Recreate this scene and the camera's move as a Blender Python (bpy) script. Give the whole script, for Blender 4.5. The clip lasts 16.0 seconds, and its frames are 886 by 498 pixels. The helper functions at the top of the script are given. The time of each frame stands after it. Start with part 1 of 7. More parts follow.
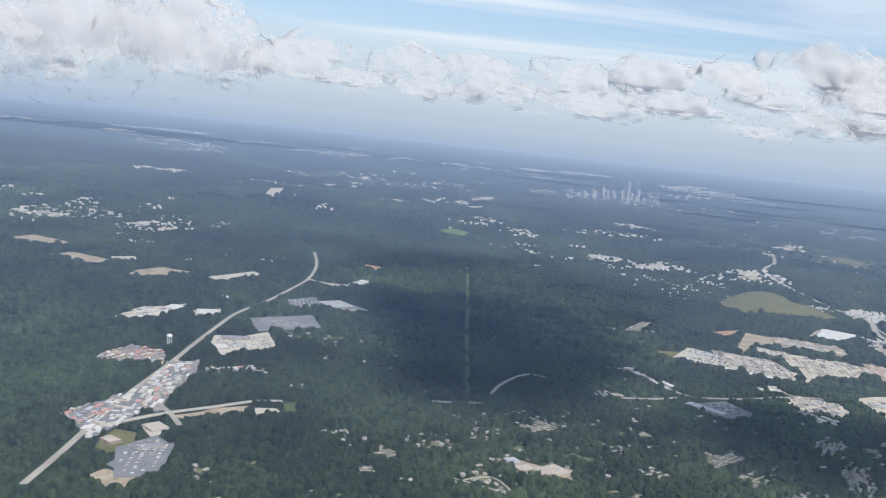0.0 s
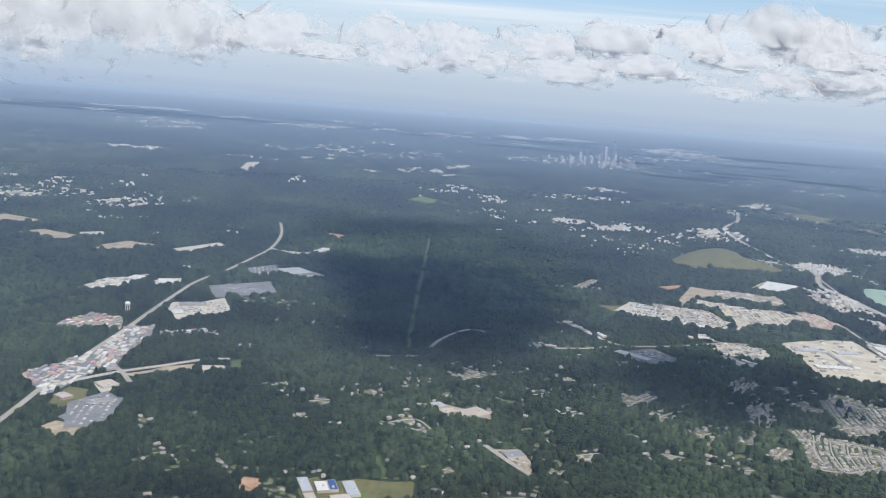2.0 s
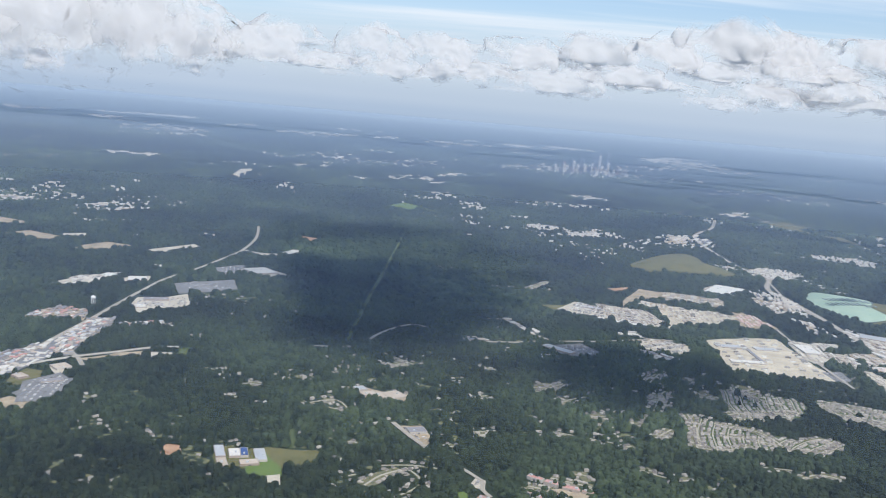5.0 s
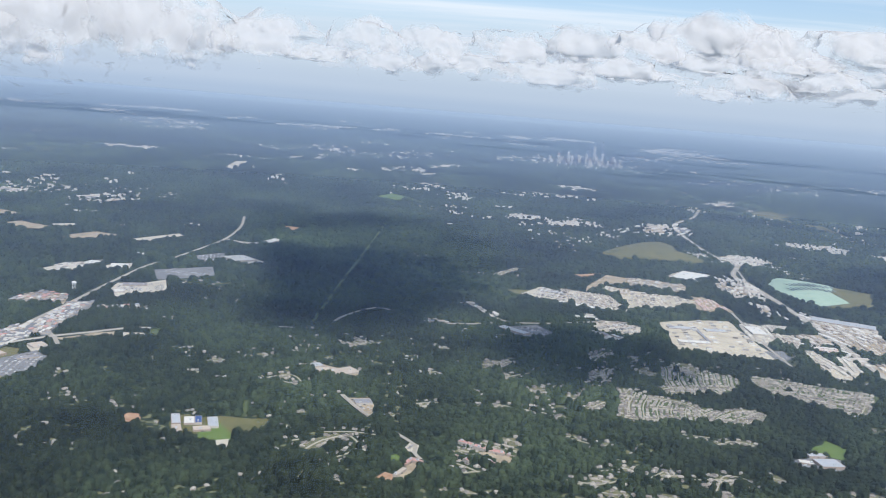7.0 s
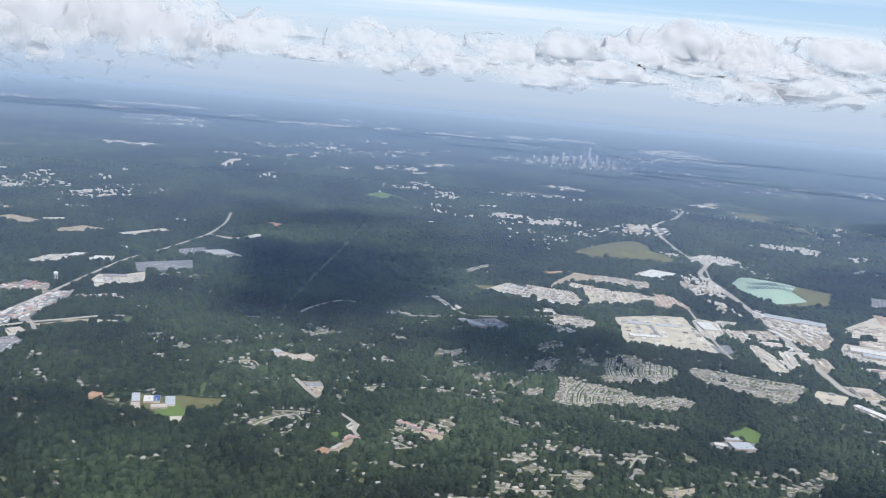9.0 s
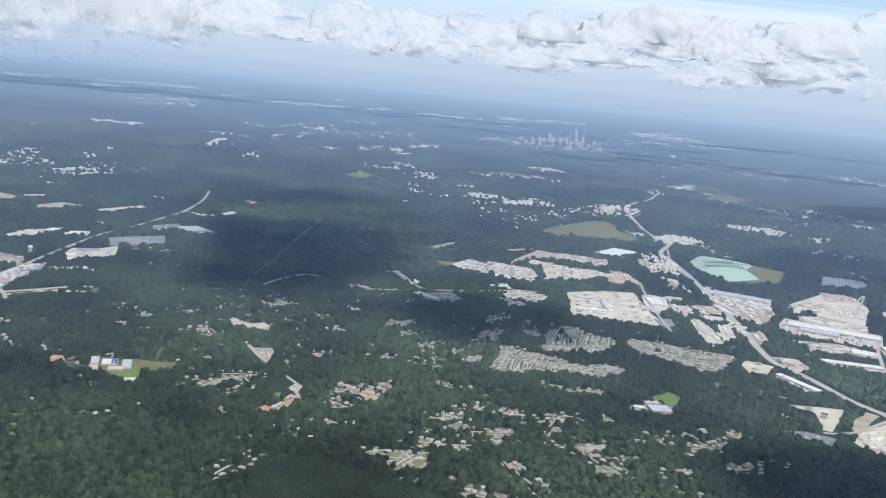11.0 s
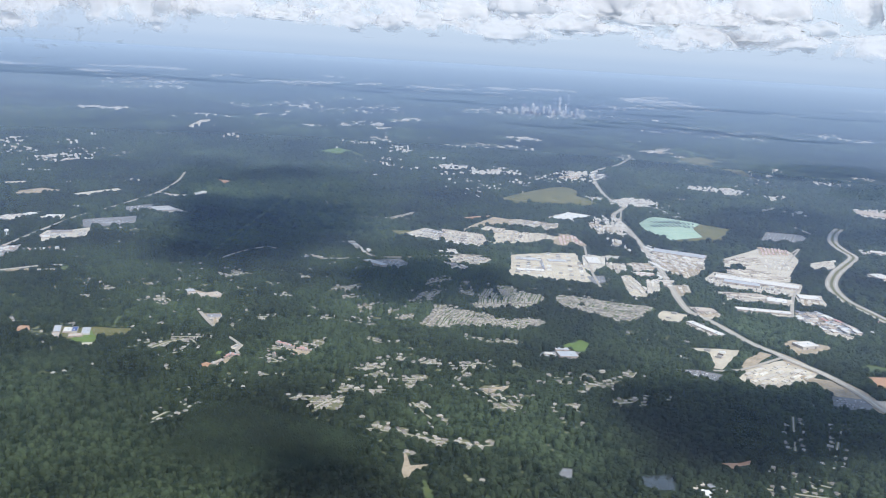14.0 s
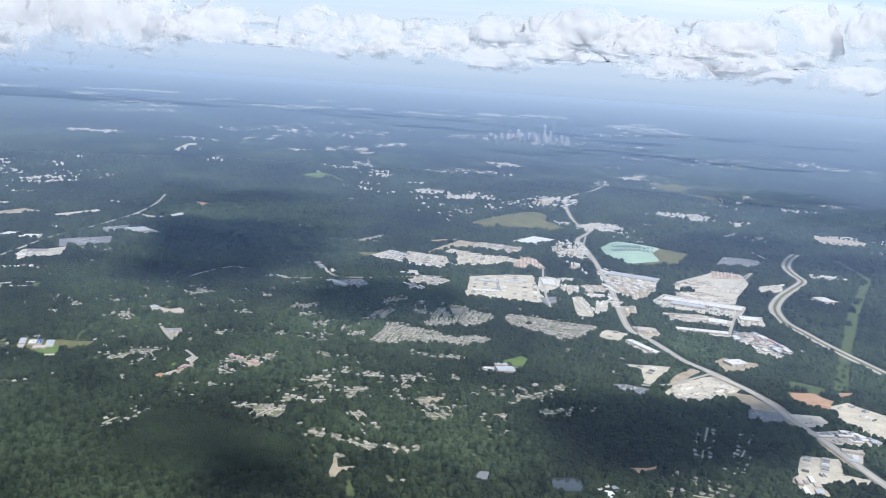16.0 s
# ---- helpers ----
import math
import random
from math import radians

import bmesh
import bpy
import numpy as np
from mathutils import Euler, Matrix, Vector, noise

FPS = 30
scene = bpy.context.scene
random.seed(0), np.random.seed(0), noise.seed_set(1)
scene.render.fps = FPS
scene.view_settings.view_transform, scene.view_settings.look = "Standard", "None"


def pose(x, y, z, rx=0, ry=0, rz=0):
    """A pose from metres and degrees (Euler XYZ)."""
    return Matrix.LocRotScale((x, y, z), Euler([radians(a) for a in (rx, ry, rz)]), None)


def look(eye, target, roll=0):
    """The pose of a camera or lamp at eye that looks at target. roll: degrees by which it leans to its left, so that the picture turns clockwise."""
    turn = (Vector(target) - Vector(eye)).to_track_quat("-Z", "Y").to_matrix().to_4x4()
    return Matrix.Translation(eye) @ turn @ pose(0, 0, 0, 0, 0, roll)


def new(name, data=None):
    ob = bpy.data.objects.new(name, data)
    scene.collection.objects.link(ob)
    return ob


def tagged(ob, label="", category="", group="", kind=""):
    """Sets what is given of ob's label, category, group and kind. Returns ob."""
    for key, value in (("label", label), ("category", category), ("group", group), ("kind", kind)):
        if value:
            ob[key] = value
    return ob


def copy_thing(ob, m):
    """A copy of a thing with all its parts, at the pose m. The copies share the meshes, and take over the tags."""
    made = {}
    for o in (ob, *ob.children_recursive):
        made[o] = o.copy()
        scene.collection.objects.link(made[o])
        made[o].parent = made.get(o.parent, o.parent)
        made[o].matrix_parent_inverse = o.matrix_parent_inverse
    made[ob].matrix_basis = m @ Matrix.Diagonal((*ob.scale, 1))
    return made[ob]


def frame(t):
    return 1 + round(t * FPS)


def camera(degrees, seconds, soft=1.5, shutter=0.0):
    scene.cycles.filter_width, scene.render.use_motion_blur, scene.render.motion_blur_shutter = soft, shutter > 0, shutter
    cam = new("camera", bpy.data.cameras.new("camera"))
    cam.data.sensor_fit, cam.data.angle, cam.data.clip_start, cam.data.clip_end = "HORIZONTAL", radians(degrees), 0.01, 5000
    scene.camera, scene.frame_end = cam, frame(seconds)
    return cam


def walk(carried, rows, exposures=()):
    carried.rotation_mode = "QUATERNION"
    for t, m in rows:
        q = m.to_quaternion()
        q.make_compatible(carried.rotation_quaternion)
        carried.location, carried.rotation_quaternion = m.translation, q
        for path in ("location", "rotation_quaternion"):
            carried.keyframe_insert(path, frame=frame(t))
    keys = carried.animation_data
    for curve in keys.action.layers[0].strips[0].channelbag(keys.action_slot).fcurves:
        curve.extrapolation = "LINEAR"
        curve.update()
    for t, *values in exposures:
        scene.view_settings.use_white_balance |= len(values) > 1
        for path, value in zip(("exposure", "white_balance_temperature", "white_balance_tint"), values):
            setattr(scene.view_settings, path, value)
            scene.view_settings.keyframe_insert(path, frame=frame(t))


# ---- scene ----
cam = camera(52.9, 16.0, soft=1.0)
PATH = [
    (0, (-0.456, -0.232, 53.111), (-0.503, 1.752, 52.86), 6.2),
    (0.5, (2.561, -3.143, 53.322), (2.524, -1.162, 53.046), 5.8),
    (1, (5.716, -6.233, 53.606), (5.687, -4.256, 53.306), 5.1),
    (1.5, (8.721, -9.063, 53.899), (8.7, -7.088, 53.585), 4.8),
    (2, (11.869, -11.916, 54.219), (11.848, -9.942, 53.904), 4.6),
    (2.5, (14.938, -14.959, 54.616), (14.92, -12.985, 54.295), 4.3),
    (3, (17.903, -17.787, 54.962), (17.885, -15.814, 54.633), 4.0),
    (3.5, (20.881, -20.608, 55.196), (20.857, -18.633, 54.877), 4.2),
    (4, (24.007, -23.465, 55.529), (23.975, -21.489, 55.222), 4.5),
    (6.3, (37.863, -36.012, 57.275), (37.807, -34.035, 56.977), 4.9),
    (6.5, (39.235, -37.4, 57.332), (39.177, -35.424, 57.029), 4.8),
    (7, (42.25, -40.409, 57.781), (42.192, -38.436, 57.463), 4.6),
    (7.5, (45.461, -43.318, 58.165), (45.4, -41.345, 57.842), 4.7),
    (8, (48.579, -46.41, 58.631), (48.514, -44.437, 58.311), 4.9),
    (10.3, (62.663, -59.658, 61.063), (62.598, -57.686, 60.736), 5.4),
    (10.5, (63.918, -60.873, 61.147), (63.859, -58.902, 60.811), 5.4),
    (11, (66.972, -63.765, 61.635), (66.913, -61.799, 61.273), 5.5),
    (11.5, (69.959, -66.766, 62.207), (69.903, -64.803, 61.829), 5.3),
    (12, (73.223, -69.907, 62.885), (73.164, -67.943, 62.513), 5.0),
    (12.5, (76.347, -73.152, 63.564), (76.287, -71.188, 63.194), 4.4),
    (13, (79.433, -76.208, 64.217), (79.371, -74.245, 63.836), 3.9),
    (13.5, (82.582, -79.117, 64.832), (82.518, -77.16, 64.424), 3.4),
    (14, (85.692, -82.224, 65.454), (85.629, -80.271, 65.03), 3.4),
    (14.5, (88.81, -85.249, 66.111), (88.743, -83.292, 65.707), 4.0),
    (15, (91.98, -88.098, 66.6), (91.91, -86.136, 66.219), 4.2),
    (15.5, (95.116, -91.111, 67.123), (95.049, -89.146, 66.757), 4.2),
    (16, (98.193, -94.275, 67.785), (98.136, -92.31, 67.415), 3.9),
]
walk(
    cam,
    [(t, look(eye, target, roll)) for t, eye, target, roll in PATH],
    exposures=[(0.0, 0.0, 6500, 10), (4.0, 0.03, 6450, 10), (8.0, 0.08, 6350, 10), (12.0, 0.15, 6250, 10), (13.5, 0.14, 6250, 10), (14.5, 0.26, 6200, 10), (16.0, 0.24, 6200, 10)],
)

# The country is built at one tenth of full size, so that it reaches fifty kilometres out.

# ---- light ----
SUN_TO = Vector((0.26, -0.58, 0.77)).normalized()
world = bpy.data.worlds.new("sky")
scene.world = world
world.use_nodes = True
wn, wl = world.node_tree.nodes, world.node_tree.links
wn.clear()
sky = wn.new("ShaderNodeTexSky")
sky.sky_type, sky.sun_disc = "NISHITA", False
sky.sun_elevation = math.asin(SUN_TO.z)
sky.sun_rotation = math.atan2(SUN_TO.x, SUN_TO.y)
sky.air_density, sky.dust_density, sky.ozone_density = 1.0, 0.6, 4.0
way = wn.new("ShaderNodeTexCoord")
split = wn.new("ShaderNodeSeparateXYZ")
wl.new(way.outputs["Generated"], split.inputs[0])
# high thin cirrus: noise on a far flat layer
flat = wn.new("ShaderNodeVectorMath")
flat.operation = "DIVIDE"
lift = wn.new("ShaderNodeMath")
lift.operation, lift.inputs[1].default_value = "MAXIMUM", 0.03
wl.new(split.outputs["Z"], lift.inputs[0])
three = wn.new("ShaderNodeCombineXYZ")
for i in range(3):
    wl.new(lift.outputs[0], three.inputs[i])
wl.new(way.outputs["Generated"], flat.inputs[0])
wl.new(three.outputs[0], flat.inputs[1])
streak = wn.new("ShaderNodeMapping")
streak.inputs["Rotation"].default_value = (0, 0, radians(28))
streak.inputs["Scale"].default_value = (0.06, 0.16, 0.2)
wl.new(flat.outputs[0], streak.inputs["Vector"])
cirrus = wn.new("ShaderNodeTexNoise")
cirrus.inputs["Scale"].default_value, cirrus.inputs["Detail"].default_value = 1.6, 7
cirrus.inputs["Roughness"].default_value, cirrus.inputs["Distortion"].default_value = 0.55, 0.6
wl.new(streak.outputs[0], cirrus.inputs["Vector"])
thin = wn.new("ShaderNodeMapRange")
thin.interpolation_type = "SMOOTHSTEP"
for k, v in zip(("From Min", "From Max", "To Min", "To Max"), (0.43, 0.63, 0.0, 0.92)):
    thin.inputs[k].default_value = v
wl.new(cirrus.outputs["Fac"], thin.inputs["Value"])
mix_c = wn.new("ShaderNodeMix")
mix_c.data_type = "RGBA"
wl.new(thin.outputs[0], mix_c.inputs["Factor"])
wl.new(sky.outputs[0], mix_c.inputs["A"])
mix_c.inputs["B"].default_value = (6.9, 7.4, 7.9, 1)
# haze of the lowest air, from below the level line upwards
low = wn.new("ShaderNodeMapRange")
for k, v in zip(("From Min", "From Max", "To Min", "To Max"), (-0.1, 0.15, 0.0, 1.0)):
    low.inputs[k].default_value = v
wl.new(split.outputs["Z"], low.inputs["Value"])
air = wn.new("ShaderNodeValToRGB")
air.color_ramp.interpolation = "EASE"
AIR = [(0.36, (0.37, 0.48, 0.64), 0.97), (0.4, (0.41, 0.52, 0.68), 0.97), (0.46, (0.48, 0.58, 0.72), 0.96), (0.6, (0.57, 0.66, 0.77), 0.92), (0.96, (0.62, 0.71, 0.81), 0.2)]
while len(air.color_ramp.elements) < len(AIR):
    air.color_ramp.elements.new(0.5)
for el, (at, tone, share) in zip(air.color_ramp.elements, AIR):
    el.position, el.color = at, (*tone, share)
wl.new(low.outputs[0], air.inputs["Fac"])
bright = wn.new("ShaderNodeVectorMath")
bright.operation, bright.inputs[1].default_value = "MULTIPLY", (7.4, 7.4, 7.4)
wl.new(air.outputs["Color"], bright.inputs[0])
mix_h = wn.new("ShaderNodeMix")
mix_h.data_type = "RGBA"
wl.new(air.outputs["Alpha"], mix_h.inputs["Factor"])
wl.new(mix_c.outputs["Result"], mix_h.inputs["A"])
wl.new(bright.outputs[0], mix_h.inputs["B"])
bg = wn.new("ShaderNodeBackground")
bg.inputs["Strength"].default_value = 0.135
wl.new(mix_h.outputs["Result"], bg.inputs["Color"])
wout = wn.new("ShaderNodeOutputWorld")
wl.new(bg.outputs[0], wout.inputs["Surface"])

sun = new("sun", bpy.data.lights.new("sun", "SUN"))
sun.data.energy, sun.data.angle, sun.data.color = 3.9, radians(3.0), (1.0, 0.95, 0.87)
sun.matrix_world = look((0, 0, 400), Vector((0, 0, 400)) - SUN_TO)


# ---- materials ----
def surface(name, dark, light, grain=0.6, patch=12.0, rough=0.85, metal=0.0, random_mix=0.0, other=None, bump=0.0, island=False, fine=0.5, spec=0.3, broad=0.0):
    """A surface whose colour runs between two tones at two scales; pieces may differ by a random share of a third tone."""
    m = bpy.data.materials.new(name)
    m.use_nodes = True
    n, l = m.node_tree.nodes, m.node_tree.links
    b = n["Principled BSDF"]
    b.inputs["Roughness"].default_value, b.inputs["Metallic"].default_value = rough, metal
    b.inputs["Specular IOR Level"].default_value = spec
    geo = n.new("ShaderNodeNewGeometry")
    mixes = []
    for size, detail in ((grain, 4), (patch, 3)):
        t = n.new("ShaderNodeTexNoise")
        t.inputs["Scale"].default_value, t.inputs["Detail"].default_value = 1.0 / size, detail
        l.new(geo.outputs["Position"], t.inputs["Vector"])
        r = n.new("ShaderNodeMapRange")
        r.inputs["From Min"].default_value, r.inputs["From Max"].default_value = 0.3, 0.7
        l.new(t.outputs["Fac"], r.inputs["Value"])
        mixes.append((t, r))
    both = n.new("ShaderNodeMix")
    both.inputs["Factor"].default_value = fine
    l.new(mixes[1][1].outputs[0], both.inputs["A"])
    l.new(mixes[0][1].outputs[0], both.inputs["B"])
    c = n.new("ShaderNodeMix")
    c.data_type = "RGBA"
    l.new(both.outputs["Result"], c.inputs["Factor"])
    c.inputs["A"].default_value, c.inputs["B"].default_value = (*dark, 1), (*light, 1)
    out = c.outputs["Result"]
    if other:
        source = geo.outputs["Random Per Island"] if island else n.new("ShaderNodeObjectInfo").outputs["Random"]
        p = n.new("ShaderNodeMath")
        p.operation, p.inputs[1].default_value = "MULTIPLY", random_mix
        l.new(source, p.inputs[0])
        c2 = n.new("ShaderNodeMix")
        c2.data_type = "RGBA"
        l.new(p.outputs[0], c2.inputs["Factor"])
        l.new(out, c2.inputs["A"])
        c2.inputs["B"].default_value = (*other, 1)
        out = c2.outputs["Result"]
    if broad:
        # stands of other kinds and ages over hundreds of metres
        for size in (45.0, 170.0):
            t = n.new("ShaderNodeTexNoise")
            t.inputs["Scale"].default_value, t.inputs["Detail"].default_value = 1.0 / size, 4
            l.new(geo.outputs["Position"], t.inputs["Vector"])
            r = n.new("ShaderNodeMapRange")
            for k, v in zip(("From Min", "From Max", "To Min", "To Max"), (0.35, 0.65, 1.0 - broad, 1.0 + broad)):
                r.inputs[k].default_value = v
            l.new(t.outputs["Fac"], r.inputs["Value"])
            times = n.new("ShaderNodeVectorMath")
            times.operation = "SCALE"
            l.new(out, times.inputs[0])
            l.new(r.outputs[0], times.inputs["Scale"])
            out = times.outputs[0]
    l.new(out, b.inputs["Base Color"])
    if bump:
        k = n.new("ShaderNodeBump")
        k.inputs["Strength"].default_value, k.inputs["Distance"].default_value = 0.8, bump
        l.new(mixes[0][0].outputs["Fac"], k.inputs["Height"])
        l.new(k.outputs[0], b.inputs["Normal"])
    return m


M = {
    "ground": surface("forest_floor", (0.014, 0.026, 0.013), (0.032, 0.05, 0.022), 1.5, 60, 0.95, broad=0.3),
    "wood": surface("leaf_canopy", (0.006, 0.012, 0.008), (0.024, 0.037, 0.021), 0.5, 11, 0.9, random_mix=0.8, other=(0.060, 0.081, 0.042), bump=0.12, island=True, spec=0.1, broad=0.45),
    "concrete": surface("worn_concrete", (0.42, 0.38, 0.315), (0.64, 0.595, 0.51), 0.5, 5, 0.9),
    "asphalt": surface("weathered_asphalt", (0.15, 0.16, 0.17), (0.27, 0.27, 0.28), 0.6, 6, 0.92),
    "road": surface("sunbleached_road", (0.31, 0.285, 0.245), (0.47, 0.435, 0.375), 0.5, 8, 0.9),
    "tan": surface("sandy_earth", (0.22, 0.18, 0.125), (0.54, 0.455, 0.34), 0.7, 3.2, 0.95),
    "cream": surface("pale_gravel", (0.36, 0.32, 0.25), (0.68, 0.62, 0.505), 0.6, 4, 0.95),
    "red": surface("red_clay", (0.30, 0.15, 0.085), (0.55, 0.38, 0.26), 0.9, 2.2, 0.95),
    "olive": surface("dry_grass", (0.07, 0.083, 0.028), (0.22, 0.195, 0.09), 0.9, 6, 0.95),
    "grass": surface("green_grass", (0.04, 0.075, 0.026), (0.12, 0.14, 0.055), 0.6, 3.5, 0.95),
    "scrub": surface("young_pine_scrub", (0.026, 0.048, 0.022), (0.046, 0.076, 0.034), 0.3, 3, 0.95, bump=0.1),
    "lawn": surface("mown_lawn", (0.09, 0.15, 0.035), (0.15, 0.21, 0.06), 0.5, 4, 0.95),
    "yard": surface("yard_grass", (0.04, 0.062, 0.022), (0.26, 0.25, 0.14), 0.5, 1.2, 0.95),
    "dry_yard": surface("dry_lawn_and_drives", (0.045, 0.065, 0.026), (0.27, 0.25, 0.155), 0.4, 0.9, 0.95),
    "lane": surface("pale_street", (0.32, 0.30, 0.25), (0.46, 0.43, 0.36), 0.5, 6, 0.9),
    "mint": surface("pale_green_liner", (0.30, 0.44, 0.34), (0.45, 0.56, 0.45), 0.8, 7, 0.5),
    "water": surface("pond_water", (0.03, 0.04, 0.045), (0.05, 0.06, 0.06), 2, 9, 0.12, spec=0.6),
    "panel": surface("dark_membrane", (0.10, 0.14, 0.15), (0.16, 0.20, 0.21), 0.4, 3, 0.4),
    "white": surface("white_roof", (0.62, 0.62, 0.60), (0.80, 0.80, 0.77), 0.4, 3, 0.6, random_mix=0.35, other=(0.55, 0.50, 0.44)),
    "silver": surface("grey_metal_roof", (0.42, 0.45, 0.49), (0.58, 0.60, 0.63), 0.4, 3, 0.45, metal=0.2),
    "grey": surface("grey_felt_roof", (0.22, 0.22, 0.25), (0.33, 0.33, 0.35), 0.4, 3, 0.85),
    "tanroof": surface("buff_roof", (0.42, 0.36, 0.30), (0.58, 0.51, 0.44), 0.4, 3, 0.8),
    "rose": surface("faded_red_roof", (0.42, 0.20, 0.18), (0.62, 0.40, 0.36), 0.4, 2, 0.7),
    "blue": surface("blue_roof", (0.03, 0.07, 0.22), (0.06, 0.12, 0.32), 0.4, 2, 0.5),
    "wall": surface("painted_wall", (0.36, 0.34, 0.31), (0.54, 0.52, 0.48), 0.3, 3, 0.8, random_mix=0.6, other=(0.26, 0.17, 0.13)),
    "dark": surface("dark_door", (0.05, 0.05, 0.06), (0.09, 0.09, 0.1), 0.2, 2, 0.5),
    "shingle": surface("roof_shingles", (0.11, 0.10, 0.095), (0.19, 0.175, 0.165), 0.15, 2, 0.9, random_mix=0.9, other=(0.50, 0.465, 0.41)),
    "shingle_far": surface("roof_shingles_joined", (0.11, 0.10, 0.095), (0.20, 0.185, 0.175), 0.15, 2, 0.9, random_mix=0.9, other=(0.50, 0.465, 0.41), island=True),
    "far_roof": surface("pale_roofs_joined", (0.58, 0.57, 0.54), (0.80, 0.79, 0.76), 0.5, 4, 0.7, random_mix=0.6, other=(0.44, 0.37, 0.31), island=True),
    "works": surface("works_roofs_joined", (0.54, 0.50, 0.43), (0.82, 0.78, 0.70), 0.4, 1.6, 0.7, random_mix=0.9, other=(0.20, 0.16, 0.13), island=True, fine=0.25),
    "works_pale": surface("pale_works_joined", (0.56, 0.53, 0.47), (0.80, 0.765, 0.69), 0.4, 1.6, 0.7, random_mix=0.7, other=(0.33, 0.30, 0.27), island=True, fine=0.25),
    "works_red": surface("red_works_joined", (0.45, 0.20, 0.16), (0.66, 0.50, 0.44), 0.4, 1.6, 0.7, random_mix=0.8, other=(0.7, 0.68, 0.66), island=True, fine=0.25),
    "brown": surface("brown_shingles", (0.22, 0.14, 0.10), (0.34, 0.23, 0.17), 0.2, 2, 0.9),
    "line": surface("road_paint", (0.62, 0.62, 0.58), (0.75, 0.75, 0.7), 0.3, 2, 0.8),
    "car": surface("car_paint_mixed", (0.55, 0.55, 0.56), (0.7, 0.7, 0.7), 0.3, 2, 0.4, random_mix=1.0, other=(0.05, 0.05, 0.06), island=True),
    "trailer": surface("trailer_sides", (0.6, 0.6, 0.58), (0.8, 0.8, 0.78), 0.3, 2, 0.5, random_mix=1.0, other=(0.10, 0.085, 0.08), island=True),
    "tower_pale": surface("pale_facade", (0.46, 0.44, 0.41), (0.62, 0.59, 0.55), 0.8, 8, 0.6),
    "tower_dark": surface("dark_facade", (0.08, 0.09, 0.11), (0.14, 0.15, 0.17), 0.8, 8, 0.35),
    "tower_red": surface("granite_facade", (0.24, 0.15, 0.12), (0.33, 0.22, 0.18), 0.8, 8, 0.5),
    "glass": surface("window_bands", (0.05, 0.06, 0.08), (0.10, 0.12, 0.14), 1.0, 5, 0.15, spec=0.5),
    "tank": surface("white_tank_paint", (0.68, 0.69, 0.70), (0.80, 0.80, 0.80), 0.3, 2, 0.4),
}


def haze_tint_stuff(name, colour, far_colour, thickness_nodes, passing, skylit=0.0):
    """Sheet that stands in for distance haze: clear and diffuse, mixed by a share that thickness_nodes makes from the
    position.
    """
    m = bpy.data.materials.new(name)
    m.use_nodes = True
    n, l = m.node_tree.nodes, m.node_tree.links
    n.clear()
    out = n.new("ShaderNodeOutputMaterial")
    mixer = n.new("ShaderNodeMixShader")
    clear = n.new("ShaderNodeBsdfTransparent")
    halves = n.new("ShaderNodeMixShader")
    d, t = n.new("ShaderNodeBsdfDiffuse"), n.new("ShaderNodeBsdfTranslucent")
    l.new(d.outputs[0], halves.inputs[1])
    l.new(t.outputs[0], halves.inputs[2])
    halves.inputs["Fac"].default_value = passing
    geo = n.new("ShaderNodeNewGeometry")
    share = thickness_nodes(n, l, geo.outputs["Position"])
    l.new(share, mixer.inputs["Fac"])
    # the higher its share, the paler the tint
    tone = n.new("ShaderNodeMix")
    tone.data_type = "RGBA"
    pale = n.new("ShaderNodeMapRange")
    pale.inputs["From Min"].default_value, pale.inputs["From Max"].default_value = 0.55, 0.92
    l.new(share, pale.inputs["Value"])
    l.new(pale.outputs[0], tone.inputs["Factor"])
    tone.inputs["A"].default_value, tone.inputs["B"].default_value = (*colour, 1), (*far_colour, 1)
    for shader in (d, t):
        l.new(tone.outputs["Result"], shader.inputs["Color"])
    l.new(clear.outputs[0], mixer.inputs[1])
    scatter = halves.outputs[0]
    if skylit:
        # mostly a gloss that mirrors the low sky, in place of light scattered by haze
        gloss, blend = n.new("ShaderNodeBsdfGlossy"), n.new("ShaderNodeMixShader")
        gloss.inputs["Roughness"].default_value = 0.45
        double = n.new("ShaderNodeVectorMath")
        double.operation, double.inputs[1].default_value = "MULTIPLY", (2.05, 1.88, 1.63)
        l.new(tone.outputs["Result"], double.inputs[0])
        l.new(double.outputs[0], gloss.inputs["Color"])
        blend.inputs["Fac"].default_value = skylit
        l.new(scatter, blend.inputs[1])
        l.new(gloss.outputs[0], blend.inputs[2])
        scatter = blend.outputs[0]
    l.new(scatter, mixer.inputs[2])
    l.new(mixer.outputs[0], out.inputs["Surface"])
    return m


MID = (50.0, -45.0)


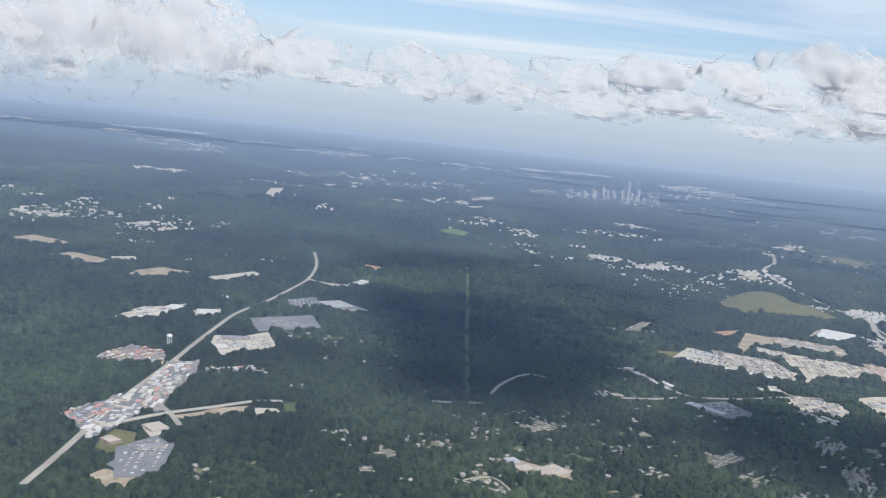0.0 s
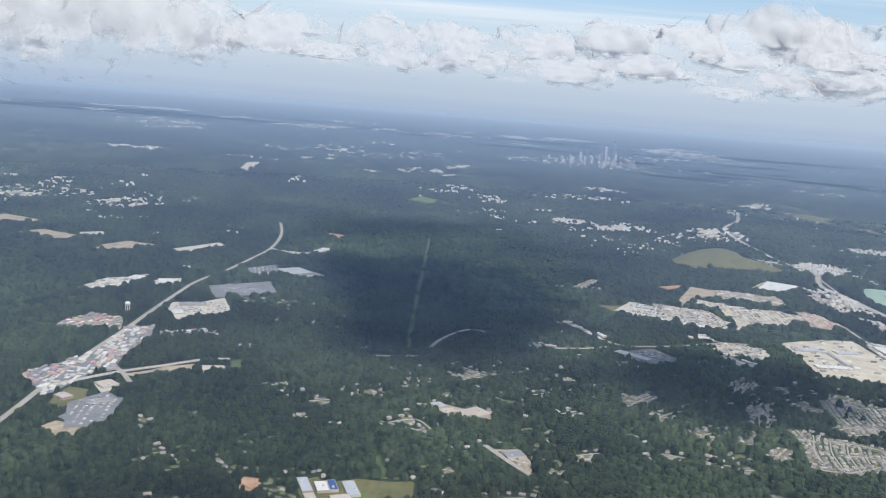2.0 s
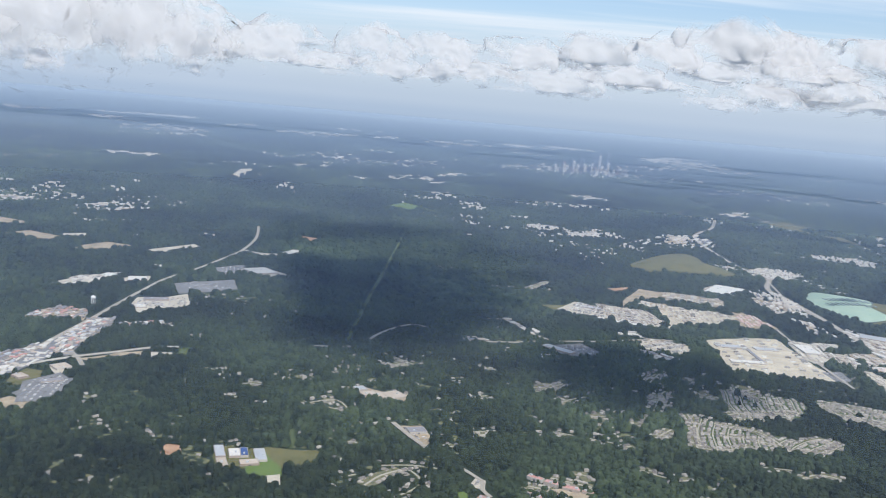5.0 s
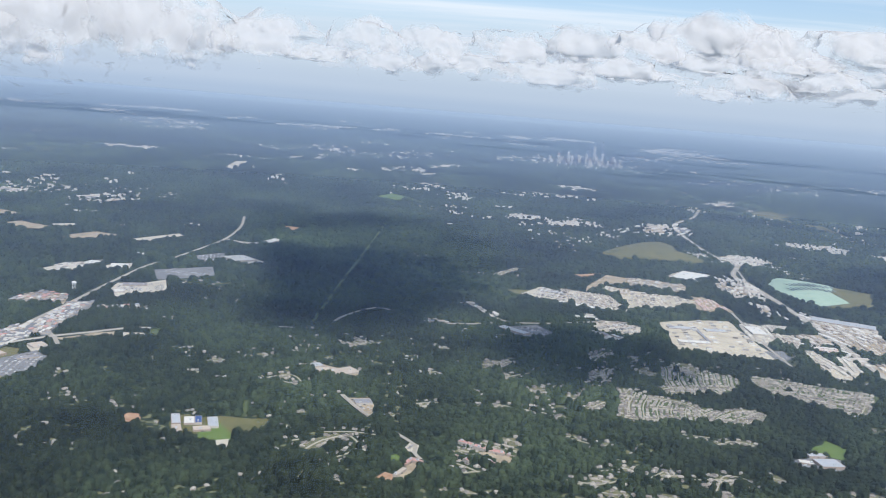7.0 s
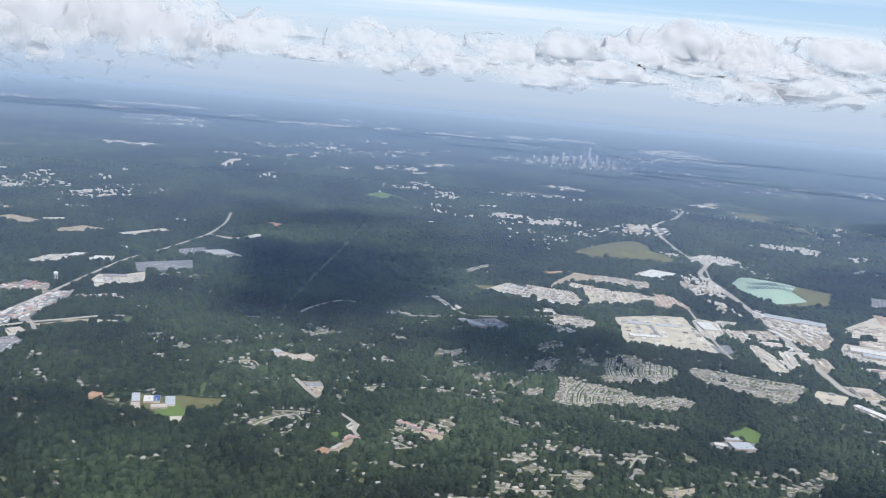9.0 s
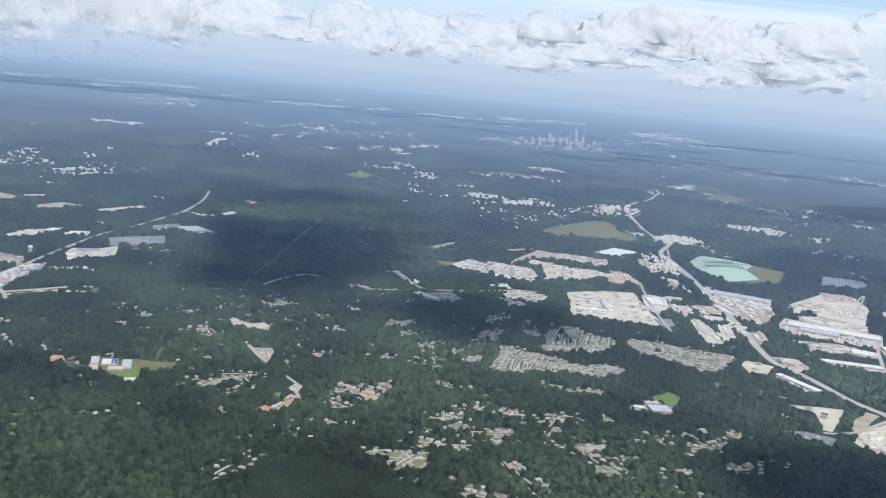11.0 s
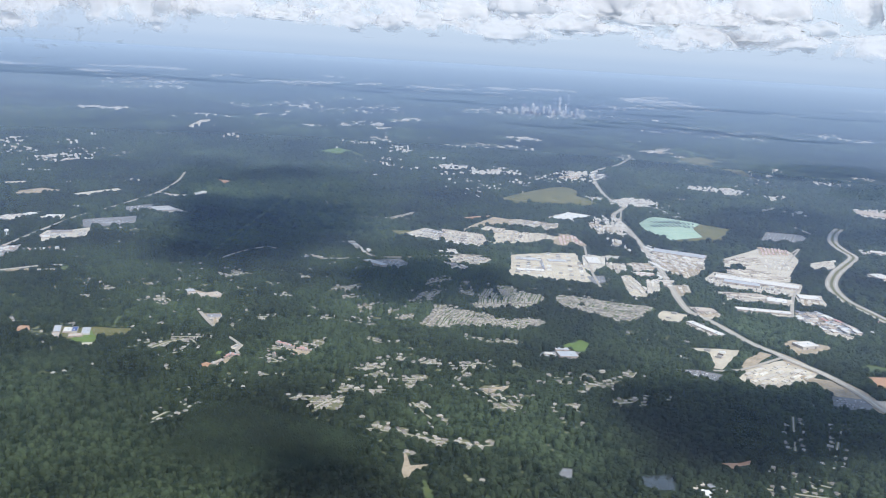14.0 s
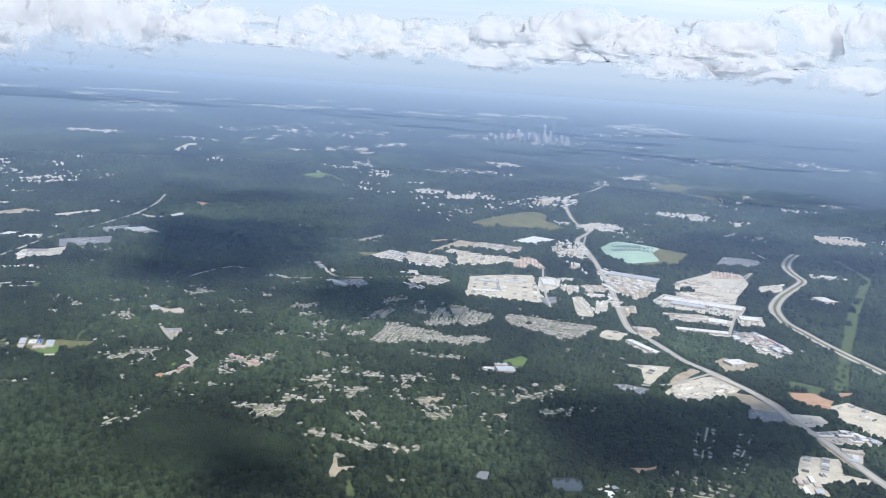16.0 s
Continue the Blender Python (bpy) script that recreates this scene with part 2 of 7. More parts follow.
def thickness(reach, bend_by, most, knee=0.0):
    """Share that grows with the way from the middle, towards most, so that far land looks hazed."""
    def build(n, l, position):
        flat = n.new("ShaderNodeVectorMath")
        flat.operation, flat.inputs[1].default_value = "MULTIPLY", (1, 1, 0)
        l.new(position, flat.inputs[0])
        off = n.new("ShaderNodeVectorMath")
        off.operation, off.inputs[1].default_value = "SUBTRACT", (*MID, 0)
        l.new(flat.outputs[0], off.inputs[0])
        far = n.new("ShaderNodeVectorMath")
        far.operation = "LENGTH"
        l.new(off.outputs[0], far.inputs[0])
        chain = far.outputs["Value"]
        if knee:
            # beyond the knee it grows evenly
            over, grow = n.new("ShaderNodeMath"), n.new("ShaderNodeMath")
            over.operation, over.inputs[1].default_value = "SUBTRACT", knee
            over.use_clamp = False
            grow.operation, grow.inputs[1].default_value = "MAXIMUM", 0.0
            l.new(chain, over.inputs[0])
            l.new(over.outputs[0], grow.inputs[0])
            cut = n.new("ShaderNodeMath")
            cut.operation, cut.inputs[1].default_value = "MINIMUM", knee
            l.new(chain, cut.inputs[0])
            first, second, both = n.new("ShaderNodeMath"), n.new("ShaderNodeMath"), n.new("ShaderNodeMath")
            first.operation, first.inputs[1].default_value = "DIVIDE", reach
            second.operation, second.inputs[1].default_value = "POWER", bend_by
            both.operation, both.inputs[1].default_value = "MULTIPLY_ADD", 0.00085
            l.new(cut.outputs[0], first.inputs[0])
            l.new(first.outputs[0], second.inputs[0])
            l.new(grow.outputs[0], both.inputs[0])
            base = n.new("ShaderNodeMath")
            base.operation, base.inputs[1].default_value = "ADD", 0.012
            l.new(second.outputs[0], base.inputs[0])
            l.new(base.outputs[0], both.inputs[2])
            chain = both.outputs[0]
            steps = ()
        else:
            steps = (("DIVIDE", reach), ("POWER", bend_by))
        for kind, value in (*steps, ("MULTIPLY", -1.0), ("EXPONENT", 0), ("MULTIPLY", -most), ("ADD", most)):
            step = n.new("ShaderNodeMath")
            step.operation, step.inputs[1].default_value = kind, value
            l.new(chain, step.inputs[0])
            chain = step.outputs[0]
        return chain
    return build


# blue tint of distance haze, painted on one sheet over the land
M["haze"] = haze_tint_stuff("distance_haze_tint", (0.285, 0.385, 0.565), (0.32, 0.40, 0.515), thickness(655.0, 1.8, 0.985, 490.0), 0.1, 0.8)

def cloud_stuff(name, scale, whole, rim_by=(1.12, 0.0, 2.2), rim_from=(0.0, 0.0, -0.78)):
    """Cloud: diffuse white, dense in the middle and ragged by noise at the rim, more see-through with distance in place
    of haze.
    """
    cloud_m = bpy.data.materials.new(name)
    cloud_m.use_nodes = True
    cn, cl = cloud_m.node_tree.nodes, cloud_m.node_tree.links
    cn.clear()

    def sums(chain, *steps):
        for kind, value in steps:
            step = cn.new("ShaderNodeMath")
            step.operation = kind
            cl.new(chain, step.inputs[0])
            if isinstance(value, float):
                step.inputs[1].default_value = value
            else:
                cl.new(value, step.inputs[1])
            chain = step.outputs[0]
        return chain

    c_out, c_mix = cn.new("ShaderNodeOutputMaterial"), cn.new("ShaderNodeMixShader")
    c_d, c_t, c_geo = cn.new("ShaderNodeBsdfDiffuse"), cn.new("ShaderNodeBsdfTranslucent"), cn.new("ShaderNodeNewGeometry")
    c_d.inputs["Color"].default_value = c_t.inputs["Color"].default_value = (0.61, 0.61, 0.62, 1)
    c_wisp, c_bump = cn.new("ShaderNodeTexNoise"), cn.new("ShaderNodeBump")
    c_wisp.inputs["Scale"].default_value, c_wisp.inputs["Detail"].default_value, c_wisp.inputs["Roughness"].default_value = scale, 5, 0.5
    cl.new(c_geo.outputs["Position"], c_wisp.inputs["Vector"])
    c_bump.inputs["Strength"].default_value, c_bump.inputs["Distance"].default_value = 0.3, 8.0
    cl.new(c_wisp.outputs["Fac"], c_bump.inputs["Height"])
    # normals bent sunwards to imitate light spread inside; the turn of the surface counts less
    c_n, c_up = cn.new("ShaderNodeVectorMath"), cn.new("ShaderNodeVectorMath")
    c_n.operation, c_n.inputs[1].default_value, c_n.inputs[2].default_value = "MULTIPLY_ADD", (0.9, 0.9, 0.9), (0.06, -0.22, 0.4)
    c_up.operation = "NORMALIZE"
    cl.new(c_bump.outputs[0], c_n.inputs[0])
    cl.new(c_n.outputs[0], c_up.inputs[0])
    cl.new(c_up.outputs[0], c_d.inputs["Normal"])
    c_mix.inputs["Fac"].default_value = 0.3
    cl.new(c_d.outputs[0], c_mix.inputs[1])
    cl.new(c_t.outputs[0], c_mix.inputs[2])
    # how near the rim: round in width and height of the cloud's own shape
    c_own, c_rim, c_len = cn.new("ShaderNodeTexCoord"), cn.new("ShaderNodeVectorMath"), cn.new("ShaderNodeVectorMath")
    c_rim.operation, c_rim.inputs[1].default_value, c_rim.inputs[2].default_value = "MULTIPLY_ADD", rim_by, rim_from
    c_len.operation = "LENGTH"
    cl.new(c_own.outputs["Object"], c_rim.inputs[0])
    cl.new(c_rim.outputs[0], c_len.inputs[0])
    ragged = sums(c_wisp.outputs["Fac"], ("SUBTRACT", 0.5), ("MULTIPLY", -2.6))
    rim = sums(c_len.outputs["Value"], ("ADD", ragged))
    c_share = cn.new("ShaderNodeMapRange")
    c_share.interpolation_type = "SMOOTHSTEP"
    for k, v in zip(("From Min", "From Max", "To Min", "To Max"), (0.5, 1.15, 1.0, 0.0)):
        c_share.inputs[k].default_value = v
    cl.new(rim, c_share.inputs["Value"])
    # opacity falls with the way from the middle, to imitate haze
    off, far = cn.new("ShaderNodeVectorMath"), cn.new("ShaderNodeVectorMath")
    off.operation, off.inputs[1].default_value, far.operation = "SUBTRACT", (*MID, 60.0), "LENGTH"
    cl.new(c_geo.outputs["Position"], off.inputs[0])
    cl.new(off.outputs[0], far.inputs[0])
    haze_fade = sums(far.outputs["Value"], ("DIVIDE", 1350.0), ("POWER", 2.0), ("MULTIPLY", -1.0), ("EXPONENT", 0.0), ("MULTIPLY", c_share.outputs[0]), ("MULTIPLY", whole))
    c_clear, c_all = cn.new("ShaderNodeBsdfTransparent"), cn.new("ShaderNodeMixShader")
    cl.new(haze_fade, c_all.inputs["Fac"])
    cl.new(c_clear.outputs[0], c_all.inputs[1])
    cl.new(c_mix.outputs[0], c_all.inputs[2])
    cl.new(c_all.outputs[0], c_out.inputs["Surface"])
    return cloud_m


M["cloud"] = cloud_stuff("cloud_vapour", 0.045, 1.0)
M["high_cloud"] = cloud_stuff("dense_cloud_vapour", 0.06, 0.86, (0.95, 1.25, 0.0), (0.0, 0.0, 0.0))
M["thin_cloud"] = cloud_stuff("thin_cloud_vapour", 0.045, 0.75)


# ---- building blocks ----
rnd = random.Random(7)


def finish(bm, name, mats, smooth=False):
    me = bpy.data.meshes.new(name)
    bm.normal_update()
    bm.to_mesh(me)
    bm.free()
    for m in (mats if isinstance(mats, (list, tuple)) else [mats]):
        me.materials.append(M[m])
    if smooth:
        me.shade_smooth()
    return me


def part(name, bm, material, parent, label=""):
    ob = new(name, finish(bm, name, material))
    ob.parent = parent
    return tagged(ob, label) if label else ob


def box(bm, x0, y0, z0, x1, y1, z1, mat=0, base=True):
    v = [bm.verts.new(p) for p in ((x0, y0, z0), (x1, y0, z0), (x1, y1, z0), (x0, y1, z0), (x0, y0, z1), (x1, y0, z1), (x1, y1, z1), (x0, y1, z1))]
    for f in ((4, 5, 6, 7), (0, 1, 5, 4), (1, 2, 6, 5), (2, 3, 7, 6), (3, 0, 4, 7)) + (((3, 2, 1, 0),) if base else ()):
        bm.faces.new([v[i] for i in f]).material_index = mat
    return v


def array_mesh(name, verts, faces, mats, smooth=True, mat_index=None):
    """A mesh from numpy arrays of vertices and triangles."""
    me = bpy.data.meshes.new(name)
    me.vertices.add(len(verts))
    me.vertices.foreach_set("co", np.ascontiguousarray(verts, dtype=np.float32).ravel())
    me.loops.add(faces.size)
    me.loops.foreach_set("vertex_index", np.ascontiguousarray(faces, dtype=np.int32).ravel())
    me.polygons.add(len(faces))
    k = faces.shape[1]
    me.polygons.foreach_set("loop_start", np.arange(0, faces.size, k, dtype=np.int32))
    me.polygons.foreach_set("loop_total", np.full(len(faces), k, dtype=np.int32))
    if mat_index is not None:
        me.polygons.foreach_set("material_index", mat_index.astype(np.int32))
    me.update(calc_edges=True)
    me.polygons.foreach_set("use_smooth", np.full(len(faces), smooth, dtype=bool))
    for m in mats:
        me.materials.append(M[m])
    return me


# open places, where no wood stands: (kind, points, margin, share of trees kept)
OPEN = []


def inside(px, py, poly):
    hit = np.zeros(len(px), bool)
    for (x0, y0), (x1, y1) in zip(poly, poly[1:] + poly[:1]):
        if y0 == y1:
            continue
        c = ((y0 > py) != (y1 > py)) & (px < (x1 - x0) * (py - y0) / (y1 - y0) + x0)
        hit ^= c
    return hit


def near_line(px, py, line, reach):
    hit = np.zeros(len(px), bool)
    for (x0, y0), (x1, y1) in zip(line, line[1:]):
        dx, dy = x1 - x0, y1 - y0
        t = np.clip(((px - x0) * dx + (py - y0) * dy) / max(dx * dx + dy * dy, 1e-9), 0, 1)
        hit |= (px - x0 - t * dx) ** 2 + (py - y0 - t * dy) ** 2 < reach * reach
    return hit


def wooded(px, py, size, gen):
    """Which of the points bear trees: those in no open place."""
    keep = np.ones(len(px), bool)
    order = np.argsort(py)
    sorted_y = py[order]
    for kind, pts, margin, share in OPEN:
        xs, ys = [p[0] for p in pts], [p[1] for p in pts]
        pad = margin + size * 0.45
        near = order[np.searchsorted(sorted_y, min(ys) - pad):np.searchsorted(sorted_y, max(ys) + pad)]
        near = near[(px[near] > min(xs) - pad) & (px[near] < max(xs) + pad) & keep[near]]
        if not len(near):
            continue
        qx, qy = px[near], py[near]
        if kind == "area":
            hit = inside(qx, qy, pts) | near_line(qx, qy, pts + pts[:1], size * 0.35)
        else:
            hit = near_line(qx, qy, pts, pad)
        if share:
            hit &= gen.random(len(qx)) > share
        keep[near[hit]] = False
    return keep


def smooth_line(pts, step=3.0):
    """A rounded way through the points."""
    out = []
    p = [pts[0]] + pts + [pts[-1]]
    for i in range(1, len(p) - 2):
        a, b, c, d = (np.array(q) for q in p[i - 1:i + 3])
        n = max(2, int(np.linalg.norm(c - b) / step))
        for k in range(n):
            t = k / n
            q = 0.5 * (2 * b + (c - a) * t + (2 * a - 5 * b + 4 * c - d) * t * t + (3 * b - a - 3 * c + d) * t ** 3)
            out.append((float(q[0]), float(q[1])))
    return out + [pts[-1]]


def ribbon(bm, line, half, z, shift=0.0, mat=0, deep=0.06):
    """A strip along a line, with thickness."""
    rows = []
    for i, (x, y) in enumerate(line):
        x0, y0 = line[max(i - 1, 0)]
        x1, y1 = line[min(i + 1, len(line) - 1)]
        l = math.hypot(x1 - x0, y1 - y0) or 1
        nx, ny = -(y1 - y0) / l, (x1 - x0) / l
        rows.append([bm.verts.new((x + nx * (shift + s * half), y + ny * (shift + s * half), zz)) for s, zz in ((1, z - deep), (1, z), (-1, z), (-1, z - deep))])
    for a, b in zip(rows, rows[1:]):
        for k in range(3):
            bm.faces.new((a[k], a[k + 1], b[k + 1], b[k])).material_index = mat


LOT_WORDS = {
    "concrete": "sun-bleached concrete", "asphalt": "weathered grey asphalt", "tan": "bare sandy earth", "cream": "pale gravel", "red": "exposed red clay",
    "olive": "dry olive grass", "grass": "rough green grass", "scrub": "young low pines", "lawn": "mown bright green grass", "water": "still dark water", "mint": "pale green liner",
}
height_step = [0]
YARDS = []


def lot(kind, name, pts):
    """An open, flat piece of ground, a little above the forest floor."""
    OPEN.append(("area", pts, 0.0, 0.0))
    if kind in ("olivehill", "mint"):
        return mound(kind, name, pts)
    height_step[0] += 1
    z = 0.05 + 0.0003 * height_step[0] + (0.02 if kind in ("asphalt", "concrete") else 0.0)
    # ragged edge: each side is broken up and pushed about a little
    edge = []
    wob = 0.0 if kind in ("asphalt", "concrete") else 0.5
    for (x0, y0), (x1, y1) in zip(pts, pts[1:] + pts[:1]):
        n = max(1, int(math.hypot(x1 - x0, y1 - y0) / 2.5))
        for i in range(n):
            t = i / n
            edge.append((x0 + (x1 - x0) * t + rnd.uniform(-wob, wob), y0 + (y1 - y0) * t + rnd.uniform(-wob, wob)))
    bm = bmesh.new()
    top = [bm.verts.new((x, y, z)) for x, y in edge]
    foot = [bm.verts.new((x, y, -0.05)) for x, y in edge]
    bm.faces.new(top)
    for i in range(len(edge)):
        j = (i + 1) % len(edge)
        bm.faces.new((top[i], foot[i], foot[j], top[j]))
    bmesh.ops.recalc_face_normals(bm, faces=bm.faces)
    ob = new(name, finish(bm, name, kind))
    tagged(ob, f"{name.replace('_', ' ')} of {LOT_WORDS[kind]} among woods", name.replace("_", " "), kind="structure")
    if name in ("trailer_yard", "trailer_strip", "container_yard", "car_park", "round_car_park", "depot_yard", "warehouse_apron", "quarry_yard", "gravel_yard", "paved_lot"):
        YARDS.append((name, pts, z))
    return ob


def mound(kind, name, pts):
    """A low grassed or covered hill with an even slope."""
    tall = 3.0 if kind == "olivehill" else 2.2
    cx, cy = sum(p[0] for p in pts) / len(pts), sum(p[1] for p in pts) / len(pts)
    edge = smooth_line(pts + pts[:1], 2.0)[:-1] if kind == "olivehill" else [(x0 + (x1 - x0) * i / 5, y0 + (y1 - y0) * i / 5) for (x0, y0), (x1, y1) in zip(pts, pts[1:] + pts[:1]) for i in range(5)]
    bm = bmesh.new()
    rings = []
    for k in range(7):
        s = 1 - k / 7
        h = tall * (1 - s * s) ** 0.9
        rings.append([bm.verts.new((cx + (x - cx) * s, cy + (y - cy) * s, 0.06 + h + (0.12 * noise.noise((x * s * 0.2, y * s * 0.2, k)) if k else 0))) for x, y in edge])
    for a, b in zip(rings, rings[1:]):
        for i in range(len(edge)):
            j = (i + 1) % len(edge)
            bm.faces.new((a[i], a[j], b[j], b[i]))
    top = bm.verts.new((cx, cy, 0.06 + tall))
    for i in range(len(edge)):
        bm.faces.new((rings[-1][i], rings[-1][(i + 1) % len(edge)], top))
    bmesh.ops.recalc_face_normals(bm, faces=bm.faces)
    hill = new(name, finish(bm, name, "olive" if kind == "olivehill" else "mint", smooth=True))
    tagged(hill, "low landfill hill under dry olive grass" if kind == "olivehill" else "landfill hill sealed with a pale green liner", "hill", kind="structure")
    if kind == "mint":
        # dark membrane strips, fanned out on both sides of a bare lane
        for i in range(20):
            side, k = i % 2, i // 2
            b = bmesh.new()
            x, y = cx - 8.5 + k * 1.75 + 1.2 * side, cy - (3.2 if side else 9.4) + 0.35 * k - (1.5 if k > 6 else 0)
            r = min(1.0, math.hypot(x - cx, y - cy) / 20)
            z = 0.3 + tall * (1 - r * r) ** 0.9
            long = (6.2 - 0.75 * abs(k - 5)) if side else (4.6 - 0.3 * abs(k - 4))
            lean = -1.6 + 0.22 * k
            q = [(-0.42, -long / 2), (0.3, -long / 2), (0.36 + lean, long / 2), (-0.3 + lean, long / 2)]
            lo = [b.verts.new((x + u, y + v, z - 0.05)) for u, v in q]
            hi = [b.verts.new((x + u, y + v, z + 0.1)) for u, v in q]
            b.faces.new(hi)
            for m in range(4):
                b.faces.new((lo[m], lo[(m + 1) % 4], hi[(m + 1) % 4], hi[m]))
            bmesh.ops.recalc_face_normals(b, faces=b.faces)
            part("panel", b, "panel", hill, "dark membrane panel" if i == 0 else "")
    return hill


def road(width, name, pts):
    OPEN.append(("line", pts, width * 0.5 + 0.7, 0.0))
    height_step[0] += 1
    z = 0.15 + 0.0003 * height_step[0]
    line = smooth_line(pts)
    bm = bmesh.new()
    if name == "highway":
        ribbon(bm, line, width * 0.22, z, width * 0.36)
        ribbon(bm, line, width * 0.22, z, -width * 0.36)
    else:
        ribbon(bm, line, width / 2, z)
    bmesh.ops.recalc_face_normals(bm, faces=bm.faces)
    ob = new(name, finish(bm, name, "road"))
    tagged(ob, {"highway": "curving divided highway with a grassy median", "main_road": "wide sun-bleached road through the woods"}.get(name, "narrow pale road between trees"), "road", kind="structure")
    if name == "highway":
        b = bmesh.new()
        ribbon(b, line, width * 0.14, z - 0.03)
        bmesh.ops.recalc_face_normals(b, faces=b.faces)
        part("median", b, "olive", ob, "dry grass median strip")
    if width > 1.25:
        for s in ((-0.36, 0.36) if name == "highway" else (0.0,)):
            b = bmesh.new()
            ribbon(b, line, 0.05, z + 0.012, s * width, deep=0.01)
            bmesh.ops.recalc_face_normals(b, faces=b.faces)
            part("lane_line", b, "line", ob, "worn white lane line")
    return ob


def corridor(width, pts):
    OPEN.append(("line", pts, width * 0.5, 0.05))
    height_step[0] += 1
    bm = bmesh.new()
    ribbon(bm, smooth_line(pts), width / 2, 0.03 + 0.00006 * height_step[0])
    bmesh.ops.recalc_face_normals(bm, faces=bm.faces)
    ob = new("cleared_corridor", finish(bm, "cleared_corridor", "grass"))
    return tagged(ob, "straight grassy corridor cut through the woods", "clearing", kind="structure")


# ---- buildings ----
def rect_of(pts):
    """The upright rectangle that suits four corners best: middle, length, depth, angle."""
    p = [np.array(q) for q in pts]
    a, b = (p[1] - p[0] + p[2] - p[3]) / 2, (p[3] - p[0] + p[2] - p[1]) / 2
    if np.linalg.norm(a) < np.linalg.norm(b):
        a, b = b, a
    ang = math.atan2(a[1], a[0])
    area = abs(a[0] * b[1] - a[1] * b[0])
    length = float(np.linalg.norm(a))
    return sum(p) / 4, length, max(area / length, 0.6), ang


ROOF_WORDS = {"white": "white", "silver": "grey metal", "grey": "dark grey felt", "tan": "buff", "rose": "faded red", "blue": "bright blue"}


def hall(colour, tall, pts):
    (cx, cy), length, deep, ang = rect_of(pts)
    tall *= 0.62
    root = new("warehouse")
    root.matrix_world = pose(cx, cy, 0, 0, 0, math.degrees(ang))
    tagged(root, f"low flat-roofed warehouse with a {ROOF_WORDS[colour]} roof", "warehouse", "warehouses")
    hx, hy = length / 2, deep / 2
    bm = bmesh.new()
    box(bm, -hx, -hy, 0, hx, hy, tall * 0.93, base=False)
    for x0, y0, x1, y1 in ((-hx, -hy, hx, -hy + 0.07), (-hx, hy - 0.07, hx, hy), (-hx, -hy + 0.07, -hx + 0.07, hy - 0.07), (hx - 0.07, -hy + 0.07, hx, hy - 0.07)):
        box(bm, x0, y0, tall * 0.93 + 0.002, x1, y1, tall, base=False)
    part("walls", bm, "wall", root)
    bm = bmesh.new()
    bays = max(1, int(length / 4))
    for i in range(bays):
        x0 = -hx + 0.08 + (length - 0.16) * i / bays
        x1 = -hx + 0.08 + (length - 0.16) * (i + 1) / bays - 0.04
        v = [bm.verts.new(p) for p in ((x0, -hy + 0.08, tall * 0.94), (x1, -hy + 0.08, tall * 0.94), (x1, 0, tall * 0.985), (x0, 0, tall * 0.985), (x1, hy - 0.08, tall * 0.94), (x0, hy - 0.08, tall * 0.94))]
        bm.faces.new((v[0], v[1], v[2], v[3]))
        bm.faces.new((v[3], v[2], v[4], v[5]))
    part("roof", bm, "tanroof" if colour == "tan" else colour, root, ROOF_WORDS[colour] + " ribbed roof")
    for i in range(min(5, int(length / 5) + 1)):
        bm = bmesh.new()
        x, y = rnd.uniform(-hx * 0.8, hx * 0.8), rnd.uniform(-hy * 0.6, hy * 0.6)
        box(bm, x - 0.22, y - 0.15, tall * 0.94, x + 0.22, y + 0.15, tall * 0.94 + 0.22)
        part("rooftop_unit", bm, "silver", root)
    for i in range(min(6, int(length / 2.5))):
        bm = bmesh.new()
        x = -hx + (i + 0.5) * length / min(6, int(length / 2.5))
        box(bm, x - 0.2, -hy - 0.012, 0.02, x + 0.2, -hy + 0.02, tall * 0.6)
        part("loading_door", bm, "dark", root)
    return root


def work_block(roof):
    """A small works building of unit length and depth, to be copied and sized."""
    root = new("workshop")
    bm = bmesh.new()
    box(bm, -0.5, -0.5, 0, 0.5, 0.5, 0.86, base=False)
    part("walls", bm, "wall", root)
    bm = bmesh.new()
    for s in (-1, 1):
        v = [bm.verts.new(p) for p in ((-0.515, s * 0.53, 0.85), (0.515, s * 0.53, 0.85), (0.515, 0, 1.0), (-0.515, 0, 1.0))]
        bm.faces.new(v if s < 0 else v[::-1])
        u = [bm.verts.new(p) for p in ((-0.515, s * 0.53, 0.80), (0.515, s * 0.53, 0.80))]
        bm.faces.new((u[0], u[1], v[1], v[0]) if s < 0 else (v[0], v[1], u[1], u[0]))
    for x in (-0.515, 0.515):
        a = [bm.verts.new(p) for p in ((x, -0.53, 0.80), (x, 0.53, 0.80), (x, 0.53, 0.85), (x, 0, 1.0), (x, -0.53, 0.85))]
        bm.faces.new(a)
    part("roof", bm, "tanroof" if roof == "tan" else roof, root)
    bm = bmesh.new()
    box(bm, -0.12, -0.515, 0.0, 0.12, -0.49, 0.55)
    part("door", bm, "dark", root)
    return tagged(root, "small pitched-roof workshop with a " + ROOF_WORDS[roof] + " roof", "workshop", "workshops")


BLOCKS = {}
WORKS = [0]
FAR_BOXES = []


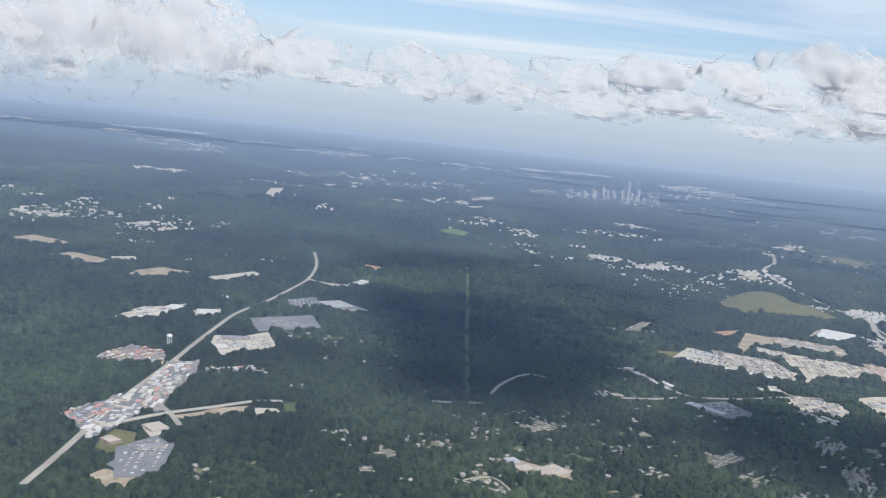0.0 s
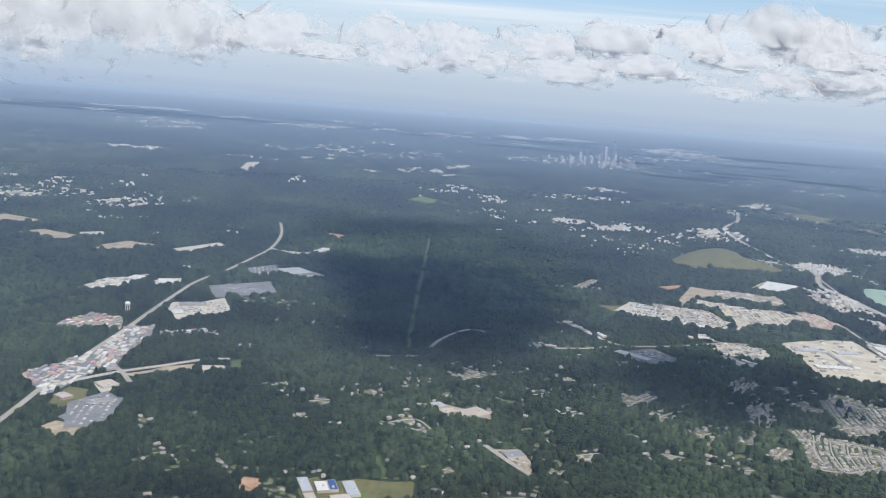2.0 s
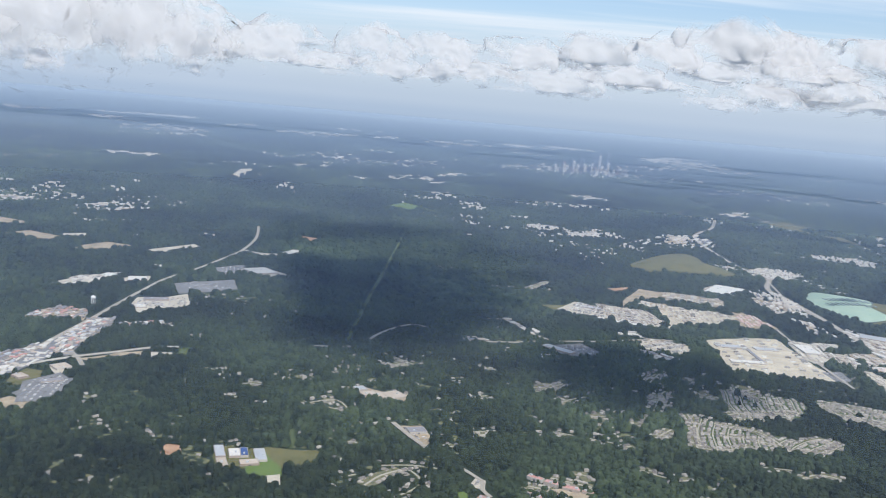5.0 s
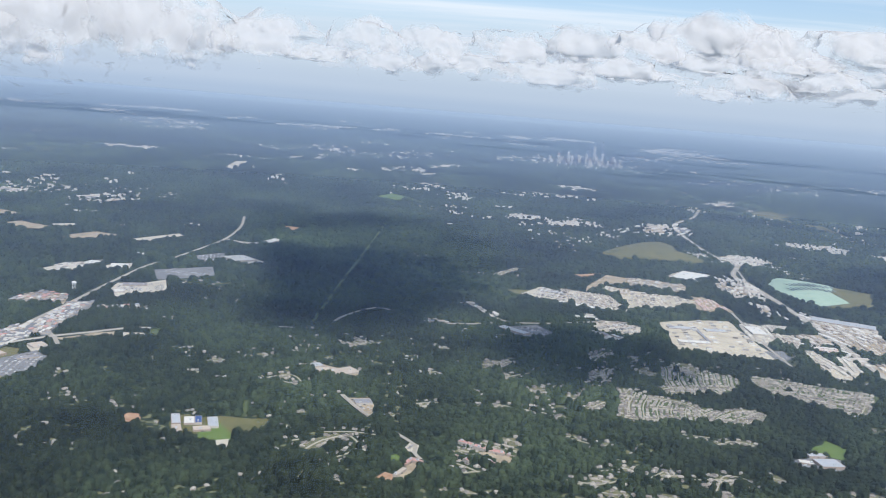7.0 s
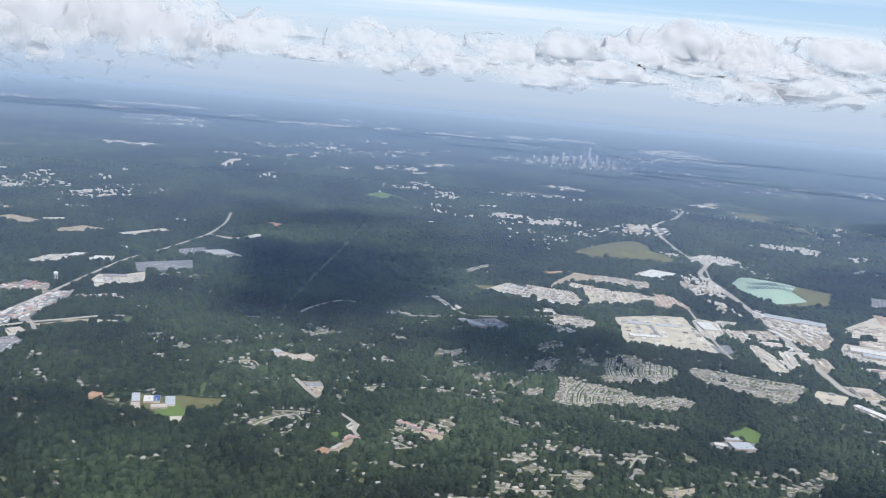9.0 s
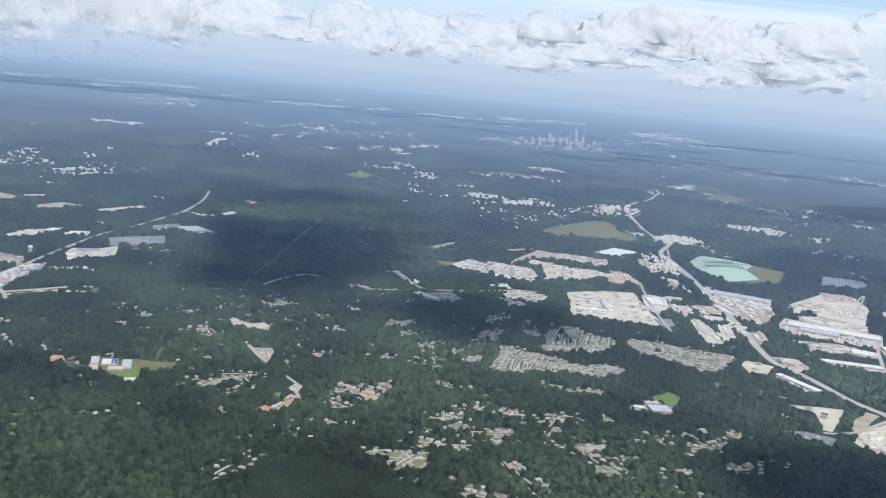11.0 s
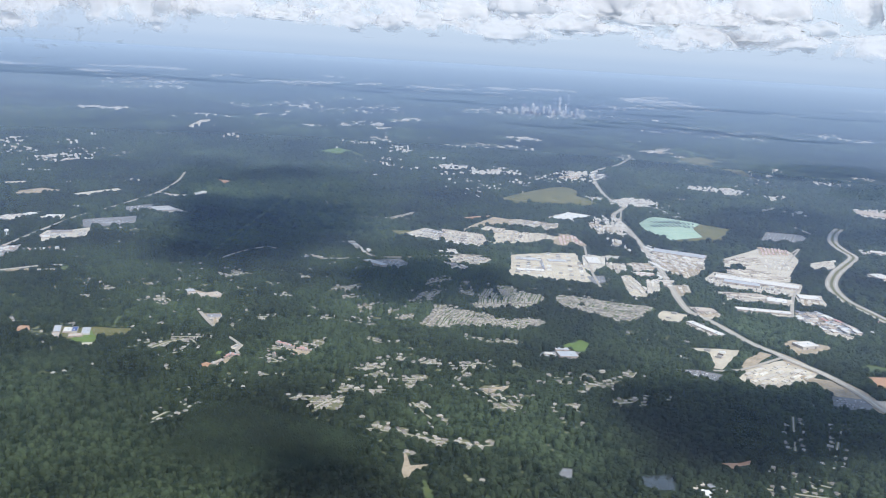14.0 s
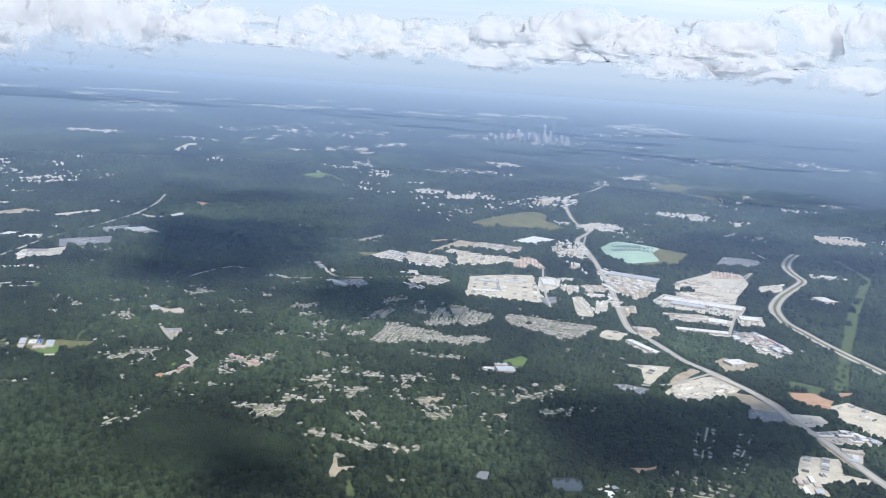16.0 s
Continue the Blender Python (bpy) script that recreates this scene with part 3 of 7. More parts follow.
def cluster(reach, pts):
    """Works and shops packed along one direction inside an outline."""
    e = max(zip(pts, pts[1:] + pts[:1]), key=lambda s: math.dist(*s))
    ang = math.atan2(e[1][1] - e[0][1], e[1][0] - e[0][0])
    xs, ys = [p[0] for p in pts], [p[1] for p in pts]
    area = abs(sum(a[0] * b[1] - b[0] * a[1] for a, b in zip(pts, pts[1:] + pts[:1]))) / 2
    size = 2.3 if reach == "near" else 1.35 if reach == "small" else max(2.2, math.sqrt(area) / 11)
    count = int(min(60 if reach == "small" else 90, area / (size * size) * (0.55 if reach == "far" else 1.0))) + 2
    done, tries = [], 0
    if reach == "far":
        OPEN.append(("area", pts, 0.0, 0.3))
        cx, cy = sum(xs) / len(xs), sum(ys) / len(ys)
        for k in range(3):
            ox, oy = rnd.uniform(-0.35, 0.35) * (max(xs) - min(xs)), rnd.uniform(-0.35, 0.35) * (max(ys) - min(ys))
            lot(("tan", "concrete", "asphalt")[k], "works_yard", [(round(cx + ox + (x - cx) * 0.3, 1), round(cy + oy + (y - cy) * 0.3, 1)) for x, y in pts])
    while len(done) < count and tries < 600:
        tries += 1
        x, y = rnd.uniform(min(xs), max(xs)), rnd.uniform(min(ys), max(ys))
        if not inside(np.array([x]), np.array([y]), pts)[0]:
            continue
        a, b = size * rnd.uniform(0.6, 1.8), size * (rnd.uniform(0.35, 0.75) if reach != "far" else rnd.uniform(0.2, 0.5))
        if any(math.dist((x, y), (u, v)) < 0.43 * (max(a, b) + r) for u, v, r in done):
            continue
        done.append((x, y, max(a, b)))
        turn = ang + (0 if rnd.random() < 0.75 else math.pi / 2)
        if reach == "far":
            FAR_BOXES.append((x, y, a, b, rnd.uniform(0.35, 0.8), turn))
            continue
        colour = rnd.choice(("grey", "silver", "tan", "grey", "white", "rose")) if reach == "small" else rnd.choice(("white", "white", "silver", "white", "tan", "white", "grey", "tan", "white", "rose"))
        if colour not in BLOCKS:
            BLOCKS[colour] = work_block(colour)
        WORKS[0] += 1
        if WORKS[0] > 285:
            FAR_BOXES.append((x, y, a, b, rnd.uniform(0.25, 0.5), turn))
            continue
        ob = copy_thing(BLOCKS[colour], pose(x, y, 0, 0, 0, math.degrees(turn)))
        ob.scale = (a, b, rnd.uniform(0.35, 0.7))


ROWS = []


def works_rows(skin, lane, pts):
    """Long sheds, stacks and lorries in parallel rows, with lanes between, on a paved place."""
    OPEN.append(("area", pts, 0.0, 0.1))
    e = max(zip(pts, pts[1:] + pts[:1]), key=lambda s: math.dist(*s))
    ang = math.atan2(e[1][1] - e[0][1], e[1][0] - e[0][0])
    cx, cy = sum(p[0] for p in pts) / len(pts), sum(p[1] for p in pts) / len(pts)
    reach = max(math.dist((cx, cy), p) for p in pts)
    ux, uy = (math.cos(ang), math.sin(ang)), (-math.sin(ang), math.cos(ang))
    rows, a = [], -reach
    while a < reach:
        b = -reach + rnd.uniform(0, 1)
        while b < reach:
            long = rnd.choice((0.5, 0.9, 1.4, 2.0, 3.2))
            deep = lane * rnd.uniform(0.3, 0.7)
            if rnd.random() < 0.82:
                p = b + long / 2
                o = a + rnd.uniform(-0.15, 0.15) * lane
                rows.append((cx + ux[0] * p + uy[0] * o, cy + ux[1] * p + uy[1] * o, 0.02, long, deep, rnd.uniform(0.22, 0.5), ang + rnd.choice((0, 0, 0, 0.06))))
            b += long + rnd.choice((0.12, 0.2, 0.5, 1.0))
        a += lane
    q = np.array(rows)
    ROWS.append((skin, q[inside(q[:, 0], q[:, 1], pts)]))


HOUSES = []


def street(spacing, pts):
    """Houses on lawns on both sides of a narrow road."""
    line = smooth_line(pts, 1.5)
    total = sum(math.dist(a, b) for a, b in zip(line, line[1:]))
    OPEN.append(("line", pts, 0.2 if spacing > 1.55 else 0.45, 0.3))
    OPEN.append(("line", pts, 1.7, 0.85 if spacing > 1.55 else 0.3))
    STREETS.append((line, spacing))
    at, side = spacing * 0.5, 1
    run = 0.0
    for (x0, y0), (x1, y1) in zip(line, line[1:]):
        l = math.dist((x0, y0), (x1, y1))
        if l < 1e-6:
            continue
        while at < run + l:
            t = (at - run) / l
            nx, ny = -(y1 - y0) / l, (x1 - x0) / l
            for s in (1, -1):
                if rnd.random() < 0.9:
                    o = s * (rnd.uniform(0.95, 1.35) if spacing < 1.55 else rnd.uniform(1.2, 2.1))
                    j = rnd.uniform(-0.2, 0.2)
                    HOUSES.append((x0 + (x1 - x0) * t + nx * o + j, y0 + (y1 - y0) * t + ny * o, math.degrees(math.atan2(y1 - y0, x1 - x0)) + rnd.choice((0, 0, 90)) + rnd.uniform(-8, 8), spacing))
            at += spacing
        run += l


STREETS = []


def house_mesh(bm_w, bm_r, w, d, h, rise, wing):
    """Walls and a hipped or gabled roof, with a side wing where there is one."""
    for (cx, cy, a, b, up) in [(0, 0, w, d, rise)] + ([(w * 0.28, -d * 0.55, w * 0.4, d * 0.6, rise * 0.8)] if wing else []):
        box(bm_w, cx - a / 2, cy - b / 2, 0, cx + a / 2, cy + b / 2, h, base=False)
        along = a >= b
        o = 0.06
        c = [(cx - a / 2 - o, cy - b / 2 - o), (cx + a / 2 + o, cy - b / 2 - o), (cx + a / 2 + o, cy + b / 2 + o), (cx - a / 2 - o, cy + b / 2 + o)]
        hip = 0.3 * min(a, b)
        r = [(cx - a / 2 + hip, cy), (cx + a / 2 - hip, cy)] if along else [(cx, cy - b / 2 + hip), (cx, cy + b / 2 - hip)]
        v = [bm_r.verts.new((*p, h)) for p in c]
        t = [bm_r.verts.new((*p, h + up)) for p in r]
        u = [bm_r.verts.new((*p, h - 0.03)) for p in c]
        if along:
            faces = ((v[0], v[1], t[1], t[0]), (v[2], v[3], t[0], t[1]), (v[1], v[2], t[1]), (v[3], v[0], t[0]))
        else:
            faces = ((v[1], v[2], t[1], t[0]), (v[3], v[0], t[0], t[1]), (v[0], v[1], t[0]), (v[2], v[3], t[1]))
        for f in faces:
            bm_r.faces.new(f)
        for k in range(4):
            bm_r.faces.new((u[k], u[(k + 1) % 4], v[(k + 1) % 4], v[k]))


def house_kind(w, d, h, rise, wing):
    root = new("house")
    bw, br = bmesh.new(), bmesh.new()
    house_mesh(bw, br, w, d, h, rise, wing)
    part("walls", bw, "wall", root)
    part("roof", br, "shingle", root, "shingled hip roof")
    bm = bmesh.new()
    box(bm, -w * 0.25, -0.05, h + 0.02, -w * 0.25 + 0.1, 0.05, h + rise + 0.1)
    part("chimney", bm, "brown", root)
    bm = bmesh.new()
    box(bm, w * 0.1, -d / 2 - 1.0, 0.0, w * 0.1 + 0.3, -d / 2 - (0.42 if wing else 0.0), 0.075)
    part("driveway", bm, "concrete", root, "pale concrete driveway")
    bm = bmesh.new()
    g = random.Random(int(w * 100))
    ring = [(1.15 * g.uniform(0.6, 1.25) * math.cos(i * math.tau / 9) + 0.25, 0.9 * g.uniform(0.6, 1.25) * math.sin(i * math.tau / 9) - 0.3) for i in range(9)]
    top, foot = [bm.verts.new((x, y, 0.045)) for x, y in ring], [bm.verts.new((x, y, -0.02)) for x, y in ring]
    bm.faces.new(top)
    for i in range(9):
        bm.faces.new((foot[i], foot[(i + 1) % 9], top[(i + 1) % 9], top[i]))
    part("yard", bm, "yard", root, "patch of sunny lawn")
    return tagged(root, "small suburban house with a shingled roof among trees", "house", "houses among the trees")


ESTATES = []


def estate(spacing, deep, pts):
    """Houses packed in parallel rows inside an outline, two rows to each lane."""
    OPEN.append(("area", pts, 0.0, 0.55))
    e = max(zip(pts, pts[1:] + pts[:1]), key=lambda s: math.dist(*s))
    ang = math.atan2(e[1][1] - e[0][1], e[1][0] - e[0][0])
    cx, cy = sum(p[0] for p in pts) / len(pts), sum(p[1] for p in pts) / len(pts)
    reach = max(math.dist((cx, cy), p) for p in pts)
    ux, uy = (math.cos(ang), math.sin(ang)), (-math.sin(ang), math.cos(ang))

    def place(along, across):
        across += 0.35 * math.sin(along * 0.35 + cx)
        return cx + ux[0] * along + uy[0] * across, cy + ux[1] * along + uy[1] * across

    height_step[0] += 1
    bm = bmesh.new()
    top = [bm.verts.new((x, y, 0.03 + 0.00006 * height_step[0])) for x, y in smooth_line(pts + pts[:1], 2.0)[:-1]]
    bm.faces.new(top)
    bmesh.ops.recalc_face_normals(bm, faces=bm.faces)
    tagged(new("estate_ground", finish(bm, "estate_ground", "grass")), "dry lawns and drives between rows of houses", "lawn", kind="structure")
    across = -reach
    while across < reach:
        lane = [place(-reach + k * 1.2, across) for k in range(int(2 * reach / 1.2) + 1)]
        hits = inside(np.array([p[0] for p in lane]), np.array([p[1] for p in lane]), pts)
        run = [p for p, h in zip(lane, hits) if h]
        if len(run) > 2:
            ESTATES.append(run)
        for side in (-0.78, 0.78):
            along = -reach
            while along < reach:
                along += spacing * rnd.uniform(0.85, 1.2)
                x, y = place(along, across + side)
                if inside(np.array([x]), np.array([y]), pts)[0] and rnd.random() < 0.92 and all(abs(h[0] - x) + abs(h[1] - y) > 1.0 for h in HOUSES[-400:]):
                    HOUSES.append((x, y, math.degrees(ang) + rnd.choice((0, 0, 90, 180)) + rnd.uniform(-6, 6), 1.1))
        across += deep


def pocket(half, deep, at):
    """A few houses close together round a bare yard and a drive, in a gap of the woods."""
    cx, cy = at
    height_step[0] += 1
    ring = []
    for i in range(12):
        a = i * math.tau / 12
        k = rnd.uniform(0.65, 1.2)
        ring.append((cx + half * k * math.cos(a), cy + deep * k * math.sin(a)))
    OPEN.append(("area", ring, 0.0, 0.1))
    bm = bmesh.new()
    bm.faces.new([bm.verts.new((x, y, 0.03 + 0.00006 * height_step[0])) for x, y in ring])
    tagged(new("yard_patch", finish(bm, "yard_patch", "dry_yard")), "dry yards and lawns round a few houses", "lawn", kind="structure")
    a = rnd.uniform(-0.5, 0.5)
    ESTATES.append([(cx + half * u * math.cos(a), cy + half * u * math.sin(a) * 0.6 + 0.2 * math.sin(u * 3 + cx)) for u in (-1.1, -0.6, -0.1, 0.4, 0.9)])
    count, tries = 2 + int(half * deep * 0.75), 0
    made = []
    while len(made) < count and tries < 80:
        tries += 1
        x, y = cx + rnd.uniform(-0.9, 0.9) * half, cy + rnd.uniform(-0.9, 0.9) * deep
        if all(math.dist((x, y), p) > 0.95 for p in made):
            made.append((x, y))
            HOUSES.append((x, y, math.degrees(a) + rnd.choice((0, 90)) + rnd.uniform(-15, 15), 1.2))


# ---- the plan ----
lot('concrete', 'trailer_yard', [(59.3, 239.3), (67.1, 255.5), (92.8, 237.7), (87.4, 225.4), (73.4, 231.6)])
lot('olive', 'rough_grass', [(53.6, 245.8), (64.8, 248.5), (59.0, 238.0)])
lot('tan', 'bare_lot', [(81.4, 255.9), (88.8, 276.2), (94.1, 289.6), (102.0, 286.5), (99.9, 275.9), (91.0, 269.9), (83.2, 254.8)])
lot('tan', 'trailer_strip', [(102.0, 286.5), (113.0, 286.0), (121.9, 279.3), (117.8, 265.6), (106.6, 268.7), (99.3, 274.6)])
lot('concrete', 'paved_lot', [(87.2, 256.5), (91.1, 267.9), (97.8, 262.9), (95.3, 253.4)])
lot('cream', 'gravel_yard', [(96.6, 261.4), (102.5, 262.0), (108.3, 252.5), (112.4, 245.5), (104.3, 241.4), (96.9, 235.3), (89.8, 224.0), (94.7, 238.5), (93.3, 246.4)])
lot('tan', 'rubble_yard', [(112.8, 247.4), (123.0, 263.1), (126.7, 251.2), (128.5, 241.1), (118.9, 235.1), (115.3, 242.5)])
lot('red', 'clay_patch', [(82.1, 284.1), (93.0, 292.6), (88.3, 280.3), (84.1, 279.4)])
lot('cream', 'container_yard', [(99.6, 217.5), (113.8, 224.9), (122.6, 226.0), (123.6, 199.0), (124.3, 183.9), (118.4, 182.0), (98.1, 187.7)])
lot('asphalt', 'car_park', [(122.7, 192.4), (128.4, 194.9), (128.0, 187.1), (123.7, 182.2)])
lot('asphalt', 'car_park', [(50.1, 192.9), (62.7, 200.0), (66.8, 192.7), (63.6, 185.7), (58.5, 184.5)])
lot('concrete', 'depot_yard', [(77.2, 204.0), (85.3, 210.9), (91.5, 209.1), (92.5, 203.0), (87.8, 196.4), (78.4, 201.2)])
lot('concrete', 'paved_lot', [(124.6, 221.2), (130.1, 220.3), (129.6, 205.8), (125.8, 201.2)])
lot('tan', 'works_yard', [(151.6, 224.8), (167.1, 225.4), (162.3, 210.5), (154.3, 198.1), (152.0, 207.2)])
lot('concrete', 'works_yard', [(151.2, 244.6), (170.2, 236.0), (167.1, 225.4), (151.6, 224.8)])
lot('concrete', 'paved_lot', [(148.6, 187.9), (153.8, 189.5), (152.4, 178.3), (147.8, 174.9)])
lot('concrete', 'warehouse_apron', [(160.8, 199.4), (167.3, 211.3), (193.1, 200.7), (186.5, 185.5), (181.4, 183.3), (161.1, 189.5)])
lot('concrete', 'trailer_yard', [(159.8, 184.7), (174.7, 181.4), (180.9, 178.4), (178.1, 171.1), (161.9, 171.7)])
lot('concrete', 'trailer_yard', [(160.6, 166.8), (177.5, 164.7), (175.9, 158.9), (161.5, 161.4)])
lot('concrete', 'paved_lot', [(186.0, 188.2), (193.5, 186.9), (191.3, 173.5), (183.0, 174.4)])
lot('asphalt', 'depot_yard', [(179.0, 166.3), (186.3, 167.1), (190.9, 151.0), (188.6, 145.1), (180.7, 146.3), (176.1, 154.9)])
lot('concrete', 'works_yard', [(175.9, 233.1), (195.7, 257.2), (206.9, 255.9), (205.2, 240.1), (191.2, 208.9), (180.9, 214.8)])
lot('asphalt', 'round_car_park', [(200.4, 271.2), (210.5, 295.9), (224.6, 293.6), (224.2, 283.5), (216.2, 273.5), (206.9, 273.6)])
lot('concrete', 'paved_lot', [(281.1, 381.4), (304.1, 368.7), (293.6, 348.4), (273.2, 355.9)])
lot('concrete', 'paved_lot', [(219.1, 217.6), (226.5, 225.9), (231.6, 219.8), (226.8, 211.0), (222.4, 212.0)])
lot('cream', 'quarry_yard', [(184.0, 104.8), (189.5, 108.3), (195.1, 100.8), (195.8, 93.6), (191.9, 85.1), (185.9, 87.5), (183.2, 95.6)])
lot('red', 'clay_patch', [(177.0, 112.8), (183.5, 113.5), (186.5, 108.4), (182.4, 101.6), (178.5, 103.3), (176.4, 106.5)])
lot('red', 'clay_patch', [(189.2, 114.8), (194.2, 116.0), (188.9, 110.0)])
lot('grass', 'meadow', [(176.7, 117.2), (180.9, 121.6), (188.0, 118.2), (189.9, 115.4), (183.5, 113.5)])
lot('tan', 'works_yard', [(164.7, 133.6), (168.4, 138.0), (176.4, 134.6), (176.4, 131.3), (169.1, 124.4), (165.5, 124.5)])
lot('cream', 'paved_lot', [(145.7, 105.3), (151.2, 114.1), (161.0, 120.7), (165.3, 112.1), (160.9, 104.9), (152.4, 99.3), (149.3, 99.7)])
lot('cream', 'gravel_yard', [(139.3, 125.3), (145.1, 125.9), (152.7, 126.3), (148.9, 119.6), (144.4, 110.9), (142.5, 111.3), (143.3, 119.5)])
lot('tan', 'sandy_verge', [(150.6, 117.8), (157.3, 125.6), (159.5, 124.8), (153.9, 116.9), (148.6, 111.5)])
lot('asphalt', 'car_park', [(130.0, 108.3), (138.1, 109.4), (143.3, 107.1), (140.0, 101.0), (137.2, 103.7)])
lot('cream', 'gravel_yard', [(136.1, 149.8), (140.2, 158.0), (146.1, 154.8), (141.6, 145.7), (138.6, 145.9)])
lot('concrete', 'paved_lot', [(143.1, 147.2), (146.0, 148.5), (152.5, 137.4), (149.6, 134.2)])
lot('concrete', 'paved_lot', [(148.3, 163.9), (155.2, 163.4), (155.4, 154.5), (149.4, 151.7)])
lot('concrete', 'depot_yard', [(173.3, 87.1), (182.1, 89.8), (187.4, 84.2), (184.3, 80.9), (176.4, 81.4)])
lot('cream', 'gravel_yard', [(160.6, 61.7), (163.9, 65.3), (172.5, 65.9), (177.6, 63.0), (174.0, 61.8), (165.3, 60.7), (165.7, 54.9), (160.7, 56.2)])
lot('cream', 'trailer_yard', [(162.5, 64.5), (166.2, 73.5), (174.1, 73.9), (171.6, 65.7)])
lot('concrete', 'depot_yard', [(177.3, 79.2), (180.5, 77.9), (178.0, 72.0), (175.7, 71.6)])
lot('tan', 'sandy_verge', [(159.9, 110.9), (167.2, 108.6), (171.8, 98.6), (172.5, 88.1), (170.1, 89.9), (163.5, 100.3)])
lot('asphalt', 'car_park', [(163.6, 98.6), (171.4, 97.5), (169.2, 90.6), (161.6, 91.7)])
lot('concrete', 'paved_lot', [(171.9, 97.6), (179.2, 97.4), (179.8, 91.6), (173.1, 89.9)])
lot('water', 'pond', [(114.7, 54.0), (121.2, 55.4), (121.1, 49.6), (116.3, 49.1)])
lot('asphalt', 'car_park', [(102.0, 51.4), (103.2, 54.8), (104.8, 54.7), (104.4, 51.4)])
lot('red', 'clay_patch', [(131.2, 61.1), (136.4, 63.1), (135.3, 59.9), (131.6, 59.2)])
lot('lawn', 'sports_field', [(108.4, 119.5), (113.5, 125.6), (116.1, 121.6), (113.7, 116.5), (108.5, 117.9)])
lot('asphalt', 'school_yard', [(103.6, 114.1), (107.9, 116.1), (112.8, 116.3), (110.5, 109.9), (106.2, 110.4), (102.6, 111.3)])
lot('tan', 'school_yard', [(9.2, 145.4), (12.4, 146.4), (17.1, 144.4), (21.8, 144.2), (21.2, 139.1), (16.3, 138.4), (12.4, 140.1)])
lot('olive', 'school_yard', [(-6.7, 103.8), (-7.7, 108.4), (-4.9, 109.8), (-3.8, 108.0), (1.2, 109.9), (8.8, 110.7), (10.0, 104.8), (3.4, 102.1), (-3.1, 99.9)])
lot('lawn', 'play_field', [(-0.5, 99.3), (-1.5, 103.8), (0.8, 107.8), (4.7, 103.2), (5.7, 98.3), (2.0, 97.4)])
lot('concrete', 'car_park', [(2.5, 98.7), (5.0, 99.9), (6.1, 95.2), (4.5, 95.3)])
lot('red', 'clay_patch', [(-14.5, 103.8), (-15.1, 107.1), (-13.4, 107.8), (-11.9, 105.3), (-12.4, 102.9)])
lot('grass', 'meadow', [(4.2, 110.7), (2.5, 118.3), (3.5, 119.9), (4.9, 113.3)])
lot('tan', 'car_park', [(20.6, 125.7), (25.4, 126.7), (27.4, 121.9), (26.2, 116.5)])
lot('concrete', 'car_park', [(33.9, 102.1), (35.0, 105.7), (36.6, 104.8), (36.4, 101.5)])
lot('tan', 'works_yard', [(33.3, 89.7), (34.8, 94.9), (36.1, 99.9), (37.1, 97.8), (36.5, 93.1), (35.0, 89.7)])
lot('red', 'clay_patch', [(30.8, 89.6), (31.9, 92.5), (33.8, 92.0), (33.2, 88.9)])
lot('lawn', 'meadow', [(32.5, 95.8), (32.5, 99.8), (33.5, 100.5), (33.6, 95.5)])
lot('tan', 'turning_circle', [(77.2, 46.8), (76.3, 56.5), (77.6, 55.2), (78.3, 52.0), (81.2, 52.6), (80.9, 51.1), (78.6, 49.7), (78.4, 46.1)])
lot('grass', 'meadow', [(81.2, 40.3), (80.5, 46.5), (81.3, 46.7), (82.5, 40.6)])
lot('tan', 'cul_de_sac', [(89.5, 88.9), (95.7, 91.7), (95.2, 89.1), (90.5, 86.7)])
PLANTED = [(36.5, 72.4), (47.0, 71.6), (59.5, 66.8), (71.1, 60.8), (69.8, 50.0), (52.0, 44.0), (38.0, 48.0)]
lot('scrub', 'young_plantation', PLANTED)
lot('tan', 'sandy_verge', [(161.1, 126.6), (163.8, 123.2), (168.5, 112.9), (165.6, 112.2), (160.8, 118.5)])
lot('tan', 'sandy_verge', [(173.9, 85.3), (175.7, 76.7), (177.1, 69.2), (178.2, 64.5), (176.5, 64.2), (174.7, 71.4), (172.6, 80.3)])
lot('tan', 'sandy_verge', [(169.2, 110.6), (172.2, 101.5), (173.0, 94.7), (171.0, 94.3), (168.8, 100.1)])
lot('concrete', 'car_park', [(-56.2, 197.1), (-57.6, 207.0), (-49.9, 209.1), (-42.9, 207.8), (-47.7, 200.7), (-49.3, 196.6)])
lot('asphalt', 'car_park', [(-54.1, 224.2), (-50.5, 234.4), (-36.4, 230.3), (-40.0, 222.1), (-46.1, 222.9)])
lot('asphalt', 'car_park', [(-51.1, 258.8), (-43.9, 268.2), (-39.9, 253.0), (-46.7, 247.2)])
lot('concrete', 'paved_lot', [(-43.3, 259.9), (-36.6, 266.0), (-22.2, 253.1), (-35.8, 250.3)])
lot('concrete', 'paved_lot', [(-71.3, 229.4), (-64.4, 236.6), (-62.0, 224.9), (-67.1, 224.2)])
lot('concrete', 'depot_yard', [(-84.8, 214.8), (-82.4, 227.5), (-74.1, 236.6), (-74.0, 227.0), (-78.2, 214.3)])
lot('tan', 'apartment_yard', [(-74.5, 176.4), (-71.6, 190.0), (-63.1, 188.3), (-59.5, 178.1), (-64.6, 175.3)])
lot('asphalt', 'car_park', [(-49.4, 124.3), (-47.4, 131.7), (-42.8, 135.9), (-41.9, 128.1), (-44.0, 121.7), (-46.2, 122.1)])
lot('tan', 'bare_lot', [(-50.3, 118.7), (-48.6, 122.9), (-43.2, 121.1), (-43.4, 118.1), (-45.9, 116.5)])
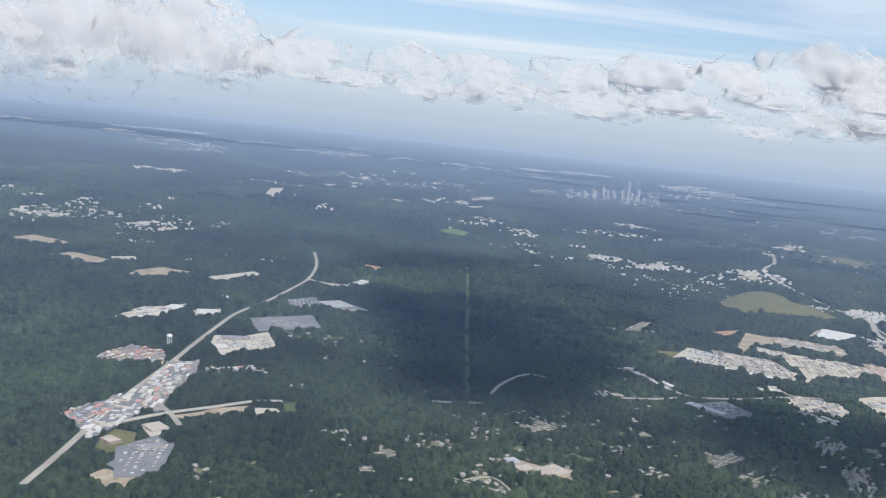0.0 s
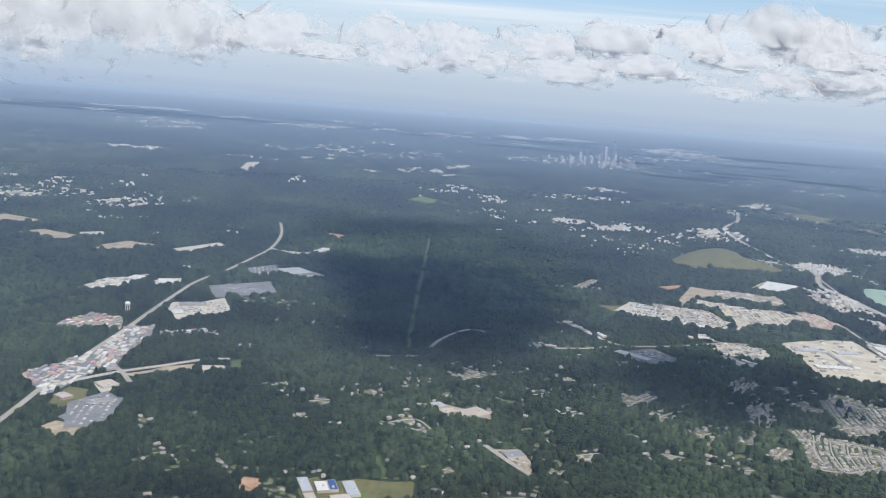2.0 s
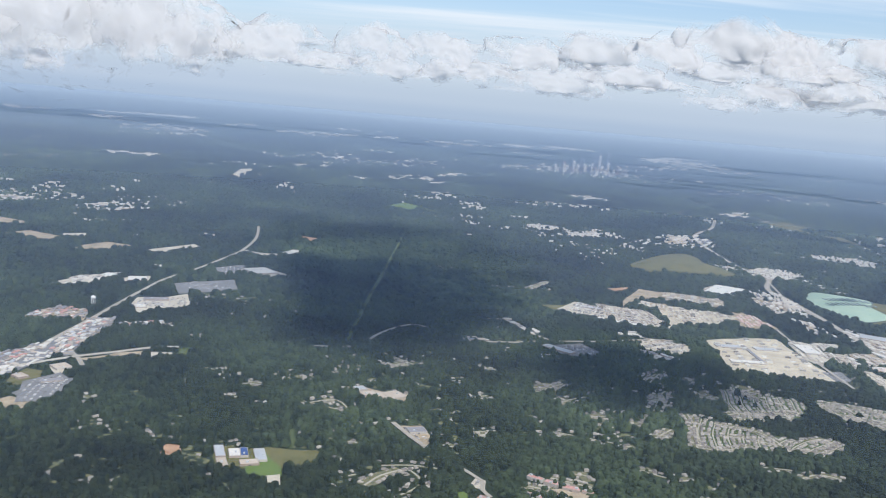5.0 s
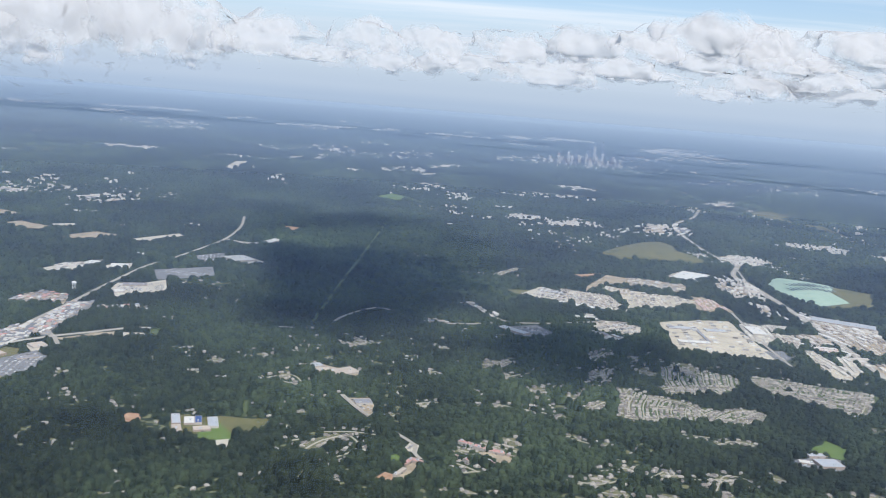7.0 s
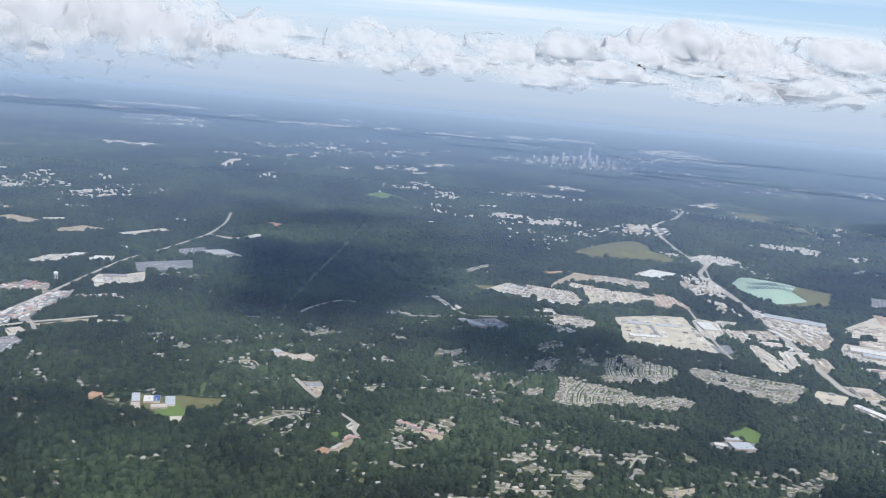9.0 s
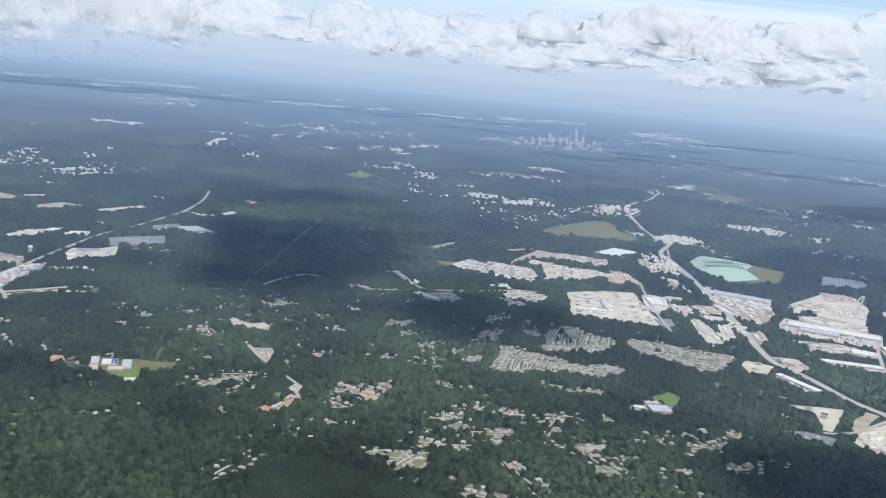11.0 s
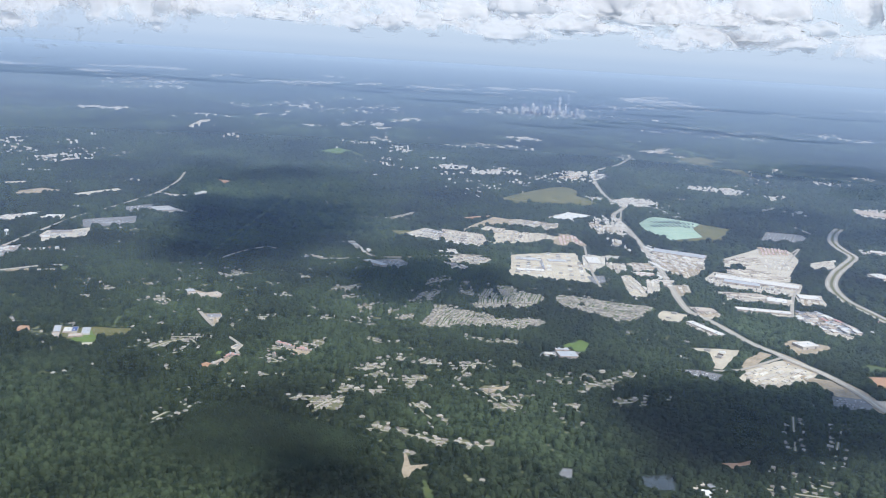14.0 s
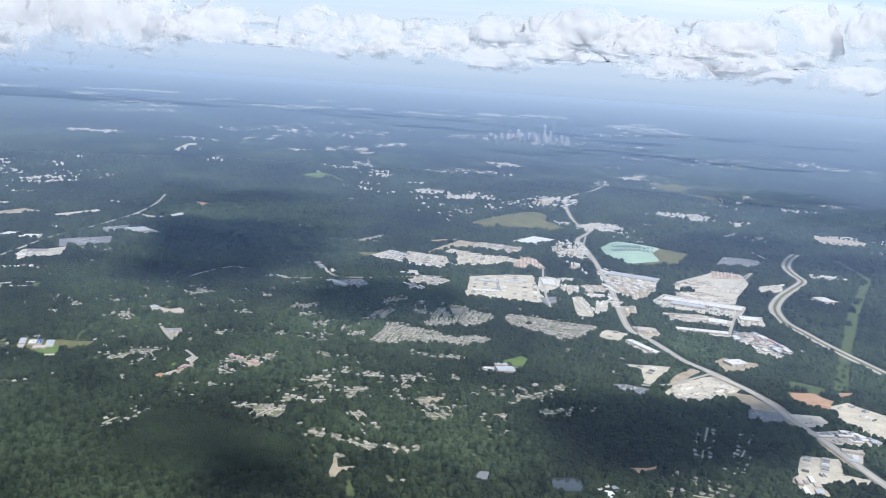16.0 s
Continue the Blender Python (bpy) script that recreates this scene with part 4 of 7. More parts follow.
lot('olive', 'rough_grass', [(-53.7, 129.4), (-54.2, 138.6), (-50.0, 138.6), (-48.8, 132.3), (-50.6, 127.7)])
lot('concrete', 'paved_lot', [(-50.6, 141.0), (-48.6, 143.8), (-45.9, 141.5), (-46.9, 136.4)])
lot('asphalt', 'depot_yard', [(-65.1, 141.4), (-59.8, 156.1), (-57.0, 152.3), (-58.0, 136.6)])
lot('asphalt', 'depot_yard', [(-55.6, 149.8), (-59.5, 180.9), (-54.0, 183.4), (-51.7, 174.3), (-51.7, 158.3), (-50.5, 149.1)])
lot('concrete', 'paved_lot', [(-36.7, 157.0), (-31.6, 158.3), (-29.5, 154.7), (-33.7, 151.8)])
lot('grass', 'meadow', [(-31.2, 161.3), (-28.8, 164.0), (-27.7, 156.0), (-28.9, 154.9)])
lot('tan', 'sandy_verge', [(-47.7, 148.2), (-42.0, 154.3), (-36.9, 158.4), (-35.7, 154.0), (-44.9, 147.3)])
lot('concrete', 'works_yard', [(-46.8, 294.6), (-38.1, 294.7), (-32.1, 308.6), (-31.3, 301.8), (-37.7, 288.0), (-44.3, 285.8)])
lot('red', 'clay_patch', [(-41.7, 345.6), (-36.3, 343.6), (-29.5, 342.7), (-32.2, 333.1), (-37.0, 336.8)])
lot('tan', 'bare_field', [(-165.0, 312.5), (-162.0, 327.2), (-141.8, 317.1), (-141.5, 308.8), (-149.5, 306.3)])
lot('tan', 'bare_field', [(-137.8, 288.5), (-134.1, 299.3), (-115.2, 290.4), (-118.3, 281.1)])
lot('concrete', 'paved_lot', [(-122.4, 297.3), (-114.6, 304.0), (-109.5, 295.0), (-112.2, 291.4)])
lot('tan', 'bare_field', [(-105.5, 268.7), (-99.1, 289.7), (-88.6, 282.5), (-96.2, 264.2)])
lot('concrete', 'bare_field', [(-82.4, 279.8), (-71.4, 300.5), (-67.0, 294.7), (-77.4, 274.2)])
lot('tan', 'bare_field', [(-104.4, 278.0), (-100.2, 289.0), (-88.1, 286.3), (-94.9, 269.3)])
lot('concrete', 'quarry_floor', [(-138.0, 586.6), (-151.1, 671.2), (-144.4, 684.6), (-129.1, 595.9)])
lot('olivehill', 'grassed_landfill', [(96.8, 339.6), (114.8, 373.6), (132.2, 395.0), (138.8, 384.9), (137.1, 361.5), (145.3, 343.1), (141.9, 335.8), (124.0, 332.1), (105.9, 328.2)])
lot('olive', 'rough_grass', [(230.9, 589.9), (258.0, 615.6), (265.2, 588.0), (237.0, 555.3)])
lot('olive', 'rough_grass', [(232.4, 592.3), (252.7, 582.3), (253.0, 537.7), (238.0, 552.1)])
lot('olive', 'rough_grass', [(252.5, 540.6), (268.3, 540.1), (263.2, 476.6), (255.9, 491.6)])
lot('lawn', 'golf_green', [(-18.2, 492.3), (-8.9, 521.8), (2.9, 505.6), (-1.5, 477.6)])
lot('grass', 'golf_green', [(2.9, 505.6), (16.9, 476.7), (7.7, 478.5)])
lot('mint', 'covered_landfill', [(155.5, 294.3), (163.0, 311.6), (166.2, 315.9), (180.5, 308.7), (184.4, 304.5), (178.8, 292.8), (178.3, 273.7), (162.7, 262.0), (156.4, 273.9)])
lot('olive', 'rough_grass', [(184.4, 304.5), (195.0, 296.5), (183.5, 266.2), (166.8, 258.9), (162.6, 260.8), (178.3, 273.7), (178.8, 292.8)])
cluster('near', [(124.1, 52.7), (130.4, 49.5), (123.4, 47.8)])
cluster('near', [(160.7, 60.6), (165.0, 62.5), (164.4, 55.6), (161.4, 56.8)])
cluster('near', [(177.6, 78.4), (180.0, 77.2), (178.0, 72.5), (176.1, 72.2)])
cluster('near', [(173.5, 85.9), (181.7, 88.8), (186.0, 83.6), (176.8, 82.3)])
cluster('small', [(-64.8, 141.5), (-59.8, 155.4), (-57.1, 152.2), (-58.3, 137.1)])
cluster('small', [(-55.5, 150.5), (-59.4, 180.0), (-54.0, 182.5), (-52.1, 174.6), (-51.9, 158.9), (-50.6, 150.0)])
cluster('near', [(194.0, 160.3), (200.1, 159.0), (198.7, 146.7), (191.9, 144.9)])
cluster('near', [(179.0, 165.1), (185.7, 166.3), (190.3, 150.3), (188.3, 145.6), (181.1, 147.4), (176.7, 155.6)])
cluster('near', [(-21.9, 171.0), (-19.5, 174.0), (-16.0, 173.4), (-17.3, 170.5)])
cluster('small', [(-74.3, 177.4), (-71.2, 189.1), (-63.1, 187.7), (-60.3, 179.1), (-64.9, 176.1)])
cluster('small', [(-51.3, 177.6), (-43.3, 183.5), (-38.8, 179.9), (-46.6, 173.9)])
cluster('near', [(48.5, 185.1), (54.4, 184.8), (55.8, 181.3), (49.9, 179.9)])
cluster('near', [(76.3, 196.0), (81.5, 195.4), (86.6, 191.8), (80.6, 188.6)])
cluster('near', [(28.9, 196.8), (33.5, 197.8), (39.5, 194.8), (32.7, 191.7)])
cluster('near', [(136.0, 210.5), (143.8, 214.5), (149.1, 196.0), (147.9, 186.1), (140.3, 188.9)])
cluster('near', [(-84.6, 214.9), (-82.2, 226.8), (-74.1, 235.7), (-74.2, 227.7), (-78.4, 214.9)])
cluster('near', [(40.6, 218.4), (47.3, 224.2), (49.9, 215.5), (53.3, 206.0), (46.6, 205.6), (40.6, 209.5)])
cluster('near', [(74.1, 220.2), (81.3, 217.9), (81.5, 213.0), (74.4, 215.3)])
cluster('near', [(145.9, 242.2), (159.5, 257.2), (169.5, 228.8), (157.5, 208.5), (147.9, 208.4), (145.0, 227.0)])
cluster('far', [(-203.7, 385.1), (-204.0, 419.2), (-177.5, 421.8), (-155.8, 408.5), (-164.8, 377.4), (-184.5, 372.1)])
cluster('far', [(-151.8, 372.0), (-145.9, 400.1), (-126.0, 409.8), (-118.6, 384.2), (-130.4, 364.7), (-144.4, 361.0)])
cluster('far', [(-298.4, 710.5), (-280.4, 761.3), (-239.2, 764.0), (-245.8, 705.3)])
cluster('far', [(-188.9, 674.5), (-176.9, 741.5), (-146.0, 742.6), (-162.3, 664.1)])
cluster('far', [(-75.0, 687.1), (-44.5, 691.3), (-48.2, 655.3)])
cluster('far', [(-44.5, 724.5), (25.8, 857.4), (19.1, 784.7), (-30.1, 670.9)])
cluster('far', [(55.1, 457.6), (70.3, 466.1), (83.9, 455.4), (65.3, 430.0)])
cluster('far', [(29.3, 450.9), (38.7, 450.1), (35.5, 436.2), (25.8, 438.7)])
cluster('far', [(83.3, 438.4), (97.5, 453.8), (113.1, 432.7), (82.5, 418.8)])
cluster('far', [(113.0, 420.1), (138.2, 465.1), (160.6, 478.1), (162.2, 441.2), (166.1, 440.5), (141.5, 402.7), (125.4, 410.5)])
cluster('far', [(107.0, 686.3), (129.5, 703.3), (144.4, 663.2), (120.1, 649.1)])
cluster('far', [(58.7, 585.9), (86.9, 587.2), (83.1, 573.0), (57.6, 573.9)])
cluster('far', [(141.1, 367.8), (148.6, 366.0), (152.7, 350.7), (143.0, 354.2)])
cluster('far', [(159.1, 366.1), (174.2, 368.9), (163.0, 340.1), (154.1, 338.3)])
cluster('far', [(-352.5, 672.0), (-340.4, 710.8), (-330.6, 663.5)])
cluster('far', [(-135.8, 765.1), (-90.7, 821.9), (-111.4, 751.1)])
cluster('far', [(-138.3, 925.1), (-110.5, 940.6), (-121.2, 888.0)])
cluster('far', [(232.3, 678.5), (262.1, 727.0), (239.1, 649.5), (210.9, 608.0)])
cluster('far', [(243.9, 870.6), (287.1, 886.1), (263.7, 836.7)])
cluster('far', [(159.3, 355.9), (169.0, 364.1), (181.5, 360.6), (179.9, 334.2), (166.5, 336.6)])
cluster('far', [(218.0, 422.2), (234.7, 437.4), (238.3, 412.5), (221.2, 394.1)])
cluster('far', [(243.0, 406.4), (256.5, 414.8), (252.8, 396.9), (240.9, 387.6)])
cluster('far', [(281.1, 381.4), (304.8, 380.9), (293.3, 349.9), (273.5, 352.8)])
cluster('far', [(237.4, 267.6), (252.0, 264.1), (248.6, 255.7), (236.0, 257.6)])
cluster('far', [(206.5, 430.2), (216.0, 428.0), (211.8, 408.3), (204.9, 413.5)])
cluster('far', [(142.1, 310.3), (149.0, 302.9), (149.1, 272.3), (141.2, 275.5)])
cluster('far', [(137.4, 259.4), (145.1, 247.7), (143.2, 231.5), (136.4, 237.2)])
cluster('far', [(312.0, 373.7), (316.7, 375.6), (306.2, 352.0)])
cluster('far', [(257.3, 866.9), (315.7, 887.1), (303.1, 841.9), (249.6, 818.4)])
cluster('far', [(203.4, 720.6), (237.1, 729.6), (227.8, 696.0)])
cluster('far', [(453.6, 933.6), (486.3, 924.0), (469.4, 885.0), (443.5, 898.2)])
cluster('far', [(313.8, 850.4), (342.7, 860.1), (329.5, 811.3), (307.2, 812.7)])
cluster('far', [(214.2, 638.5), (248.8, 631.2), (238.3, 596.0), (214.2, 608.4)])
cluster('far', [(339.7, 533.6), (362.1, 531.0), (348.4, 504.7), (332.8, 512.9)])
cluster('far', [(299.7, 493.0), (324.2, 489.8), (313.1, 469.2), (295.7, 475.4)])
cluster('far', [(103.0, 709.8), (143.6, 659.2), (137.5, 630.1), (117.2, 654.5)])
cluster('far', [(8.0, 840.7), (38.5, 846.0), (19.8, 777.8)])
cluster('far', [(-30.3, 736.0), (-3.1, 747.8), (-3.1, 698.9)])
cluster('far', [(-303.1, 748.3), (-244.0, 744.3), (-236.2, 706.1), (-278.5, 718.7)])
cluster('far', [(-171.5, 730.2), (-135.7, 745.0), (-132.6, 715.1), (-157.6, 703.7)])
cluster('far', [(-124.4, 926.4), (-102.1, 919.1), (-98.8, 866.2)])
cluster('far', [(-72.3, 701.6), (-46.0, 678.8), (-50.3, 655.6)])
cluster('far', [(90.9, 449.6), (116.7, 439.7), (113.1, 427.2), (94.7, 427.4)])
cluster('far', [(61.9, 464.7), (87.4, 450.4), (82.8, 433.8), (66.1, 440.6)])
cluster('far', [(255.2, 1059.1), (334.6, 1096.7), (314.1, 1027.0), (254.0, 997.8)])
cluster('far', [(95.6, 468.9), (110.8, 461.0), (110.8, 436.9), (95.1, 431.4)])
cluster('far', [(146.0, 342.7), (165.1, 372.1), (174.8, 361.5), (165.2, 338.2), (153.6, 339.4)])
cluster('far', [(139.2, 286.8), (149.7, 287.1), (145.2, 263.0), (133.9, 267.6)])
cluster('far', [(137.9, 306.4), (144.3, 297.8), (145.6, 287.5), (135.4, 288.4)])
cluster('far', [(206.3, 434.1), (223.3, 431.7), (219.1, 412.6), (204.0, 409.9)])
cluster('far', [(220.4, 436.0), (237.2, 422.3), (224.7, 398.1), (214.8, 408.5)])
lot('concrete', 'works_yard', [(124.3, 221.4), (128.7, 225.5), (131.9, 222.8), (130.1, 206.1), (125.5, 199.2), (122.9, 204.8)])
works_rows('works_pale', 1.6, [(124.3, 221.4), (128.7, 225.5), (131.9, 222.8), (130.1, 206.1), (125.5, 199.2), (122.9, 204.8)])
lot('concrete', 'works_yard', [(132.7, 225.8), (139.9, 226.1), (138.6, 219.5), (132.5, 216.8)])
works_rows('works_pale', 1.3, [(132.7, 225.8), (139.9, 226.1), (138.6, 219.5), (132.5, 216.8)])
lot('concrete', 'works_yard', [(131.5, 213.9), (137.8, 214.1), (136.9, 202.5), (132.9, 197.5), (131.0, 204.7)])
works_rows('works', 1.3, [(131.5, 213.9), (137.8, 214.1), (136.9, 202.5), (132.9, 197.5), (131.0, 204.7)])
lot('tan', 'works_yard', [(138.7, 216.1), (147.0, 217.7), (146.6, 205.2), (139.3, 203.1)])
works_rows('works', 1.4, [(138.7, 216.1), (147.0, 217.7), (146.6, 205.2), (139.3, 203.1)])
lot('concrete', 'works_yard', [(138.2, 201.3), (145.3, 203.3), (145.1, 197.1), (139.3, 194.7)])
works_rows('works_red', 1.2, [(138.2, 201.3), (145.3, 203.3), (145.1, 197.1), (139.3, 194.7)])
lot('cream', 'works_yard', [(133.7, 195.4), (137.3, 197.9), (139.1, 179.2), (137.5, 168.6), (133.4, 169.4), (132.6, 176.9)])
works_rows('works_pale', 1.8, [(133.7, 195.4), (137.3, 197.9), (139.1, 179.2), (137.5, 168.6), (133.4, 169.4), (132.6, 176.9)])
lot('concrete', 'works_yard', [(140.8, 190.0), (145.8, 195.8), (142.9, 178.3), (138.9, 172.7)])
works_rows('works_pale', 1.5, [(140.8, 190.0), (145.8, 195.8), (142.9, 178.3), (138.9, 172.7)])
lot('tan', 'works_yard', [(152.9, 244.5), (157.3, 240.0), (166.6, 220.9), (164.1, 211.8), (155.9, 197.1), (151.4, 203.4), (149.9, 217.7)])
works_rows('works', 1.3, [(152.9, 244.5), (157.3, 240.0), (166.6, 220.9), (164.1, 211.8), (155.9, 197.1), (151.4, 203.4), (149.9, 217.7)])
lot('tan', 'works_yard', [(149.2, 186.7), (152.7, 189.0), (152.6, 179.5), (148.1, 175.7)])
works_rows('works', 1.6, [(149.2, 186.7), (152.7, 189.0), (152.6, 179.5), (148.1, 175.7)])
lot('concrete', 'works_yard', [(173.5, 227.3), (181.6, 238.8), (190.2, 236.7), (187.2, 226.9), (173.0, 217.6)])
works_rows('works', 1.2, [(173.5, 227.3), (181.6, 238.8), (190.2, 236.7), (187.2, 226.9), (173.0, 217.6)])
lot('concrete', 'works_yard', [(191.9, 239.1), (203.2, 235.1), (195.7, 220.0), (186.9, 222.5)])
works_rows('works_pale', 1.5, [(191.9, 239.1), (203.2, 235.1), (195.7, 220.0), (186.9, 222.5)])
lot('concrete', 'works_yard', [(171.4, 215.5), (184.4, 217.6), (192.9, 210.4), (189.8, 203.4), (174.3, 205.2)])
works_rows('works', 1.0, [(171.4, 215.5), (184.4, 217.6), (192.9, 210.4), (189.8, 203.4), (174.3, 205.2)])
lot('tan', 'works_yard', [(196.2, 260.3), (206.0, 257.2), (204.1, 247.6), (192.7, 245.1)])
works_rows('works_red', 1.3, [(196.2, 260.3), (206.0, 257.2), (204.1, 247.6), (192.7, 245.1)])
lot('concrete', 'works_yard', [(207.6, 234.7), (219.0, 243.5), (214.7, 230.6), (203.6, 220.6)])
works_rows('works_pale', 1.5, [(207.6, 234.7), (219.0, 243.5), (214.7, 230.6), (203.6, 220.6)])
lot('concrete', 'works_yard', [(161.1, 183.7), (174.3, 183.8), (181.7, 178.0), (179.0, 171.8), (169.7, 171.3), (163.8, 173.4)])
works_rows('works', 0.9, [(161.1, 183.7), (174.3, 183.8), (181.7, 178.0), (179.0, 171.8), (169.7, 171.3), (163.8, 173.4)])
lot('tan', 'works_yard', [(185.9, 182.9), (193.2, 186.8), (190.5, 176.5), (182.6, 170.9)])
works_rows('works_pale', 1.8, [(185.9, 182.9), (193.2, 186.8), (190.5, 176.5), (182.6, 170.9)])
lot('tan', 'works_yard', [(178.3, 164.0), (185.8, 166.4), (184.6, 151.5), (177.5, 151.9)])
works_rows('works', 1.3, [(178.3, 164.0), (185.8, 166.4), (184.6, 151.5), (177.5, 151.9)])
lot('concrete', 'works_yard', [(180.0, 150.4), (186.4, 144.0), (183.9, 139.7), (179.2, 144.3)])
works_rows('works_pale', 1.0, [(180.0, 150.4), (186.4, 144.0), (183.9, 139.7), (179.2, 144.3)])
lot('concrete', 'works_yard', [(143.1, 145.4), (147.1, 147.9), (151.0, 136.0), (147.5, 133.4)])
works_rows('works', 1.2, [(143.1, 145.4), (147.1, 147.9), (151.0, 136.0), (147.5, 133.4)])
lot('tan', 'works_yard', [(148.6, 161.3), (154.5, 161.6), (156.0, 156.4), (149.2, 153.6)])
works_rows('works', 1.2, [(148.6, 161.3), (154.5, 161.6), (156.0, 156.4), (149.2, 153.6)])
lot('tan', 'works_yard', [(101.7, 287.5), (121.4, 281.5), (119.1, 267.2), (100.1, 270.2)])
works_rows('works', 1.1, [(101.7, 287.5), (121.4, 281.5), (119.1, 267.2), (100.1, 270.2)])
lot('tan', 'works_yard', [(92.8, 264.0), (98.8, 264.9), (96.4, 253.6), (88.8, 257.9)])
works_rows('works_pale', 1.6, [(92.8, 264.0), (98.8, 264.9), (96.4, 253.6), (88.8, 257.9)])
lot('cream', 'works_yard', [(97.5, 256.3), (113.0, 259.3), (119.4, 252.5), (108.5, 238.4), (96.1, 236.4)])
works_rows('works', 1.4, [(97.5, 256.3), (113.0, 259.3), (119.4, 252.5), (108.5, 238.4), (96.1, 236.4)])
lot('tan', 'works_yard', [(119.3, 261.4), (125.9, 256.9), (126.6, 243.2), (118.4, 239.6)])
works_rows('works_red', 1.5, [(119.3, 261.4), (125.9, 256.9), (126.6, 243.2), (118.4, 239.6)])
lot('tan', 'works_yard', [(116.5, 295.6), (126.3, 310.7), (137.4, 306.2), (124.5, 290.4)])
works_rows('works', 1.5, [(116.5, 295.6), (126.3, 310.7), (137.4, 306.2), (124.5, 290.4)])
lot('tan', 'works_yard', [(134.0, 289.9), (145.2, 284.8), (143.3, 271.9), (133.6, 275.8)])
works_rows('works', 1.4, [(134.0, 289.9), (145.2, 284.8), (143.3, 271.9), (133.6, 275.8)])
lot('concrete', 'works_yard', [(73.9, 255.0), (89.9, 249.2), (91.3, 236.9), (86.9, 225.6), (75.0, 232.6)])
works_rows('works', 0.9, [(73.9, 255.0), (89.9, 249.2), (91.3, 236.9), (86.9, 225.6), (75.0, 232.6)])
lot('concrete', 'works_yard', [(79.5, 207.8), (85.1, 212.1), (92.7, 207.5), (89.0, 198.1), (82.6, 199.5)])
works_rows('works', 1.2, [(79.5, 207.8), (85.1, 212.1), (92.7, 207.5), (89.0, 198.1), (82.6, 199.5)])
lot('concrete', 'works_yard', [(76.1, 200.8), (82.7, 194.7), (87.2, 192.9), (80.2, 189.3)])
works_rows('works_pale', 1.2, [(76.1, 200.8), (82.7, 194.7), (87.2, 192.9), (80.2, 189.3)])
works_rows('works_pale', 1.8, [(149.4, 111.5), (161.1, 116.2), (165.4, 110.4), (156.2, 101.6), (147.8, 101.6)])
hall('white', 1.2, [(117.2, 291.2), (127.2, 309.8), (137.4, 306.1), (129.1, 289.9)])
hall('silver', 1.0, [(52.1, 192.4), (53.2, 194.7), (60.1, 189.1), (58.6, 186.3)])
hall('silver', 1.0, [(152.8, 243.0), (170.2, 235.0), (168.6, 229.6), (151.8, 236.6)])
hall('white', 1.2, [(166.5, 206.0), (190.9, 197.0), (188.7, 191.9), (164.6, 200.6)])
hall('silver', 1.2, [(167.7, 199.2), (178.1, 195.4), (176.5, 191.9), (165.8, 195.5)])
hall('white', 1.0, [(175.1, 179.4), (180.7, 177.7), (178.7, 173.2), (173.4, 174.9)])
hall('white', 1.0, [(161.6, 165.8), (177.0, 163.9), (176.1, 161.3), (161.2, 162.6)])
hall('white', 1.0, [(185.7, 185.3), (191.8, 184.3), (191.3, 180.1), (185.0, 180.3)])
hall('tan', 1.2, [(280.6, 375.8), (299.9, 363.7), (294.6, 353.5), (275.0, 361.6)])
hall('white', 1.0, [(294.5, 389.0), (304.3, 384.3), (301.0, 377.6), (291.6, 382.3)])
hall('white', 1.0, [(241.7, 267.0), (251.0, 261.6), (249.0, 257.9), (240.4, 262.2)])
hall('white', 1.0, [(222.8, 221.3), (226.9, 224.3), (229.2, 218.3), (224.1, 214.2)])
hall('white', 1.2, [(168.1, 134.4), (172.4, 136.0), (173.1, 132.3), (167.6, 129.6)])
hall('white', 1.0, [(143.5, 146.7), (145.6, 147.8), (151.4, 137.1), (149.9, 135.7)])
hall('tan', 1.0, [(149.2, 162.3), (154.1, 161.8), (154.2, 158.2), (149.3, 158.1)])
hall('silver', 0.7, [(10.1, 145.2), (11.8, 146.6), (13.2, 144.5), (11.3, 143.1)])
hall('tan', 0.7, [(11.5, 142.3), (14.1, 143.9), (15.7, 141.9), (12.9, 140.3)])
hall('tan', 0.7, [(13.6, 143.4), (16.8, 142.3), (17.9, 140.1), (16.0, 140.0)])
hall('tan', 0.7, [(16.4, 143.4), (18.3, 144.8), (21.6, 143.3), (18.4, 138.7)])
hall('silver', 0.7, [(-7.6, 107.9), (-6.3, 108.8), (-4.6, 104.4), (-6.0, 103.5)])
hall('white', 0.7, [(-5.0, 107.1), (-3.4, 108.1), (-2.4, 105.0), (-4.0, 104.0)])
hall('blue', 0.8, [(-3.3, 107.9), (-2.2, 108.4), (-1.2, 105.3), (-2.3, 104.7)])
hall('silver', 0.7, [(-1.2, 108.1), (0.5, 108.8), (2.0, 104.4), (0.4, 103.5)])
hall('tan', 0.7, [(-5.9, 103.0), (-4.5, 103.9), (-3.3, 100.9), (-4.6, 100.1)])
hall('tan', 0.7, [(-2.3, 103.3), (0.5, 104.3), (1.2, 102.6), (-1.5, 101.4)])
hall('white', 0.8, [(-55.1, 197.0), (-52.9, 199.3), (-51.0, 195.7), (-53.1, 194.2)])
hall('white', 0.9, [(-70.0, 251.5), (-68.0, 256.6), (-61.4, 255.2), (-63.3, 247.5)])
hall('white', 1.0, [(-41.6, 259.1), (-36.6, 264.1), (-30.0, 258.1), (-35.9, 251.0)])
hall('tan', 0.8, [(-53.9, 132.9), (-53.3, 135.2), (-51.1, 133.6), (-51.4, 131.4)])
hall('tan', 0.8, [(-50.3, 141.1), (-48.5, 143.5), (-46.2, 141.7), (-47.3, 138.2)])
